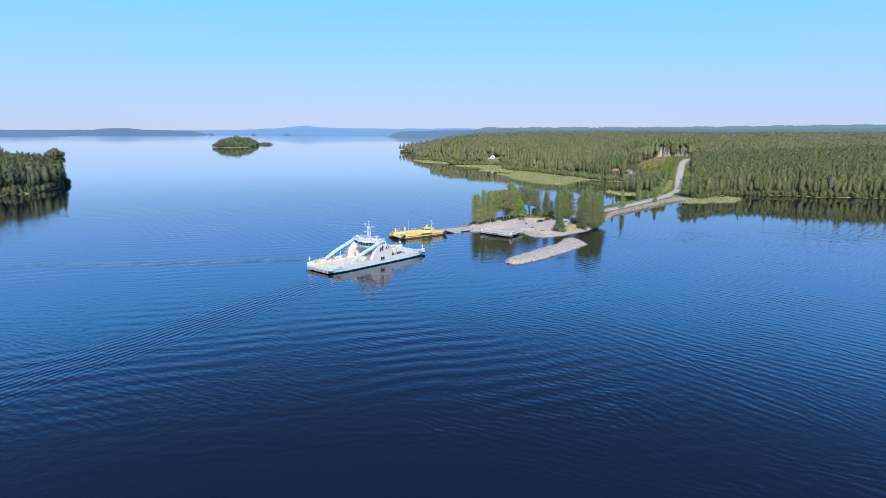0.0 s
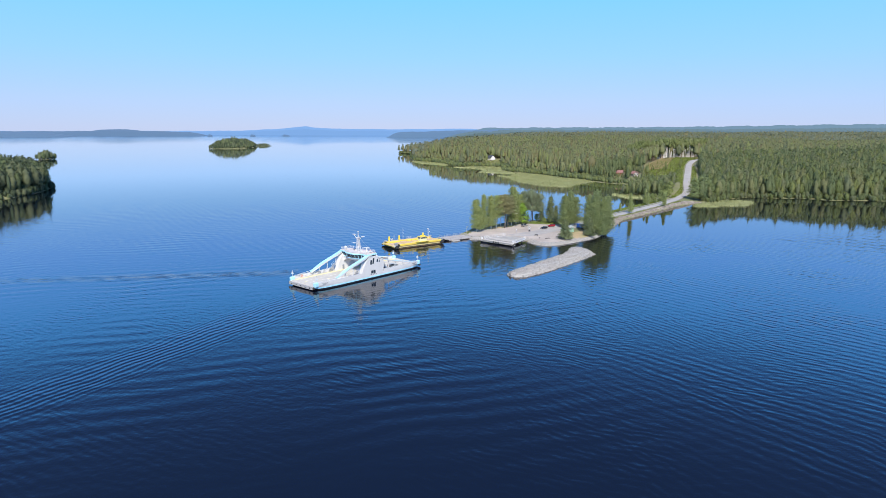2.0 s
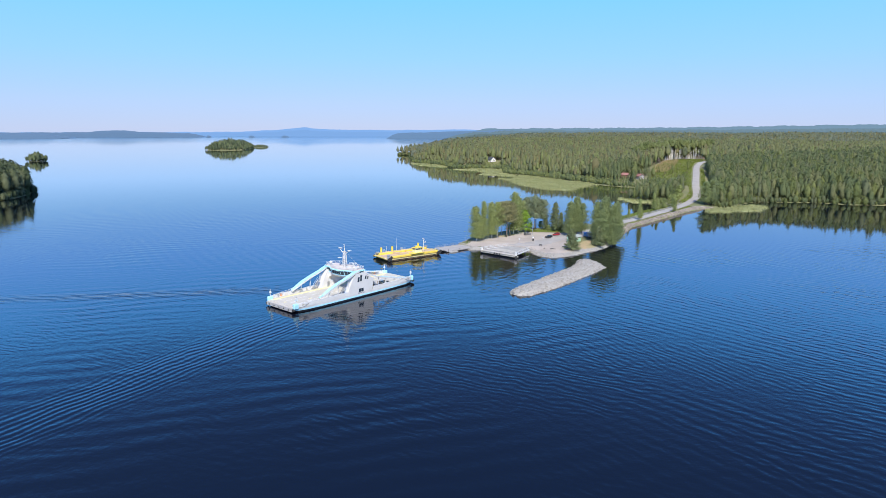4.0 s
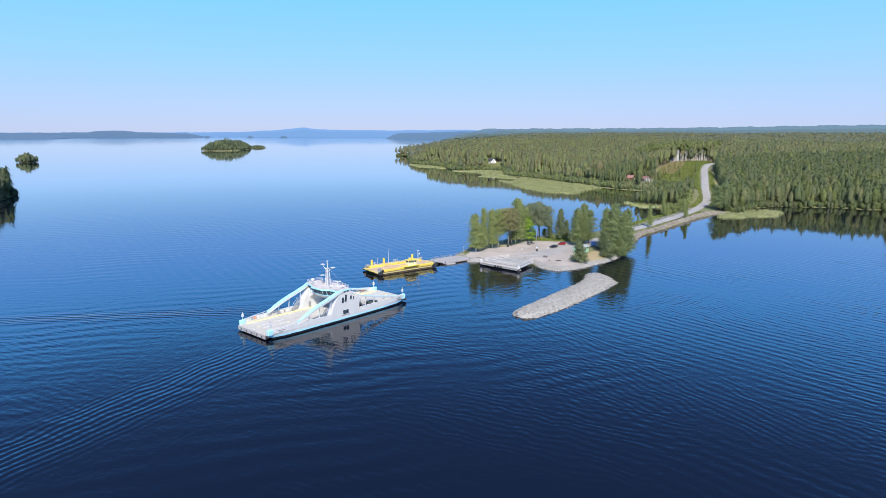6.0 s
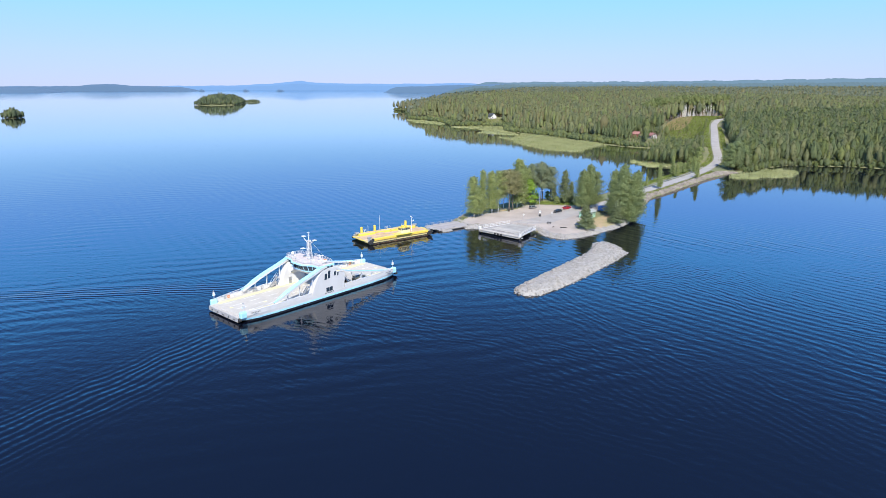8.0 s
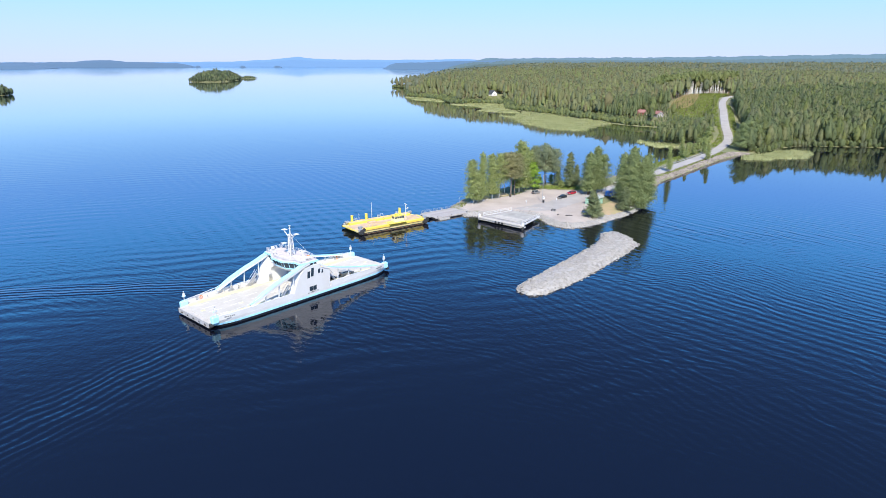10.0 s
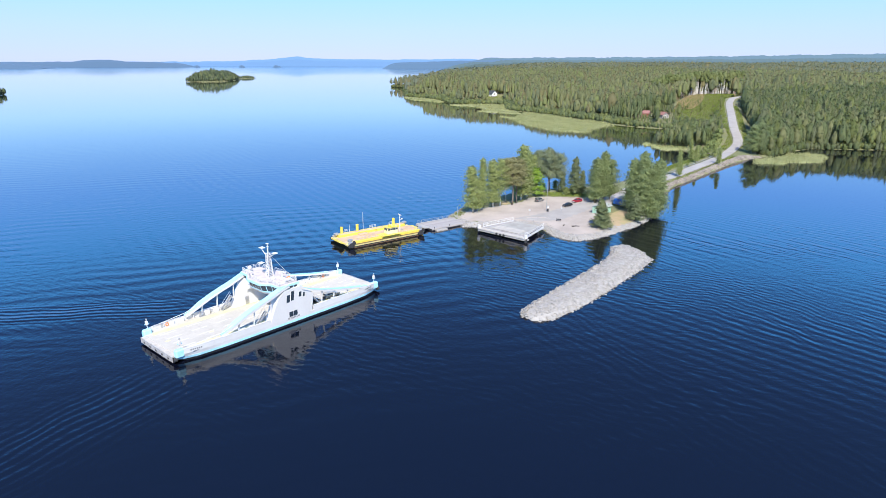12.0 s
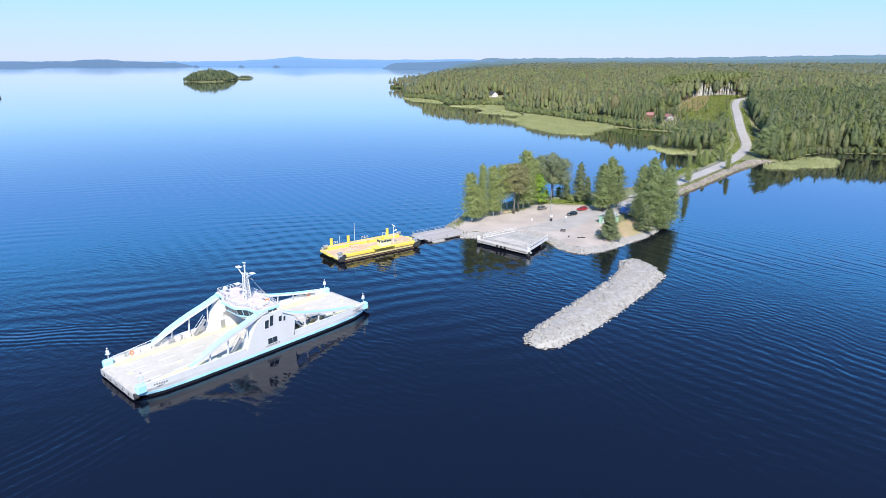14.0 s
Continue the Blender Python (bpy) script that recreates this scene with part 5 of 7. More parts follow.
def railing(name, parent, points, height, posts, rails, mat, radius=0.035, label=""):
    """A rail along points, as one part with its posts and bars."""
    s = Shape()
    pts = [Vector(p) for p in points]
    for a, b in zip(pts, pts[1:]):
        for i in range(posts + 1):
            p = a.lerp(b, i / posts)
            s.tube([p, p + Vector((0, 0, height))], radius, 5)
        for k in range(rails):
            up = Vector((0, 0, height * (k + 1) / rails))
            s.tube([a + up, b + up], radius, 5)
    return part(name, s, mat, parent, label)


# ---- the white car ferry ----
def build_ferry():
    ferry = thing("car_ferry", "white double-ended car ferry with light blue trim under way", "ferry", pose(-32.5, 279.2, 0, 0, 0, 48.3))
    # hull: rows of x, half breadth at the deck, half breadth at the waterline, keel depth
    rows = [(-28.2, 7.7, 6.2, 0.55), (-26.5, 8.3, 7.2, 0.1), (-23.5, 8.75, 8.2, -0.8), (-17, 8.9, 8.75, -1.2), (-8, 8.9, 8.8, -1.2), (8, 8.9, 8.8, -1.2), (17, 8.9, 8.75, -1.2), (23.5, 8.75, 8.2, -0.8), (26.5, 8.3, 7.2, 0.1), (28.2, 7.7, 6.2, 0.55)]

    def loft(levels, bulge=0.0):
        """levels: heights; the breadth runs from waterline to deck between 0 and 1.9."""
        s = Shape()
        vs, k = [], 2 * len(levels)
        for x, top, wl, keel in rows:
            ring = []
            for z in levels:
                zz = max(z, keel)
                u = min(max((zz + 0.5) / 2.4, 0), 1)
                ring.append((x, wl + (top - wl) * u + bulge, zz))
            vs += [(a, -b, c) for a, b, c in ring] + [(a, b, c) for a, b, c in reversed(ring)]
        fs = [(i * k + j, i * k + (j + 1) % k, (i + 1) * k + (j + 1) % k, (i + 1) * k + j) for i in range(len(rows) - 1) for j in range(k)]
        fs += [tuple(range(k)), tuple(range(len(vs) - 1, len(vs) - k - 1, -1))]
        return s.add(vs, fs)

    part("hull", loft([-1.2, 0.0, 0.55]), BLACK, ferry, "black lower hull")
    part("sheer_strake", loft([0.53, 0.8, 1.06], 0.03), PALE_BLUE, ferry, "light blue band round the hull")
    part("topside", loft([1.04, 1.5, 1.84], 0.0), WHITE, ferry)
    deck = Shape()
    edge = [(x, -t + 0.3) for x, t, _, _ in rows] + [(x, t - 0.3) for x, t, _, _ in reversed(rows)]
    deck.prism(edge, 1.84, 1.92)
    deck_ob = part("car_deck", deck, DECK, ferry, "pale worn car deck with painted lanes")
    for y in (-1.55, 1.55, 4.55, -4.55):
        for x in range(-26, 26, 6):
            if abs(y) > 2 and -9 < x < 7:
                continue
            part("lane_line", Shape().box(x, x + 3.6, y - 0.09, y + 0.09, 1.92, 1.928), LINE_WHITE, deck_ob)
    for y in (-6.2, 6.2):
        part("edge_line", Shape().box(-27, 27, y - 0.75, y + 0.75, 1.92, 1.928), LINE_YELLOW, deck_ob)
    for x, y in ((-17.3, -2.0), (-26.2, 0.5), (17.3, 2.0), (26.2, -0.5)):
        part("deck_marking", Shape().box(x - 0.5, x + 0.5, y - 0.35, y + 0.35, 1.92, 1.93), LINE_YELLOW, deck_ob)
    # the ramps
    for e in (-1, 1):
        ramp = part("ramp", Shape().side_plate([(e * 27.6, 1.35), (e * 27.6, 1.9), (e * 29.1, 1.62), (e * 29.1, 1.42)], -7.2, 7.2), PALE_STEEL, ferry, "lowered boarding flap")
        s = Shape()
        for i in range(9):
            y = -7.0 + i * 14 / 8
            s.bar((e * 28.0, y, 0.75), (e * 28.75, y, 1.42), 0.16, 0.16)
            if i < 8:
                s.bar((e * 28.3, y, 0.8), (e * 28.6, y + 1.75, 1.4), 0.1, 0.1)
        s.bar((e * 28.1, -7.3, 0.82), (e * 28.1, 7.3, 0.82), 0.3, 0.22)
        part("truss", s, GREY_METAL, ramp, "grey bracing under the flap")
        part("ramp_face", Shape().box(*sorted((e * 29.02, e * 29.16)), -7.3, 7.3, 0.42, 1.64), SCUFFED, ramp, "scuffed pale end plate")
        # dark plates on the face stand for the shade inside triangular openings
        for i in range(5):
            y = -5.6 + i * 2.8
            part("notch_shade", Shape().cross_plate([(y - 0.42, 0.7), (y + 0.42, 0.7), (y, 1.3)], *sorted((e * 29.14, e * 29.19))), DARK, ramp, "dark triangular plate for a shaded opening")
        for y in (-7.6, 7.6):
            part("fender", Shape().tube([(e * 28.2, y, 0.9), (e * 29.0, y, 0.9)], 0.42, 10), DARK, ramp, "black rubber fender")
    # bulwarks, with rounded blue blocks at the corners
    for sgn in (-1, 1):
        for e in (-1, 1):
            pts = [(e * 26.8, 8.22), (e * 23.5, 8.72), (e * 17, 8.87), (e * 6.1, 8.87)]
            s = Shape()
            for (xa, ya), (xb, yb) in zip(pts, pts[1:]):
                vs = [(xa, sgn * ya, 1.86), (xb, sgn * yb, 1.86), (xb, sgn * yb, 2.95), (xa, sgn * ya, 2.95)]
                vs += [(x, y - sgn * 0.35, z) for x, y, z in vs]
                s.add(vs, [(0, 1, 2, 3), (7, 6, 5, 4), (0, 4, 5, 1), (2, 6, 7, 3), (1, 5, 6, 2), (3, 7, 4, 0)])
            bul = part("bulwark", s, WHITE, ferry)
            for i in range(7):
                x = e * (9 + i * 2.4)
                part("stiffener", Shape().box(x - 0.08, x + 0.08, *sorted((sgn * 8.5, sgn * 8.1)), 1.92, 2.8), WHITE, bul)
            cap = Shape()
            for (xa, ya), (xb, yb) in zip(pts, pts[1:]):
                cap.bar((xa, sgn * (ya - 0.18), 2.99), (xb, sgn * (yb - 0.18), 2.99), 0.44, 0.08)
            part("cap_rail", cap, WHITE, bul)
            x0, x1 = sorted((e * 26.6, e * 28.5))
            y0, y1 = sorted((sgn * 6.9, sgn * 8.15))
            blk = part("corner_block", Shape().box(x0, x1, y0, y1, 1.2, 3.05, 0.25), PALE_BLUE, ferry, "light blue corner block")
            # signal post
            px, py = e * 27.3, sgn * 7.6
            post = part("signal_post", Shape().tube([(px, py, 3.0), (px, py, 5.2)], [0.09, 0.07], 7), WHITE, ferry, "white post with signal lights")
            part("signal_box", Shape().box(px - 0.28, px + 0.28, py - 0.25, py + 0.25, 3.95, 4.9, 0.06), WHITE, post)
            part("signal_lamp", Shape().ball((px, py, 5.35), 0.2, 8, 6), GREY_METAL, post)
            part("signal_arm", Shape().bar((px - 0.5, py, 4.2), (px + 0.5, py, 4.2), 0.12, 0.2), PALE_BLUE, post)
            # life-saving gear on the bulwark
            for gx in (22.5, 10.5):
                part("life_ring", Shape().tube([(e * gx + 0.36 * math.cos(a), sgn * 8.3, 2.42 + 0.36 * math.sin(a)) for a in np.linspace(0, 2 * math.pi, 13)], 0.1, 6, caps=False), ORANGE, bul, "orange life ring")
                part("hose_box", Shape().box(e * gx - 1.5, e * gx - 0.8, *sorted((sgn * 8.48, sgn * 8.15)), 2.0, 2.75, 0.04), GREY_METAL, bul, "grey hose box")
        # the swept arches
        aft = [(-18.2, 3.0), (-16.6, 3.7), (-14, 5.0), (-10, 6.6), (-5.5, 8.1), (-2.2, 9.35), (-0.4, 9.75)]
        fore = [(2.2, 9.4), (4.2, 7.9), (6.2, 6.95), (9.2, 6.05), (13, 5.1), (17.5, 4.15), (21.5, 3.4), (24, 3.0)]
        for line, wide, thick in ((aft, 1.6, 0.6), (fore, 1.15, 0.42)):
            dense = [p for p in polyline([(x, 0, z) for x, z in line], 0.7)]
            s, top = Shape(), Shape()
            yc = sgn * 8.15
            for mesh, off, th, wd in ((s, 0.0, thick, wide), (top, thick / 2 + 0.04, 0.06, wide * 1.04)):
                vs, fs = [], []
                for i, p in enumerate(dense):
                    d = (dense[min(i + 1, len(dense) - 1)] - dense[max(i - 1, 0)]).normalized()
                    u = Vector((-d.z, 0, d.x))
                    c = Vector((p.x, yc, p.z)) + u * off
                    taper = min(1.0, 0.45 + 0.1 * i)
                    for a, b in ((-1, -1), (1, -1), (1, 1), (-1, 1)):
                        vs.append(tuple(c + Vector((0, a * wd / 2 * taper, 0)) + u * (b * th / 2)))
                for i in range(len(dense) - 1):
                    fs += [(i * 4 + k, i * 4 + (k + 1) % 4, i * 4 + 4 + (k + 1) % 4, i * 4 + 4 + k) for k in range(4)]
                fs += [(3, 2, 1, 0), tuple(range(len(vs) - 4, len(vs)))]
                mesh.add(vs, fs)
            arch = part("arch", s, WHITE, ferry, "white swept arch with light blue top")
            part("arch_cover", top, PALE_BLUE, arch, "light blue upper face")
            inner = line[2:-2] if line is aft else line[3:-1]
            for x, z in inner:
                part("arch_post", Shape().bar((x, yc, 2.95), (x + 0.35, yc, z - 0.2), 0.2, 0.26), WHITE, arch)
        for runs, posts in (((((-26.6, 7.9, 3.05), (-18.0, 8.4, 3.75)), ((-18, 8.4, 3.75), (-14.5, 8.3, 5.0))), ((-24.5, 3.2), (-22, 3.42), (-19.5, 3.62))),
                            ((((26.6, 7.9, 3.05), (22, 8.3, 3.6)),), ((24.5, 3.3),))):
            rail = Shape()
            for a, b in runs:
                rail.tube([(a[0], sgn * a[1], a[2]), (b[0], sgn * b[1], b[2])], 0.07, 6)
            for x, z in posts:
                rail.tube([(x, sgn * 8.35, 2.95), (x, sgn * 8.2, z)], 0.05, 5)
            part("hand_rail", rail, WHITE, ferry)
        # deckhouse in the side
        wall_y0, wall_y1 = sorted((sgn * 8.86, sgn * 6.5))
        house = part("deckhouse", Shape().side_plate([(-6.2, 1.86), (5.7, 1.86), (6.3, 6.4), (3.4, 7.6), (2.6, 9.0), (-2.0, 9.0), (-3.6, 7.4), (-4.9, 5.0)], wall_y0, wall_y1), WHITE, ferry, "white deckhouse in the side of the ferry")
        yo = sgn * 8.885

        def pane(name, x0, x1, z0, z1, lean=0.12):
            h = (z1 - z0) * lean
            f = Shape().side_plate([(x0 - 0.08, z0 - 0.08), (x1 + 0.08, z0 - 0.08), (x1 + 0.08 + h, z1 + 0.08), (x0 - 0.08 + h, z1 + 0.08)], *sorted((yo - sgn * 0.05, yo + sgn * 0.01)))
            w = part("window", f, WHITE, house)
            part("pane", Shape().side_plate([(x0, z0), (x1, z0), (x1 + h, z1), (x0 + h, z1)], *sorted((yo - sgn * 0.02, yo + sgn * 0.03))), GLASS_DARK, w, "dark glass")

        for w in ((-0.95, 0.15, 2.15, 3.4), (0.25, 1.35, 2.15, 3.4)):
            pane("window", *w, 0.0)
        for w in ((-1.5, -0.6, 5.9, 7.7), (-0.3, 0.55, 6.1, 8.4), (2.0, 2.75, 6.5, 7.7), (3.2, 3.7, 6.3, 7.3)):
            pane("window", *w)
        yi = sgn * 6.47
        part("door", Shape().box(-3.2, -2.2, *sorted((yi, yi - sgn * 0.05)), 1.95, 4.0), GREY_METAL, house, "grey steel door")
        part("door", Shape().box(2.6, 3.6, *sorted((yi, yi - sgn * 0.05)), 1.95, 4.0), GREY_METAL, house, "grey steel door")
        # exhaust casing and pipe beside the bridge
        part("exhaust_pipe", Shape().tube([(-3.9, sgn * 7.6, 5.6), (-3.3, sgn * 7.6, 6.6), (-2.6, sgn * 7.7, 7.0), (-2.3, sgn * 7.7, 9.2)], 0.22, 8), WHITE, house)
        # stair up to the bridge
        stair = part("stair", Shape().bar((9.4, sgn * 7.9, 1.95), (6.2, sgn * 7.9, 5.6), 0.12, 0.3).bar((9.4, sgn * 7.0, 1.95), (6.2, sgn * 7.0, 5.6), 0.12, 0.3), GREY_METAL, ferry, "steel stair with handrails")
        for i in range(15):
            t = i / 14
            part("tread", Shape().box(9.3 - 3.2 * t - 0.15, 9.3 - 3.2 * t + 0.15, *sorted((sgn * 7.0, sgn * 7.9)), 2.05 + 3.55 * t, 2.1 + 3.55 * t), GREY_METAL, stair)
        part("stair_rail", Shape().tube([(9.5, sgn * 7.9, 3.0), (6.3, sgn * 7.9, 6.6)], 0.04, 5).tube([(9.5, sgn * 7.0, 3.0), (6.3, sgn * 7.0, 6.6)], 0.04, 5).tube([(9.5, sgn * 7.9, 1.95), (9.5, sgn * 7.9, 3.0)], 0.04, 5).tube([(9.5, sgn * 7.0, 1.95), (9.5, sgn * 7.0, 3.0)], 0.04, 5), WHITE, stair)
        stair2 = part("stair", Shape().bar((-9.2, sgn * 7.9, 1.95), (-6.4, sgn * 7.9, 5.0), 0.12, 0.3).bar((-9.2, sgn * 7.1, 1.95), (-6.4, sgn * 7.1, 5.0), 0.12, 0.3), GREY_METAL, ferry, "steel stair with handrails")
        for i in range(12):
            f = i / 11
            part("tread", Shape().box(-9.1 + 2.7 * f - 0.14, -9.1 + 2.7 * f + 0.14, *sorted((sgn * 7.1, sgn * 7.9)), 2.1 + 2.85 * f, 2.15 + 2.85 * f), GREY_METAL, stair2)
        part("stair_rail", Shape().tube([(-9.3, sgn * 7.9, 3.0), (-6.5, sgn * 7.9, 6.0)], 0.04, 5).tube([(-9.3, sgn * 7.1, 3.0), (-6.5, sgn * 7.1, 6.0)], 0.04, 5), WHITE, stair2)
        for gx in (-13.5, -11.2, 12.5):
            part("deck_locker", Shape().box(gx, gx + 1.3, *sorted((sgn * 8.4, sgn * 7.6)), 1.92, 2.9, 0.05), WHITE, ferry)
        part("mooring_winch", Shape().tube([(-14.6, sgn * 7.9, 2.4), (-13.7, sgn * 7.9, 2.4)], 0.4, 10).box(-14.9, -13.4, *sorted((sgn * 8.3, sgn * 7.5)), 1.92, 2.1), GREY_METAL, ferry, "grey mooring winch")
    # the bridge across the deck: haunched beam, glazed wheelhouse, roof
    span = [(-6.6, 4.7), (-6.0, 5.9), (-4.6, 6.7), (-2.5, 7.05), (2.5, 7.05), (4.6, 6.7), (6.0, 5.9), (6.6, 4.7), (6.6, 7.62), (-6.6, 7.62)]
    beam = part("bridge_beam", Shape().cross_plate(span, -2.6, 2.6), WHITE, ferry, "white arched beam across the deck")
    part("bridge_trim", Shape().box(-2.68, 2.68, -8.0, 8.0, 7.5, 7.64, 0.04), WHITE, beam)
    plan_low = [(-2.5, -8.2), (2.5, -8.2), (2.6, -5.0), (3.5, -2.6), (3.5, 2.6), (2.6, 5.0), (2.5, 8.2), (-2.5, 8.2), (-2.7, 5.0), (-4.2, 2.4), (-4.2, -2.4), (-2.7, -5.0)]
    cabin = Shape()
    k = len(plan_low)
    vs = [(x * 0.84, y * 0.975, 7.6) for x, y in plan_low] + [(x * 1.02, y * 1.01, 9.75) for x, y in plan_low]
    cabin.add(vs, [tuple(reversed(range(k))), tuple(range(k, 2 * k))] + [(i, (i + 1) % k, k + (i + 1) % k, k + i) for i in range(k)])
    wh = part("wheelhouse", cabin, PALE_BLUE, ferry, "wheelhouse with slanting dark windows")
    for i in range(k):
        a, b = plan_low[i], plan_low[(i + 1) % k]
        cnt = max(2, int(round(math.hypot(b[0] - a[0], b[1] - a[1]) / 1.25)))
        for j in range(cnt):
            u0, u1 = (j + 0.07) / cnt, (j + 0.93) / cnt
            quad = []
            for u, v in ((u0, 0.2), (u1, 0.2), (u1, 0.93), (u0, 0.93)):
                x, y = a[0] + (b[0] - a[0]) * u, a[1] + (b[1] - a[1]) * u
                sx, sy = 0.84 + 0.18 * v, 0.975 + 0.035 * v
                quad.append(Vector((x * sx, y * sy, 7.6 + 2.15 * v)))
            nrm = (quad[1] - quad[0]).cross(quad[3] - quad[0]).normalized()
            if nrm.dot(quad[0] - Vector((0, 0, 8.6))) < 0:
                nrm = -nrm
            vs = [p + nrm * 0.035 for p in quad] + [p - nrm * 0.02 for p in quad]
            part("pane", Shape().add(vs, [(0, 1, 2, 3), (7, 6, 5, 4), (0, 4, 5, 1), (1, 5, 6, 2), (2, 6, 7, 3), (3, 7, 4, 0)]), GLASS_DARK, wh, "dark tinted pane")
    sill = [(x * 0.83, y * 0.97) for x, y in plan_low]
    low = [(x * 0.62, y * 0.93) for x, y in plan_low]
    vs = [(x, y, 6.75) for x, y in low] + [(x, y, 7.62) for x, y in sill]
    part("apron", Shape().add(vs, [tuple(reversed(range(k))), tuple(range(k, 2 * k))] + [(i, (i + 1) % k, k + (i + 1) % k, k + i) for i in range(k)]), WHITE, ferry, "white flared underside of the wheelhouse")
    rim = [(x * 1.12, y * 1.03) for x, y in plan_low]
    roof = part("roof", Shape().prism(rim, 9.62, 10.08), PALE_BLUE, ferry, "flat roof with a light blue edge")
    part("roof_deck", Shape().prism([(x * 0.94, y * 0.98) for x, y in rim], 10.08, 10.2), ROOF_PALE, roof, "pale grey roof deck")
    railing("roof_rail", roof, [(-2.4, -7.9, 10.2), (-2.6, -4.8, 10.2), (-3.9, -2.4, 10.2), (-3.9, 2.4, 10.2), (-2.6, 4.8, 10.2), (-2.4, 7.9, 10.2), (2.4, 7.9, 10.2), (3.2, 2.4, 10.2), (3.2, -2.4, 10.2), (2.4, -7.9, 10.2), (-2.4, -7.9, 10.2)], 1.0, 3, 3, WHITE, 0.04)
    # mast
    m = Shape()
    for sx, sy in ((-1, -1), (1, -1), (1, 1), (-1, 1)):
        m.tube([(0.2 + sx * 0.55, sy * 0.5, 10.2), (0.2 + sx * 0.3, sy * 0.28, 16.8)], 0.1, 6)
    mast = part("mast", m, WHITE, roof, "tall white lattice mast")
    mast.matrix_basis = pose(0, 0, 1.02) @ Matrix.Diagonal((1.15, 1.15, 0.9, 1))
    for i in range(15):
        t = i / 14
        w, z = 0.55 - 0.25 * t, 10.6 + 6.0 * t
        part("rung", Shape().tube([(0.2 - w, -w, z), (0.2 + w, -w, z), (0.2 + w, w, z), (0.2 - w, w, z), (0.2 - w, -w, z)], 0.06, 4), WHITE, mast)
    part("yard", Shape().tube([(0.2, 0, 15.2), (-0.1, 2.0, 17.6)], 0.1, 6).tube([(0.2, 0, 15.2), (0.5, -2.0, 17.0)], 0.1, 6).tube([(0.1, 1.4, 16.4), (0.3, -1.4, 16.4)], 0.08, 6), WHITE, mast)
    part("radar", Shape().box(-0.4, 0.6, 1.4, 2.6, 17.6, 17.85, 0.08), WHITE, mast)
    part("radar", Shape().box(0.0, 1.0, -2.6, -1.5, 17.0, 17.2, 0.08), WHITE, mast)
    part("radar", Shape().box(-1.6, -0.5, 0.3, 1.5, 14.0, 14.15, 0.05), WHITE, mast)
    part("antenna", Shape().tube([(0.2, 0, 16.7), (0.2, 0, 19.3)], [0.16, 0.07], 7).box(0.0, 0.4, -0.35, 0.35, 19.2, 19.4, 0.05).box(0.05, 0.35, -0.25, 0.25, 18.4, 18.6), WHITE, mast)
    part("stay", Shape().tube([(0.4, -0.3, 16.4), (2.6, -4.6, 10.3)], 0.025, 4).tube([(0.4, 0.3, 16.4), (2.6, 4.6, 10.3)], 0.025, 4).tube([(0.0, -0.3, 16.4), (-2.4, -3.8, 10.3)], 0.025, 4), GREY_METAL, mast)
    part("dome", Shape().tube([(-1.4, 6.2, 10.2), (-1.4, 6.2, 10.9)], 0.2, 8).ball((-1.4, 6.2, 11.3), 0.55, 12, 8), WHITE, roof, "white radome")
    part("rescue_davit", Shape().bar((0.8, -4.4, 10.2), (0.8, -4.4, 12.0), 0.35, 0.35).bar((0.6, -3.2, 12.0), (1.0, -5.8, 12.2), 0.3, 0.26).box(0.2, 1.4, -4.9, -3.9, 10.2, 10.7, 0.08), WHITE, roof, "white davit on the roof")
    part("life_raft", Shape().tube([(-0.2, -6.7, 10.75), (1.2, -6.7, 10.75)], 0.4, 10), WHITE, roof, "white life raft canister")
    part("life_raft", Shape().tube([(1.5, -5.4, 10.6), (2.2, -5.4, 10.6)], 0.3, 10), ORANGE, roof, "orange life raft canister")
    part("searchlight", Shape().tube([(-2.6, 3.4, 10.2), (-2.6, 3.4, 11.0)], 0.06, 6).ball((-2.6, 3.4, 11.2), 0.28, 8, 6), WHITE, roof)
    part("roof_vent", Shape().box(-1.2, -0.2, -3.2, -2.0, 10.2, 10.8, 0.06), WHITE, roof)
    part("roof_vent", Shape().box(0.6, 1.6, 2.6, 3.8, 10.2, 10.7, 0.06), WHITE, roof)
    # writing on the sides
    for sgn in (-1, 1):
        cu = bpy.data.curves.new("harbour_name", "FONT")
        cu.body, cu.size, cu.extrude, cu.align_x = "ARVINSALMI", 0.62, 0.008, "CENTER"
        cu.materials.append(BLACK)
        txt = new("harbour_name", cu)
        txt.parent = ferry
        txt.matrix_basis = pose(0.2, sgn * 8.9, 1.58, 90, 0, 0 if sgn < 0 else 180)
        txt["label"] = "black harbour name"
        for e in (-1, 1):
            bars = Shape()
            for i in range(6):
                x = e * 24.3 + (i - 2.5) * 0.44
                yb = 8.72 - max(0, abs(x) - 23.5) * 0.152
                bars.box(x - 0.13, x + 0.13, *sorted((sgn * yb, sgn * (yb + 0.05))), 2.25, 2.58)
            part("name_bars", bars, CAR_SILVER, ferry, "dark ship's name, kept as bars")
            part("name_bars", Shape().box(e * 24.3 - 0.8, e * 24.3 + 0.8, *sorted((sgn * 8.6, sgn * 8.7)), 1.96, 2.08), GREY_METAL, ferry)


build_ferry()


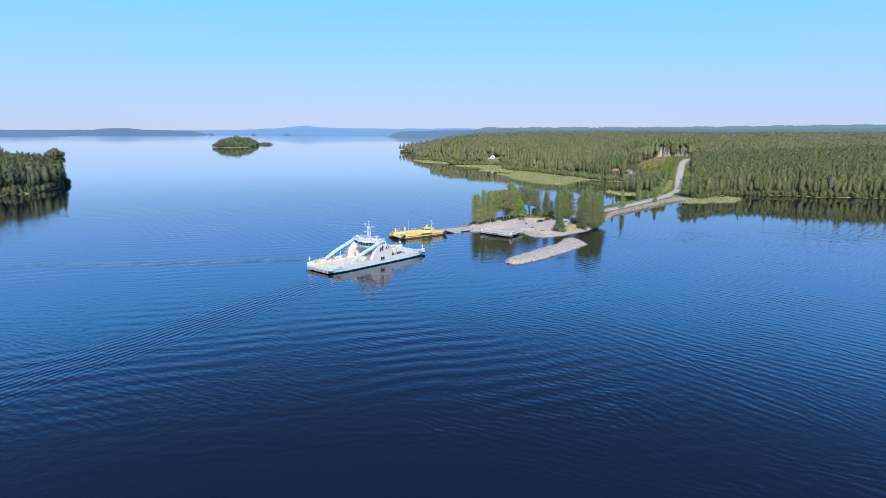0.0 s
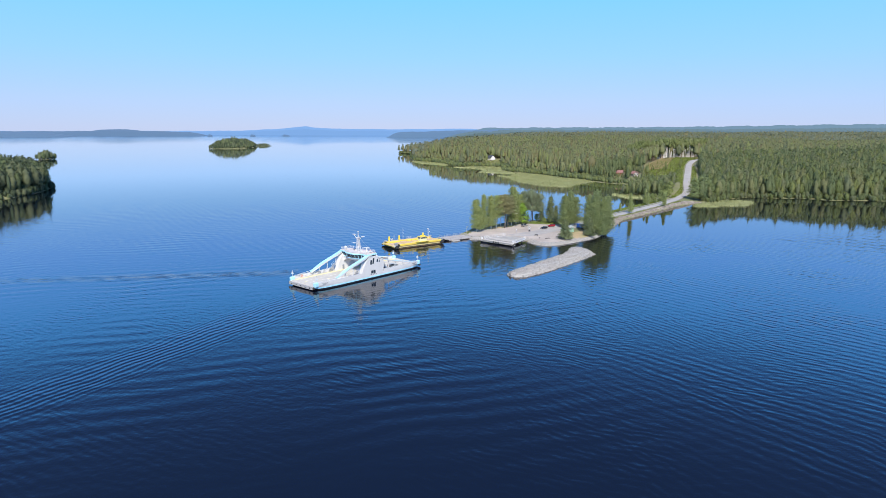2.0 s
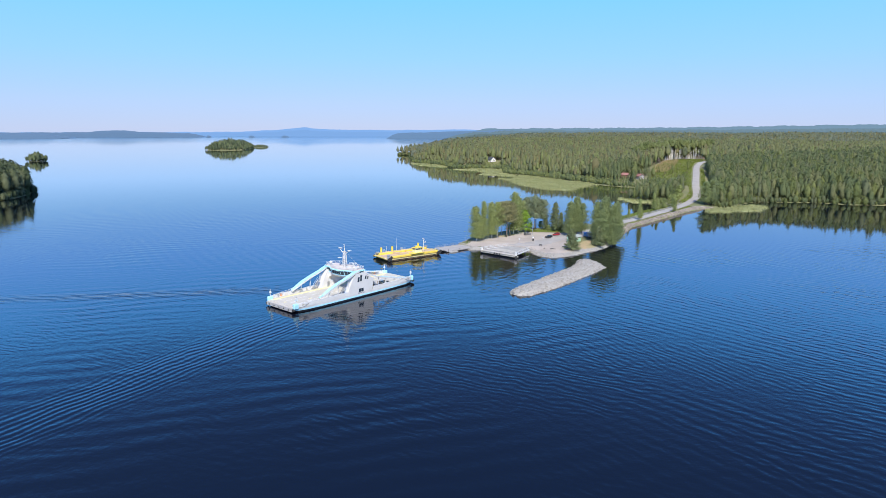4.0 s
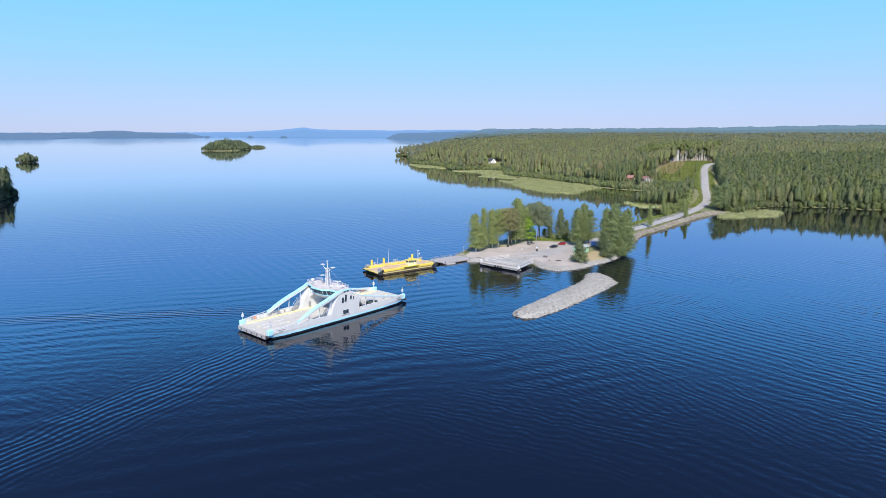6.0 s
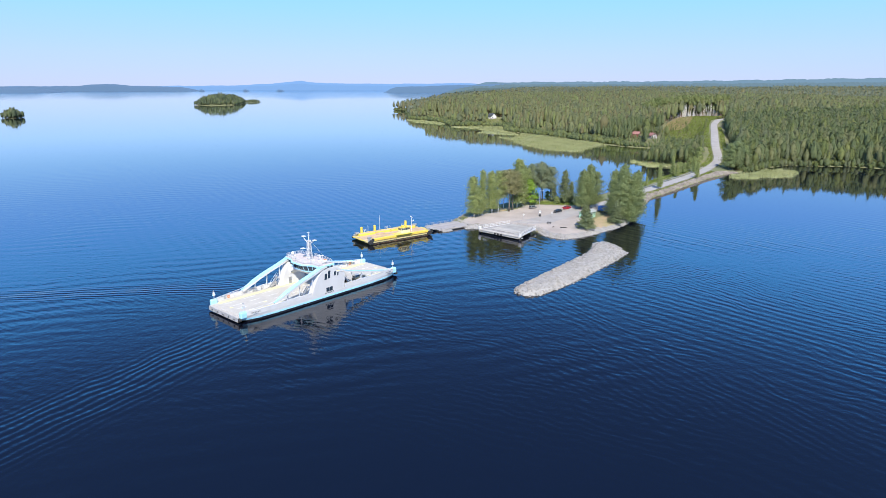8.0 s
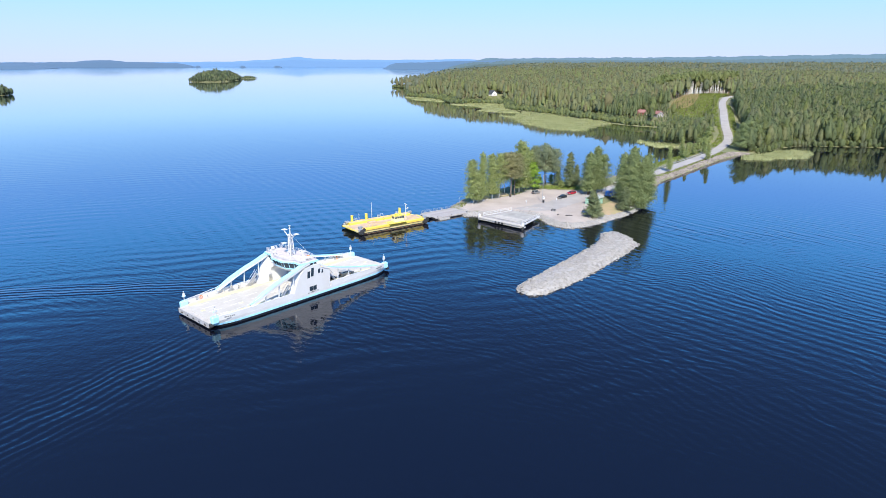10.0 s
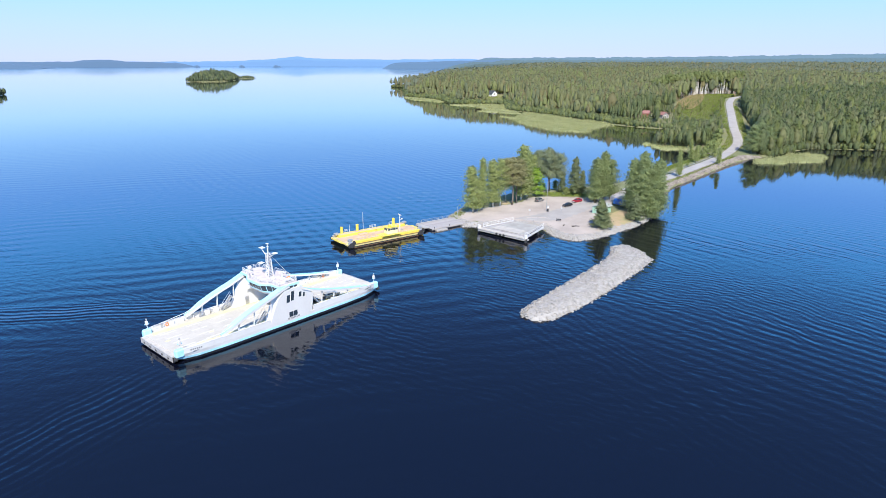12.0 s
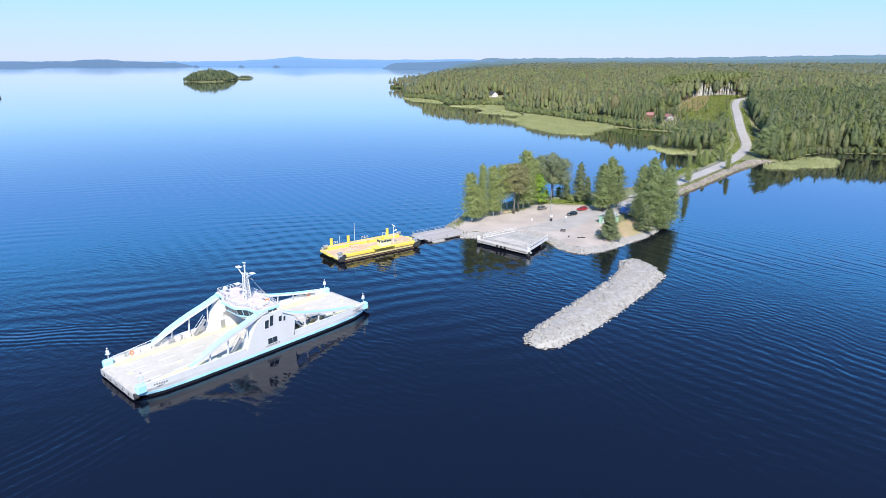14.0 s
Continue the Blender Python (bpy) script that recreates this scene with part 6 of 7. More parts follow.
# ---- cars ----
def build_car(label, paint, m, tall=1.48, long=4.4, wagon=True):
    car = thing("car", label, "car", m)
    h = long / 2
    w = 0.88
    body = [(-h, 0.35), (h, 0.35), (h, 0.72), (h - 0.25, 0.86), (h - 1.15, 0.98), (-h + 0.1, 1.0), (-h, 0.8)]
    b = Shape().side_plate(body, -w, w)
    cab = [(h - 1.2, 0.97), (h - 1.95, tall - 0.04), (-h + 0.9, tall), (-h + (0.25 if wagon else 0.75), tall - 0.12 if wagon else tall - 0.2), (-h + 0.12, 0.99)]
    k = len(cab)
    vs = [(x, -w * (1.0 if z < 1.1 else 0.80), z) for x, z in cab] + [(x, w * (1.0 if z < 1.1 else 0.80), z) for x, z in cab]
    shell = Shape().add(vs, [tuple(range(k)), tuple(reversed(range(k, 2 * k)))] + [(i, k + i, k + (i + 1) % k, (i + 1) % k) for i in range(k)])
    part("body", b, paint, car)
    part("cabin", shell, paint, car)
    for sgn in (-1, 1):
        for x0, x1 in ((h - 1.75, h - 2.35), (h - 2.45, -h + 0.6)):
            z0, z1 = 1.06, tall - 0.12
            q = [(x0 + 0.25, z0), (x1, z0), (x1, z1), (x0 - 0.1, z1)]
            vs = [(x, sgn * (w * (1.0 - 0.20 * (z - 1.0) / (tall - 1.0)) + 0.012), z) for x, z in q]
            vs += [(x, y - sgn * 0.03, z) for x, y, z in vs]
            part("window", Shape().add(vs, [(0, 1, 2, 3), (7, 6, 5, 4), (0, 4, 5, 1), (1, 5, 6, 2), (2, 6, 7, 3), (3, 7, 4, 0)]), GLASS_DARK, car)
    part("windscreen", Shape().add([(h - 1.2, -0.7, 1.04), (h - 1.2, 0.7, 1.04), (h - 1.88, 0.62, tall - 0.08), (h - 1.88, -0.62, tall - 0.08), (h - 1.26, -0.7, 1.0), (h - 1.26, 0.7, 1.0), (h - 1.95, 0.62, tall - 0.12), (h - 1.95, -0.62, tall - 0.12)], [(0, 1, 2, 3), (7, 6, 5, 4), (0, 4, 5, 1), (1, 5, 6, 2), (2, 6, 7, 3), (3, 7, 4, 0)]), GLASS_DARK, car, "dark windscreen")
    part("rear_window", Shape().box(-h + 0.1, -h + 0.2, -0.6, 0.6, 1.08, tall - 0.18), GLASS_DARK, car)
    for x in (-h + 0.8, h - 0.85):
        for sgn in (-1, 1):
            wheel = part("wheel", Shape().tube([(x, sgn * 0.68, 0.32), (x, sgn * 0.9, 0.32)], 0.32, 14), DARK, car, "black tyre")
            part("rim", Shape().tube([(x, sgn * 0.89, 0.32), (x, sgn * 0.915, 0.32)], 0.2, 10), GREY_METAL, wheel)
    for sgn in (-1, 1):
        part("headlight", Shape().box(h - 0.1, h + 0.02, *sorted((sgn * 0.5, sgn * 0.82)), 0.62, 0.76, 0.02), LAMP_GLASS, car)
        part("tail_light", Shape().box(-h - 0.02, -h + 0.08, *sorted((sgn * 0.6, sgn * 0.84)), 0.72, 0.9, 0.02), CAR_RED, car)
    part("bumper", Shape().box(h - 0.05, h + 0.06, -0.8, 0.8, 0.34, 0.52, 0.03).box(-h - 0.06, -h + 0.05, -0.8, 0.8, 0.34, 0.52, 0.03), DARK, car)
    part("number_plate", Shape().box(h + 0.05, h + 0.075, -0.25, 0.25, 0.45, 0.56), LINE_WHITE, car)
    return car


def on_ground(x, y, lift=0.12):
    return float(ground_height(np.array([x]), np.array([y]))[0]) + lift


fd = Matrix.Translation((-32.5, 279.2, 0)) @ pose(0, 0, 0, 0, 0, 48.3)
build_car("sand-coloured estate car parked on the ferry deck", CAR_BEIGE, fd @ pose(14.5, -5.2, 1.93), 1.5, 4.6)
build_car("dark car standing on the ferry under the bridge", CAR_BLACK, fd @ pose(8.2, -5.2, 1.93), 1.5, 4.4)
build_car("black hatchback parked on the gravel yard", CAR_BLACK, pose(62.8, 391.6, on_ground(62.8, 391.6), 0, 0, 215), 1.5, 4.3)
build_car("dark red estate car parked on the gravel yard", CAR_RED, pose(68.6, 400.0, on_ground(68.6, 400), 0, 0, 212), 1.55, 4.5)
build_car("silver off-road car parked under the birches", CAR_SILVER, pose(52.5, 401.5, on_ground(52.5, 401.5), 0, 0, 40), 1.75, 4.3)


# ---- the yellow reserve ferry ----
def build_yellow_ferry():
    f = thing("cable_ferry", "old yellow cable ferry moored at the quay", "ferry", pose(-12.6, 349.2, 0, 0, 0, 36.4))
    hull = Shape()
    rows = [(-15.6, 0.9), (-14.2, 0.1), (-12.5, -0.7), (12.5, -0.7), (14.2, 0.1), (15.6, 0.9)]
    vs = []
    for x, keel in rows:
        vs += [(x, -6.0, keel), (x, -6.25, 1.3), (x, 6.25, 1.3), (x, 6.0, keel)]
    hull.add(vs, [(i * 4 + k, i * 4 + (k + 1) % 4, i * 4 + 4 + (k + 1) % 4, i * 4 + 4 + k) for i in range(5) for k in range(4)] + [(3, 2, 1, 0), tuple(range(20, 24))])
    part("hull", hull, PALE_YELLOW, f, "faded yellow steel hull")
    for z in (1.27, 0.15):
        part("rust_line", Shape().box(-14.0, 14.0, -6.34, -6.1, z - 0.05, z + 0.06).box(-14.0, 14.0, 6.1, 6.34, z - 0.05, z + 0.06), RUST, f, "rusty brown seam")
    part("rubbing_strake", Shape().box(-14.2, 14.2, -6.36, -6.2, 0.35, 0.6).box(-14.2, 14.2, 6.2, 6.36, 0.35, 0.6), DARK, f, "dark rubbing strake")
    part("deck", Shape().box(-15.4, 15.4, -3.6, 3.6, 1.3, 1.42), RUST_DECK, f, "rusty pinkish car deck")
    for sgn in (-1, 1):
        y0, y1 = sorted((sgn * 3.6, sgn * 6.2))
        part("side_box", Shape().box(-13.6, 13.6, y0, y1, 1.28, 2.25, 0.12), YELLOW, f)
        part("side_walk", Shape().box(-13.0, 13.0, sorted((sgn * 3.9, sgn * 5.2))[0], sorted((sgn * 3.9, sgn * 5.2))[1], 2.25, 2.32), RUST_DECK, f)
        for x in (-14.2, 14.0):
            wh = part("cable_sheave", Shape().tube([(x, sgn * 6.15, 1.1), (x, sgn * 6.75, 1.1)], 0.85, 14), DARK, f, "dark cable wheel with tyres")
            part("tyre", Shape().tube([(x + 0.9, sgn * 6.2, 1.9), (x + 0.9, sgn * 6.6, 1.9)], 0.6, 12).tube([(x - 0.8, sgn * 6.2, 0.9), (x - 0.8, sgn * 6.7, 0.9)], 0.6, 12), DARK, wh)
            part("winch", Shape().box(x - 0.7, x + 0.9, *sorted((sgn * 4.6, sgn * 5.6)), 2.1, 2.9, 0.1), GREY_METAL, wh)
            part("guard", Shape().box(x - 1.0, x + 1.0, *sorted((sgn * 5.4, sgn * 6.2)), 1.2, 2.1, 0.15), GREY_METAL, wh)
    for e in (-1, 1):
        part("ramp", Shape().side_plate([(e * 15.2, 1.1), (e * 15.2, 1.42), (e * 16.9, 1.75 if e < 0 else 1.25), (e * 16.9, 1.6 if e < 0 else 1.1)], -3.5, 3.5), YELLOW, f, "raised end ramp" if e < 0 else "lowered end ramp")
    for x in (-11.8, -5.6, 9.6):
        col = part("hydraulic_column", Shape().tube([(x, 5.3, 2.2), (x, 5.3, 4.5)], 0.5, 12), YELLOW, f, "thick yellow column")
        part("cap", Shape().tube([(x, 5.3, 4.5), (x, 5.3, 4.62)], 0.56, 12), YELLOW, col)
    cab = part("wheelhouse", Shape().box(0.2, 4.4, -5.9, -3.5, 2.25, 4.7, 0.12), CREAM, f, "cream wheelhouse with dark windows")
    part("roof", Shape().box(-0.1, 4.7, -6.1, -3.3, 4.7, 4.88, 0.05), YELLOW, cab)
    part("roof_gear", Shape().box(1.2, 2.2, -5.2, -4.2, 4.88, 5.5, 0.1).box(3.0, 3.6, -5.4, -4.6, 4.88, 5.3, 0.1), YELLOW, cab)
    part("platform", Shape().box(-2.6, 4.9, -7.1, -3.2, 2.3, 2.5, 0.05), YELLOW, f, "overhanging yellow platform")
    for i in range(4):
        part("window", Shape().box(0.45 + i * 1.0, 1.3 + i * 1.0, -5.93, -5.88, 3.75, 4.4), GLASS_DARK, cab)
        part("window", Shape().box(0.45 + i * 1.0, 1.3 + i * 1.0, -3.52, -3.47, 3.75, 4.4), GLASS_DARK, cab)
    for y in (-5.6, -4.6):
        part("window", Shape().box(0.17, 0.22, y, y + 0.85, 3.75, 4.4), GLASS_DARK, cab)
        part("window", Shape().box(4.38, 4.43, y, y + 0.85, 3.75, 4.4), GLASS_DARK, cab)
    for x, y in ((-2.5, -7.0), (4.8, -7.0)):
        part("bracket", Shape().bar((x, -6.3, 1.0), (x, y, 2.3), 0.15, 0.15), YELLOW, f)
    m = part("mast", Shape().tube([(6.2, -1.0 - 3.4, 2.3), (6.2, -4.4, 8.2)], [0.2, 0.12], 8).bar((6.2, -4.4, 6.6), (7.0, -4.4, 6.6), 0.12, 0.12), WHITE, f, "white signal mast")
    part("lamp", Shape().ball((7.1, -4.4, 6.8), 0.3, 8, 6), WHITE, m)
    part("radar", Shape().bar((6.2, -5.3, 8.3), (6.2, -3.5, 8.5), 0.25, 0.2), WHITE, m)
    part("pole", Shape().tube([(-3.0, 5.6, 2.2), (-3.0, 5.6, 8.6)], [0.09, 0.05], 6), WHITE, f, "slim white pole")
    part("pole", Shape().tube([(-8.6, 5.6, 2.2), (-8.6, 5.6, 5.0)], [0.08, 0.06], 6), WHITE, f)
    for x0, x1 in ((-10.8, -9.2), (-0.2, 2.4), (8.2, 10.6)):
        railing("rail", f, [(x0, 6.1, 2.25), (x1, 6.1, 2.25)], 1.0, 2, 2, WHITE, 0.05)
    railing("rail", f, [(-12.8, -6.1, 2.25), (-3.2, -6.1, 2.25)], 0.9, 6, 1, YELLOW, 0.04)
    railing("rail", f, [(5.2, -6.1, 2.25), (12.8, -6.1, 2.25)], 0.9, 5, 1, YELLOW, 0.04)
    for x in (-7.5, 1.0, 8.5):
        part("life_ring", Shape().tube([(x + 0.4 * math.cos(a), 6.0 if x != 1.0 else 3.55, 1.9 + 0.4 * math.sin(a)) for a in np.linspace(0, 2 * math.pi, 13)], 0.1, 6, caps=False), ORANGE, f, "orange life ring")
    part("deck_patch", Shape().box(-6.5, -3.0, 1.8, 3.4, 1.42, 1.9, 0.1), RUST_DECK, f, "brown gear box on the deck")


build_yellow_ferry()


def build_quay():
    """The jetty from the yellow ferry to the shore, with planks."""
    q = thing("jetty", "low timber jetty with dark edges leading ashore", "jetty", pose(9.4, 366.6, 0, 0, 0, 36.4))
    part("float", Shape().box(-7.6, 9.0, -5.2, 5.0, -0.6, 0.62, 0.1), DARK, q, "dark tarred side")
    part("beam", Shape().box(-7.7, 9.1, -5.35, -5.0, 0.35, 0.85, 0.04).box(-7.7, 9.1, 4.8, 5.15, 0.35, 0.85, 0.04), WEATHERED, q)
    planks = [Shape().box(0, 0.66, -5.0, 4.8, 0.62, 0.78, 0.02).mesh("plank", WEATHERED)]
    for i in range(24):
        p = new("plank", planks[0])
        p.parent = q
        p.matrix_basis = pose(-7.6 + i * 0.69, 0, random.Random(i).uniform(-0.015, 0.015))
    railing("rail", q, [(-7.4, 4.95, 0.8), (8.8, 4.95, 0.8)], 1.0, 8, 2, GREY_METAL, 0.05)
    part("landing_flap", Shape().side_plate([(-9.8, 0.9), (-9.8, 1.05), (-7.2, 0.95), (-7.2, 0.7)], -3.2, 3.0), CONCRETE, q, "pale landing flap")
    part("float", Shape().box(-6.6, -1.6, -7.0, -5.6, -0.3, 0.5, 0.1), CONCRETE, q, "small pale pontoon alongside")
    for x in (-6.5, 0.5, 8.0):
        part("post", Shape().tube([(x, -5.1, 0.6), (x, -5.1, 1.4)], 0.12, 8), DARK, q)


build_quay()


def build_ferry_berth():
    """The white landing bridge where the ferry comes in."""
    b = thing("ferry_berth", "white steel ferry berth with sloping deck and railings", "landing bridge", pose(31.2, 349.8, 0, 0, 0, 47.5))
    # x runs inland, y to the left
    part("front_beam", Shape().box(-0.5, 0.9, -10.6, 10.6, 0.85, 1.75, 0.12), PALE_STEEL, b, "pale weathered front beam")
    part("lower_beam", Shape().box(0.3, 2.4, -10.4, 10.4, 0.3, 0.75, 0.08), CONCRETE, b)
    part("gangway", Shape().box(0.9, 2.4, -10.3, 10.3, 1.5, 1.66), WEATHERED, b, "grey gangway behind the beam")
    part("fender_strip", Shape().box(-0.78, -0.58, -10.2, 10.2, 0.75, 1.0).box(-0.78, -0.58, -10.2, 10.2, 1.35, 1.6), PALE_STEEL, b)
    for i in range(3):
        y = -1.6 + i * 1.6
        part("tyre", Shape().tube([(-0.95, y, 1.1), (-0.7, y, 1.1)], 0.45, 12), DARK, b, "black tyre fender")
    for y in (-10.4, 10.4):
        p = part("pile", Shape().tube([(0.2, y, -2.5), (0.2, y, 2.6)], 0.55, 12), DARK, b, "dark mooring pile with white cap")
        part("cap", Shape().tube([(0.2, y, 1.4), (0.2, y, 2.7)], 0.62, 12), WHITE, p)
    deck = Shape().add([(2.4, -8.2, 1.8), (2.4, 8.6, 1.8), (16.8, 6.6, 1.66), (16.8, -6.2, 1.66), (2.4, -8.2, 1.45), (2.4, 8.6, 1.45), (16.8, 6.6, 1.3), (16.8, -6.2, 1.3)], [(0, 1, 2, 3), (7, 6, 5, 4), (0, 4, 5, 1), (1, 5, 6, 2), (2, 6, 7, 3), (3, 7, 4, 0)])
    part("deck", deck, DECK_GREY, b, "grey concrete deck")
    part("ramp_tongue", Shape().side_plate([(2.3, 1.84), (2.3, 1.95), (7.2, 1.9), (7.2, 1.8)], -5.6, 6.0), PALE_STEEL, b, "pale folding ramp")
    for sgn, ya, yb in ((-1, -9.6, -6.6), (1, 10.0, 7.0)):
        beam = part("side_beam", Shape().bar((2.2, ya, 1.5), (16.8, yb, 1.5), 0.45, 0.6), WHITE, b, "white side girder")
        railing("guard_rail", beam, [(2.2, ya, 1.9), (7.9, ya + (yb - ya) / 3, 1.9), (12.6, ya + (yb - ya) * 2 / 3, 1.9), (16.8, yb, 1.9)], 1.15, 3, 2, WHITE, 0.055)
        part("walkway", Shape().bar((2.2, ya - sgn * 1.3, 1.75), (16.8, yb - sgn * 1.0, 1.7), 1.1, 0.1), WEATHERED, beam, "narrow walkway")
    railing("guard_rail", b, [(2.5, -10.2, 1.85), (2.5, -8.4, 1.85)], 1.1, 2, 2, WHITE, 0.055)
    railing("guard_rail", b, [(2.5, 8.8, 1.85), (2.5, 10.2, 1.85)], 1.1, 2, 2, WHITE, 0.055)
    for x in (6, 12):
        for y in (-7.5, 7.5):
            part("support", Shape().tube([(x, y, -2.5), (x, y, 1.4)], 0.35, 10), DARK, b)


build_ferry_berth()


# ---- small things of the yard ----
def build_hut(m):
    h = thing("hut", "small mint green hut with grey roof beside a spruce", "hut", m)
    walls = part("wall", Shape().box(-3.4, 3.4, -2.3, 2.3, 0, 2.7), MINT, h)
    for i in range(17):
        part("board", Shape().box(-3.4 + i * 0.4, -3.36 + i * 0.4, -2.335, -2.3, 0.05, 2.68), MINT, walls)
    part("roof", Shape().cross_plate([(-2.8, 2.62), (0, 3.45), (2.8, 2.62), (2.8, 2.78), (0, 3.62), (-2.8, 2.78)], -3.8, 3.8), ROOF_GREY, h)
    d = part("door", Shape().box(-3.46, -3.38, -0.5, 0.5, 0.05, 2.1), WALL_WHITE, h)
    part("handle", Shape().ball((-3.5, 0.35, 1.05), 0.06, 6, 5), GREY_METAL, d)
    w = part("window", Shape().box(-0.6, 0.6, -2.37, -2.3, 1.1, 2.0), WALL_WHITE, h)
    part("pane", Shape().box(-0.5, 0.5, -2.39, -2.36, 1.2, 1.9), GLASS_DARK, w)


build_hut(pose(74.6, 381.0, on_ground(74.6, 381, 0.05), 0, 0, 47))


def build_trailer(m):
    t = thing("trailer", "blue tarpaulin-covered trailer parked under the alders", "trailer", m)
    part("cover", Shape().cross_plate([(-1.2, 0.9), (1.2, 0.9), (1.2, 2.7), (0.7, 3.0), (-0.7, 3.0), (-1.2, 2.7)], -3.4, 3.4), BLUE, t, "blue tarpaulin cover")
    part("chassis", Shape().box(-3.5, 3.5, -1.1, 1.1, 0.65, 0.9), DARK, t)
    part("drawbar", Shape().bar((3.4, 0, 0.7), (4.8, 0, 0.6), 0.15, 0.12), DARK, t)
    for x in (-1.6, -0.6):
        for y in (-1.15, 1.15):
            part("wheel", Shape().tube([(x, y - 0.12, 0.4), (x, y + 0.12, 0.4)], 0.4, 12), DARK, t)
    for x in (-3.0, -1, 1, 3.0):
        part("strap", Shape().box(x - 0.04, x + 0.04, -1.225, -1.195, 0.9, 2.7), LINE_WHITE, t)


build_trailer(pose(85.6, 391.5, on_ground(85.6, 391.5, 0.05), 0, 0, 128))


def build_street_lamp(m, height, arm, label):
    lamp = thing("street_lamp", label, "street lamp", m)
    part("pole", Shape().tube([(0, 0, -0.3), (0, 0, height)], [0.13, 0.07], 8), GREY_METAL, lamp)
    part("foot", Shape().tube([(0, 0, 0), (0, 0, 0.5)], 0.2, 8), CONCRETE, lamp)
    a = part("arm", Shape().tube([(0, 0, height - 0.05), (arm * 0.5, 0, height + 0.25), (arm, 0, height + 0.2)], 0.06, 6), GREY_METAL, lamp)
    part("lamp_head", Shape().box(arm - 0.1, arm + 0.55, -0.13, 0.13, height + 0.1, height + 0.24, 0.04), GREY_METAL, a)


build_street_lamp(pose(52.6, 383.2, on_ground(52.6, 383.2, 0), 0, 0, -15), 12.0, 1.3, "tall grey street lamp on the gravel yard")
build_street_lamp(pose(16.2, 376.5, on_ground(16.2, 376.5, 0), 0, 0, 60), 3.9, 0.5, "short lamp post at the tip of the landing")


def build_signpost(m):
    s = thing("signpost", "white information sign on two thin posts", "sign", m)
    part("post", Shape().tube([(0, -0.5, 0), (0, -0.5, 3.0)], 0.05, 6), GREY_METAL, s)
    part("post", Shape().tube([(0, 0.5, 0), (0, 0.5, 3.0)], 0.05, 6), GREY_METAL, s)
    board = part("panel", Shape().box(-0.05, 0.05, -0.45, 0.45, 1.7, 2.7, 0.02), WALL_WHITE, s)
    part("caption_bars", Shape().box(-0.07, -0.05, -0.35, 0.35, 2.4, 2.55).box(-0.07, -0.05, -0.35, 0.2, 2.2, 2.27).box(-0.07, -0.05, -0.35, 0.3, 2.0, 2.07), DARK, board)
    part("base", Shape().box(-0.25, 0.25, -0.35, 0.35, 0, 1.0, 0.05), DARK, s, "dark cabinet below the panel")


build_signpost(pose(53.0, 382.5, on_ground(53, 382.5), 0, 0, 60))


def build_traffic_post(m, label):
    s = thing("traffic_sign", label, "sign", m)
    part("post", Shape().tube([(0, 0, -0.2), (0, 0, 2.6)], 0.045, 6), GREY_METAL, s)
    part("plate", Shape().box(-0.02, 0.02, -0.32, 0.32, 1.9, 2.6, 0.01), WALL_WHITE, s)


build_traffic_post(pose(44.6, 375.8, on_ground(44.6, 375.8), 0, 0, 50), "small white sign by the berth")
build_traffic_post(pose(58.0, 379.5, on_ground(58, 379.5), 0, 0, 40), "small white sign on the yard")


def build_barrier(m):
    s = thing("barrier", "low weathered barrier beam beside the berth", "barrier", m, group="barrier blocks")
    part("block", Shape().cross_plate([(-0.2, 0), (0.2, 0), (0.12, 0.2), (0.09, 0.45), (-0.09, 0.45), (-0.12, 0.2)], -1.0, 1.0), WEATHERED, s)
    return s


bar0 = build_barrier(pose(43.6, 372.0, on_ground(43.6, 372.0), 0, 0, -4))
for x, y, a in ((45.9, 371.9, -2), (48.2, 371.8, 1), (50.4, 371.6, -5)):
    copy_thing(bar0, pose(x, y, on_ground(x, y), 0, 0, a))


def build_bench(m):
    s = thing("bench", "dark wooden bench near the shore", "bench", m)
    part("seat", Shape().box(-0.9, 0.9, -0.25, 0.25, 0.42, 0.48).box(-0.9, 0.9, 0.22, 0.28, 0.55, 0.85), DARK, s)
    for x in (-0.7, 0.7):
        part("leg", Shape().box(x - 0.06, x + 0.06, -0.22, 0.22, 0, 0.42), DARK, s)


build_bench(pose(54.6, 367.0, on_ground(54.6, 367), 0, 0, -20))


def build_driftwood(m, long):
    s = thing("log", "grey log lying on the gravel shore", "log", m)
    part("trunk", Shape().tube([(-long / 2, 0, 0.15), (0, 0.15, 0.2), (long / 2, 0, 0.12)], [0.2, 0.17, 0.1], 8), DARK, s)


build_driftwood(pose(59.5, 358.8, on_ground(59.5, 358.8), 0, 0, 5), 2.8)
build_driftwood(pose(55.5, 360.4, on_ground(55.5, 360.4), 0, 0, 60), 1.4)


# ---- road furniture ----
def build_guard_rail():
    g = thing("guard_rail", "grey steel guard rail along the causeway", "guard rail")
    line = [p for p in ROAD_LINE if 440 < p.y < 545]
    s = Shape()
    pts = []
    for i, p in enumerate(line):
        d = (line[min(i + 1, len(line) - 1)] - line[max(i - 1, 0)]).normalized()
        pts.append(p + Vector((-d.y, d.x, 0)) * 3.7 + Vector((0, 0, 0.6)))
    for a, b in zip(pts, pts[1:]):
        s.bar(a, b, 0.08, 0.32)
    part("beam", s, GREY_METAL, g)
    for p in pts[::2]:
        part("post", Shape().box(p.x - 0.06, p.x + 0.06, p.y - 0.06, p.y + 0.06, p.z - 1.2, p.z + 0.15), GREY_METAL, g)


build_guard_rail()


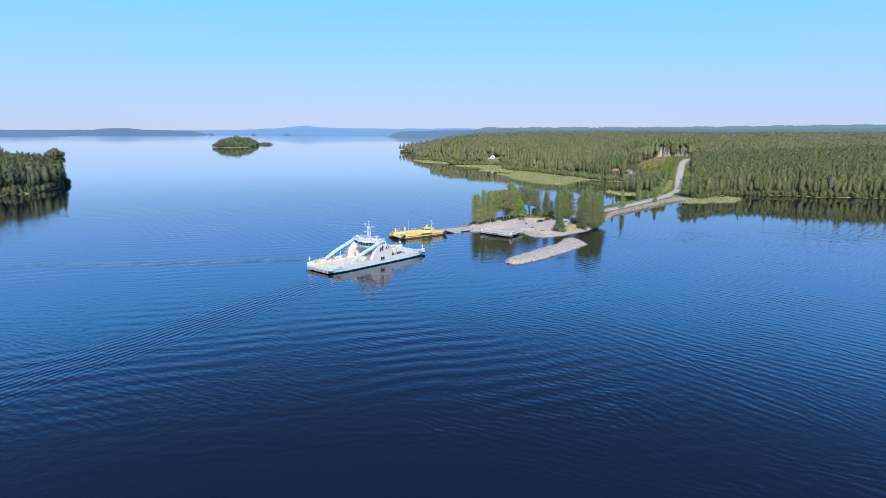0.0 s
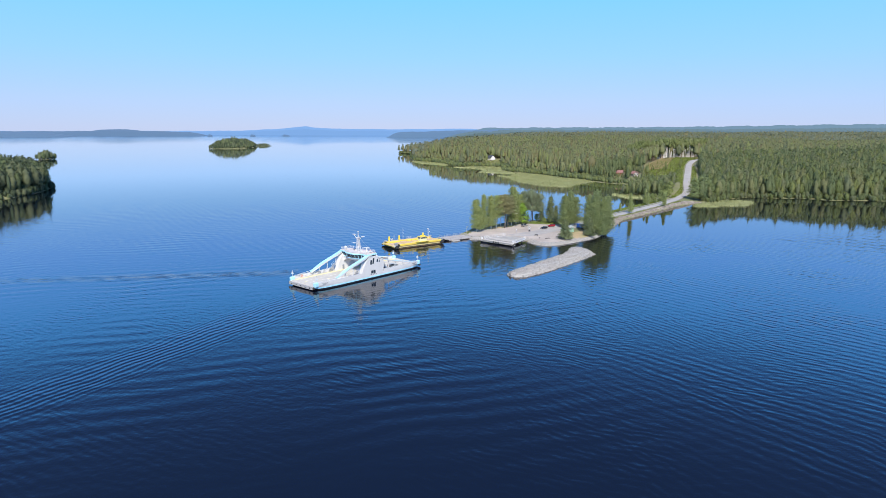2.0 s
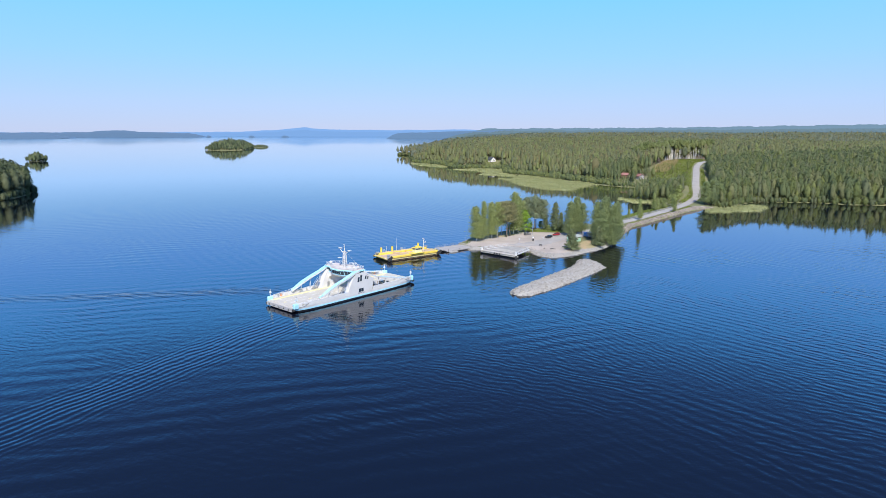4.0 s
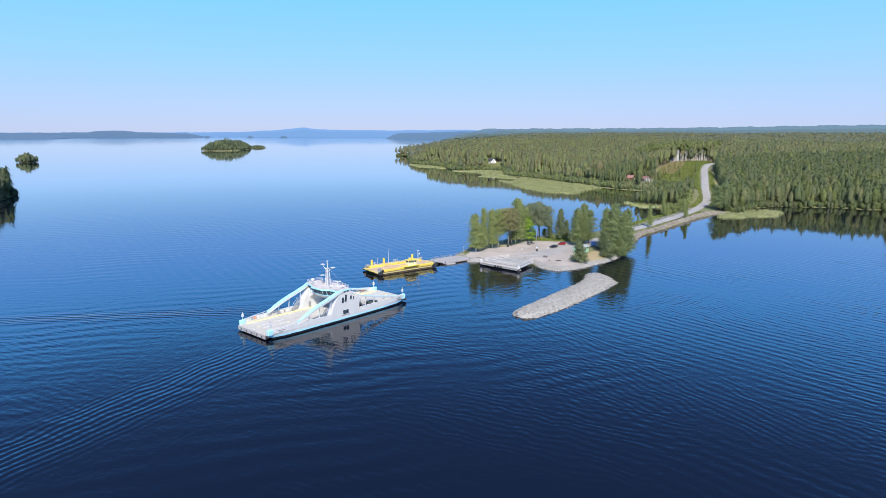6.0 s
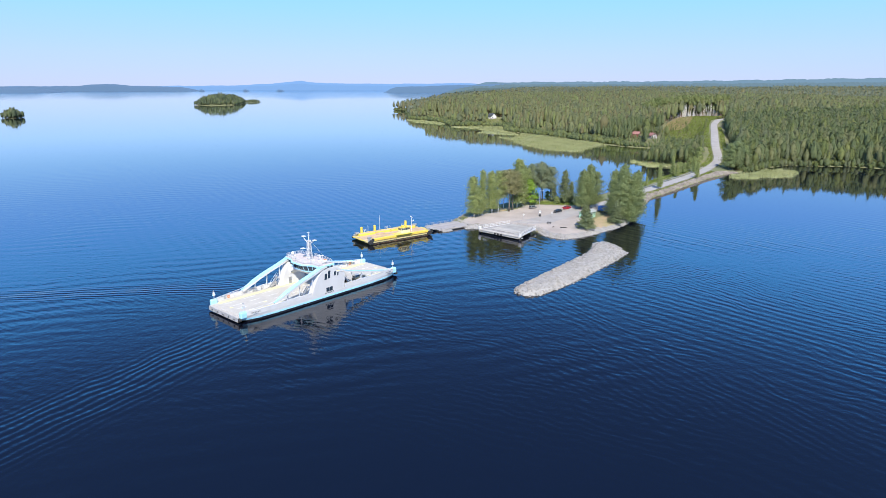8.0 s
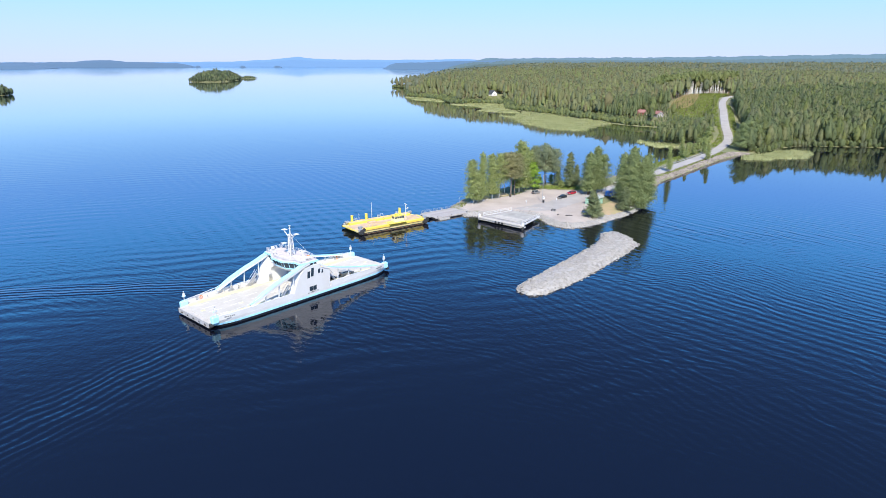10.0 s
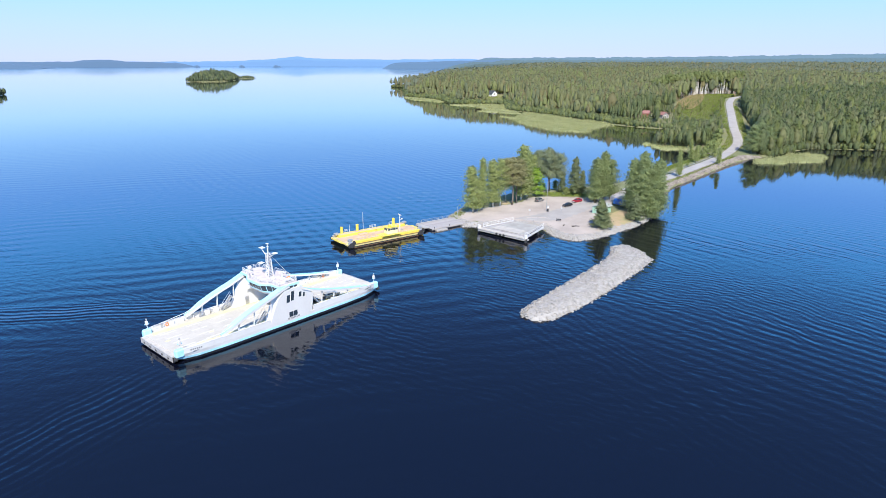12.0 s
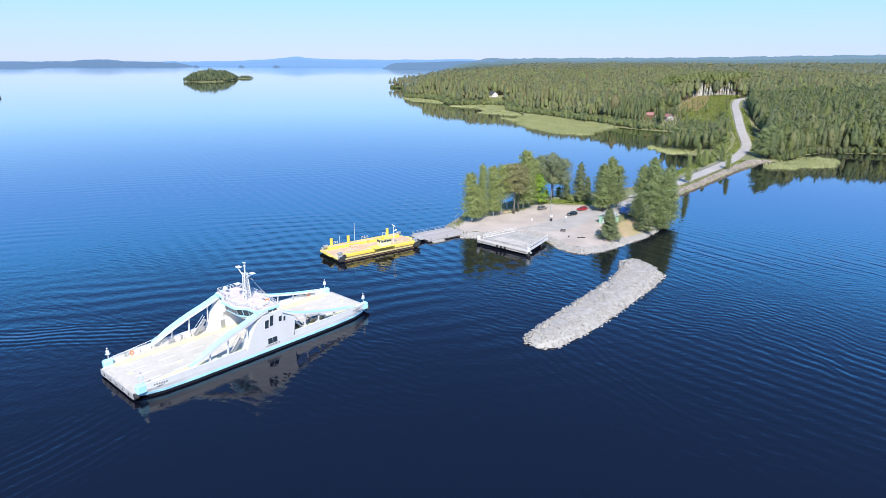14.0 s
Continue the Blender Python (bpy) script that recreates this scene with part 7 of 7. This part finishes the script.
# ---- houses on the shore ----
def build_house(name, label, m, wide, deep, wall_h, roof_h, wall_mat, roof_mat, chimney=True):
    """Gable end towards -y."""
    h = thing(name, label, "house", m)
    a = wide / 2
    walls = part("wall", Shape().side_plate([(-a, -1.0), (a, -1.0), (a, wall_h), (0, wall_h + roof_h), (-a, wall_h)], 0, deep), wall_mat, h)
    t = 0.25
    o = 0.6
    k = roof_h / a
    roof = part("roof", Shape().side_plate([(-a - o, wall_h - o * k + 0.03), (0, wall_h + roof_h + 0.03), (a + o, wall_h - o * k + 0.03), (a + o, wall_h - o * k + t), (0, wall_h + roof_h + t), (-a - o, wall_h - o * k + t)], -0.7, deep + 0.7), roof_mat, h)
    if chimney:
        part("chimney", Shape().box(0.6, 1.3, deep * 0.5, deep * 0.5 + 0.8, wall_h + roof_h * 0.6, wall_h + roof_h + 0.9), ROOF_RED, roof)
    for x in (-a * 0.55, 0, a * 0.55):
        w = part("window", Shape().box(x - 0.65, x + 0.65, -0.06, 0.0, 0.7, 2.1), WALL_WHITE, h)
        part("pane", Shape().box(x - 0.52, x + 0.52, -0.08, -0.05, 0.83, 1.97), GLASS_DARK, w)
    w = part("window", Shape().box(-0.6, 0.6, -0.06, 0.0, wall_h + 0.1, wall_h + 1.3), WALL_WHITE, h)
    part("pane", Shape().box(-0.47, 0.47, -0.08, -0.05, wall_h + 0.23, wall_h + 1.17), GLASS_DARK, w)
    part("terrace", Shape().box(-a - 1, a + 1, -2.6, -0.05, -1.0, 0.1), WEATHERED, h)
    return h


def house_at(x, y, turn):
    return pose(x, y, on_ground(x, y, 0.4), 0, 0, turn)


build_house("house", "white lakeside house with dark roof in a forest clearing", house_at(87, 1062, 32), 9.5, 10, 3.0, 4.2, WALL_WHITE, ROOF_DARK)

for (cx, cy), turn in zip(CABINS, (80, 20)):
    build_house("cabin", "small cabin with red tin roof among the shore trees", house_at(cx, cy, turn), 7.5, 8, 2.7, 2.2, WEATHERED if turn < 50 else WALL_RED, ROOF_RED)
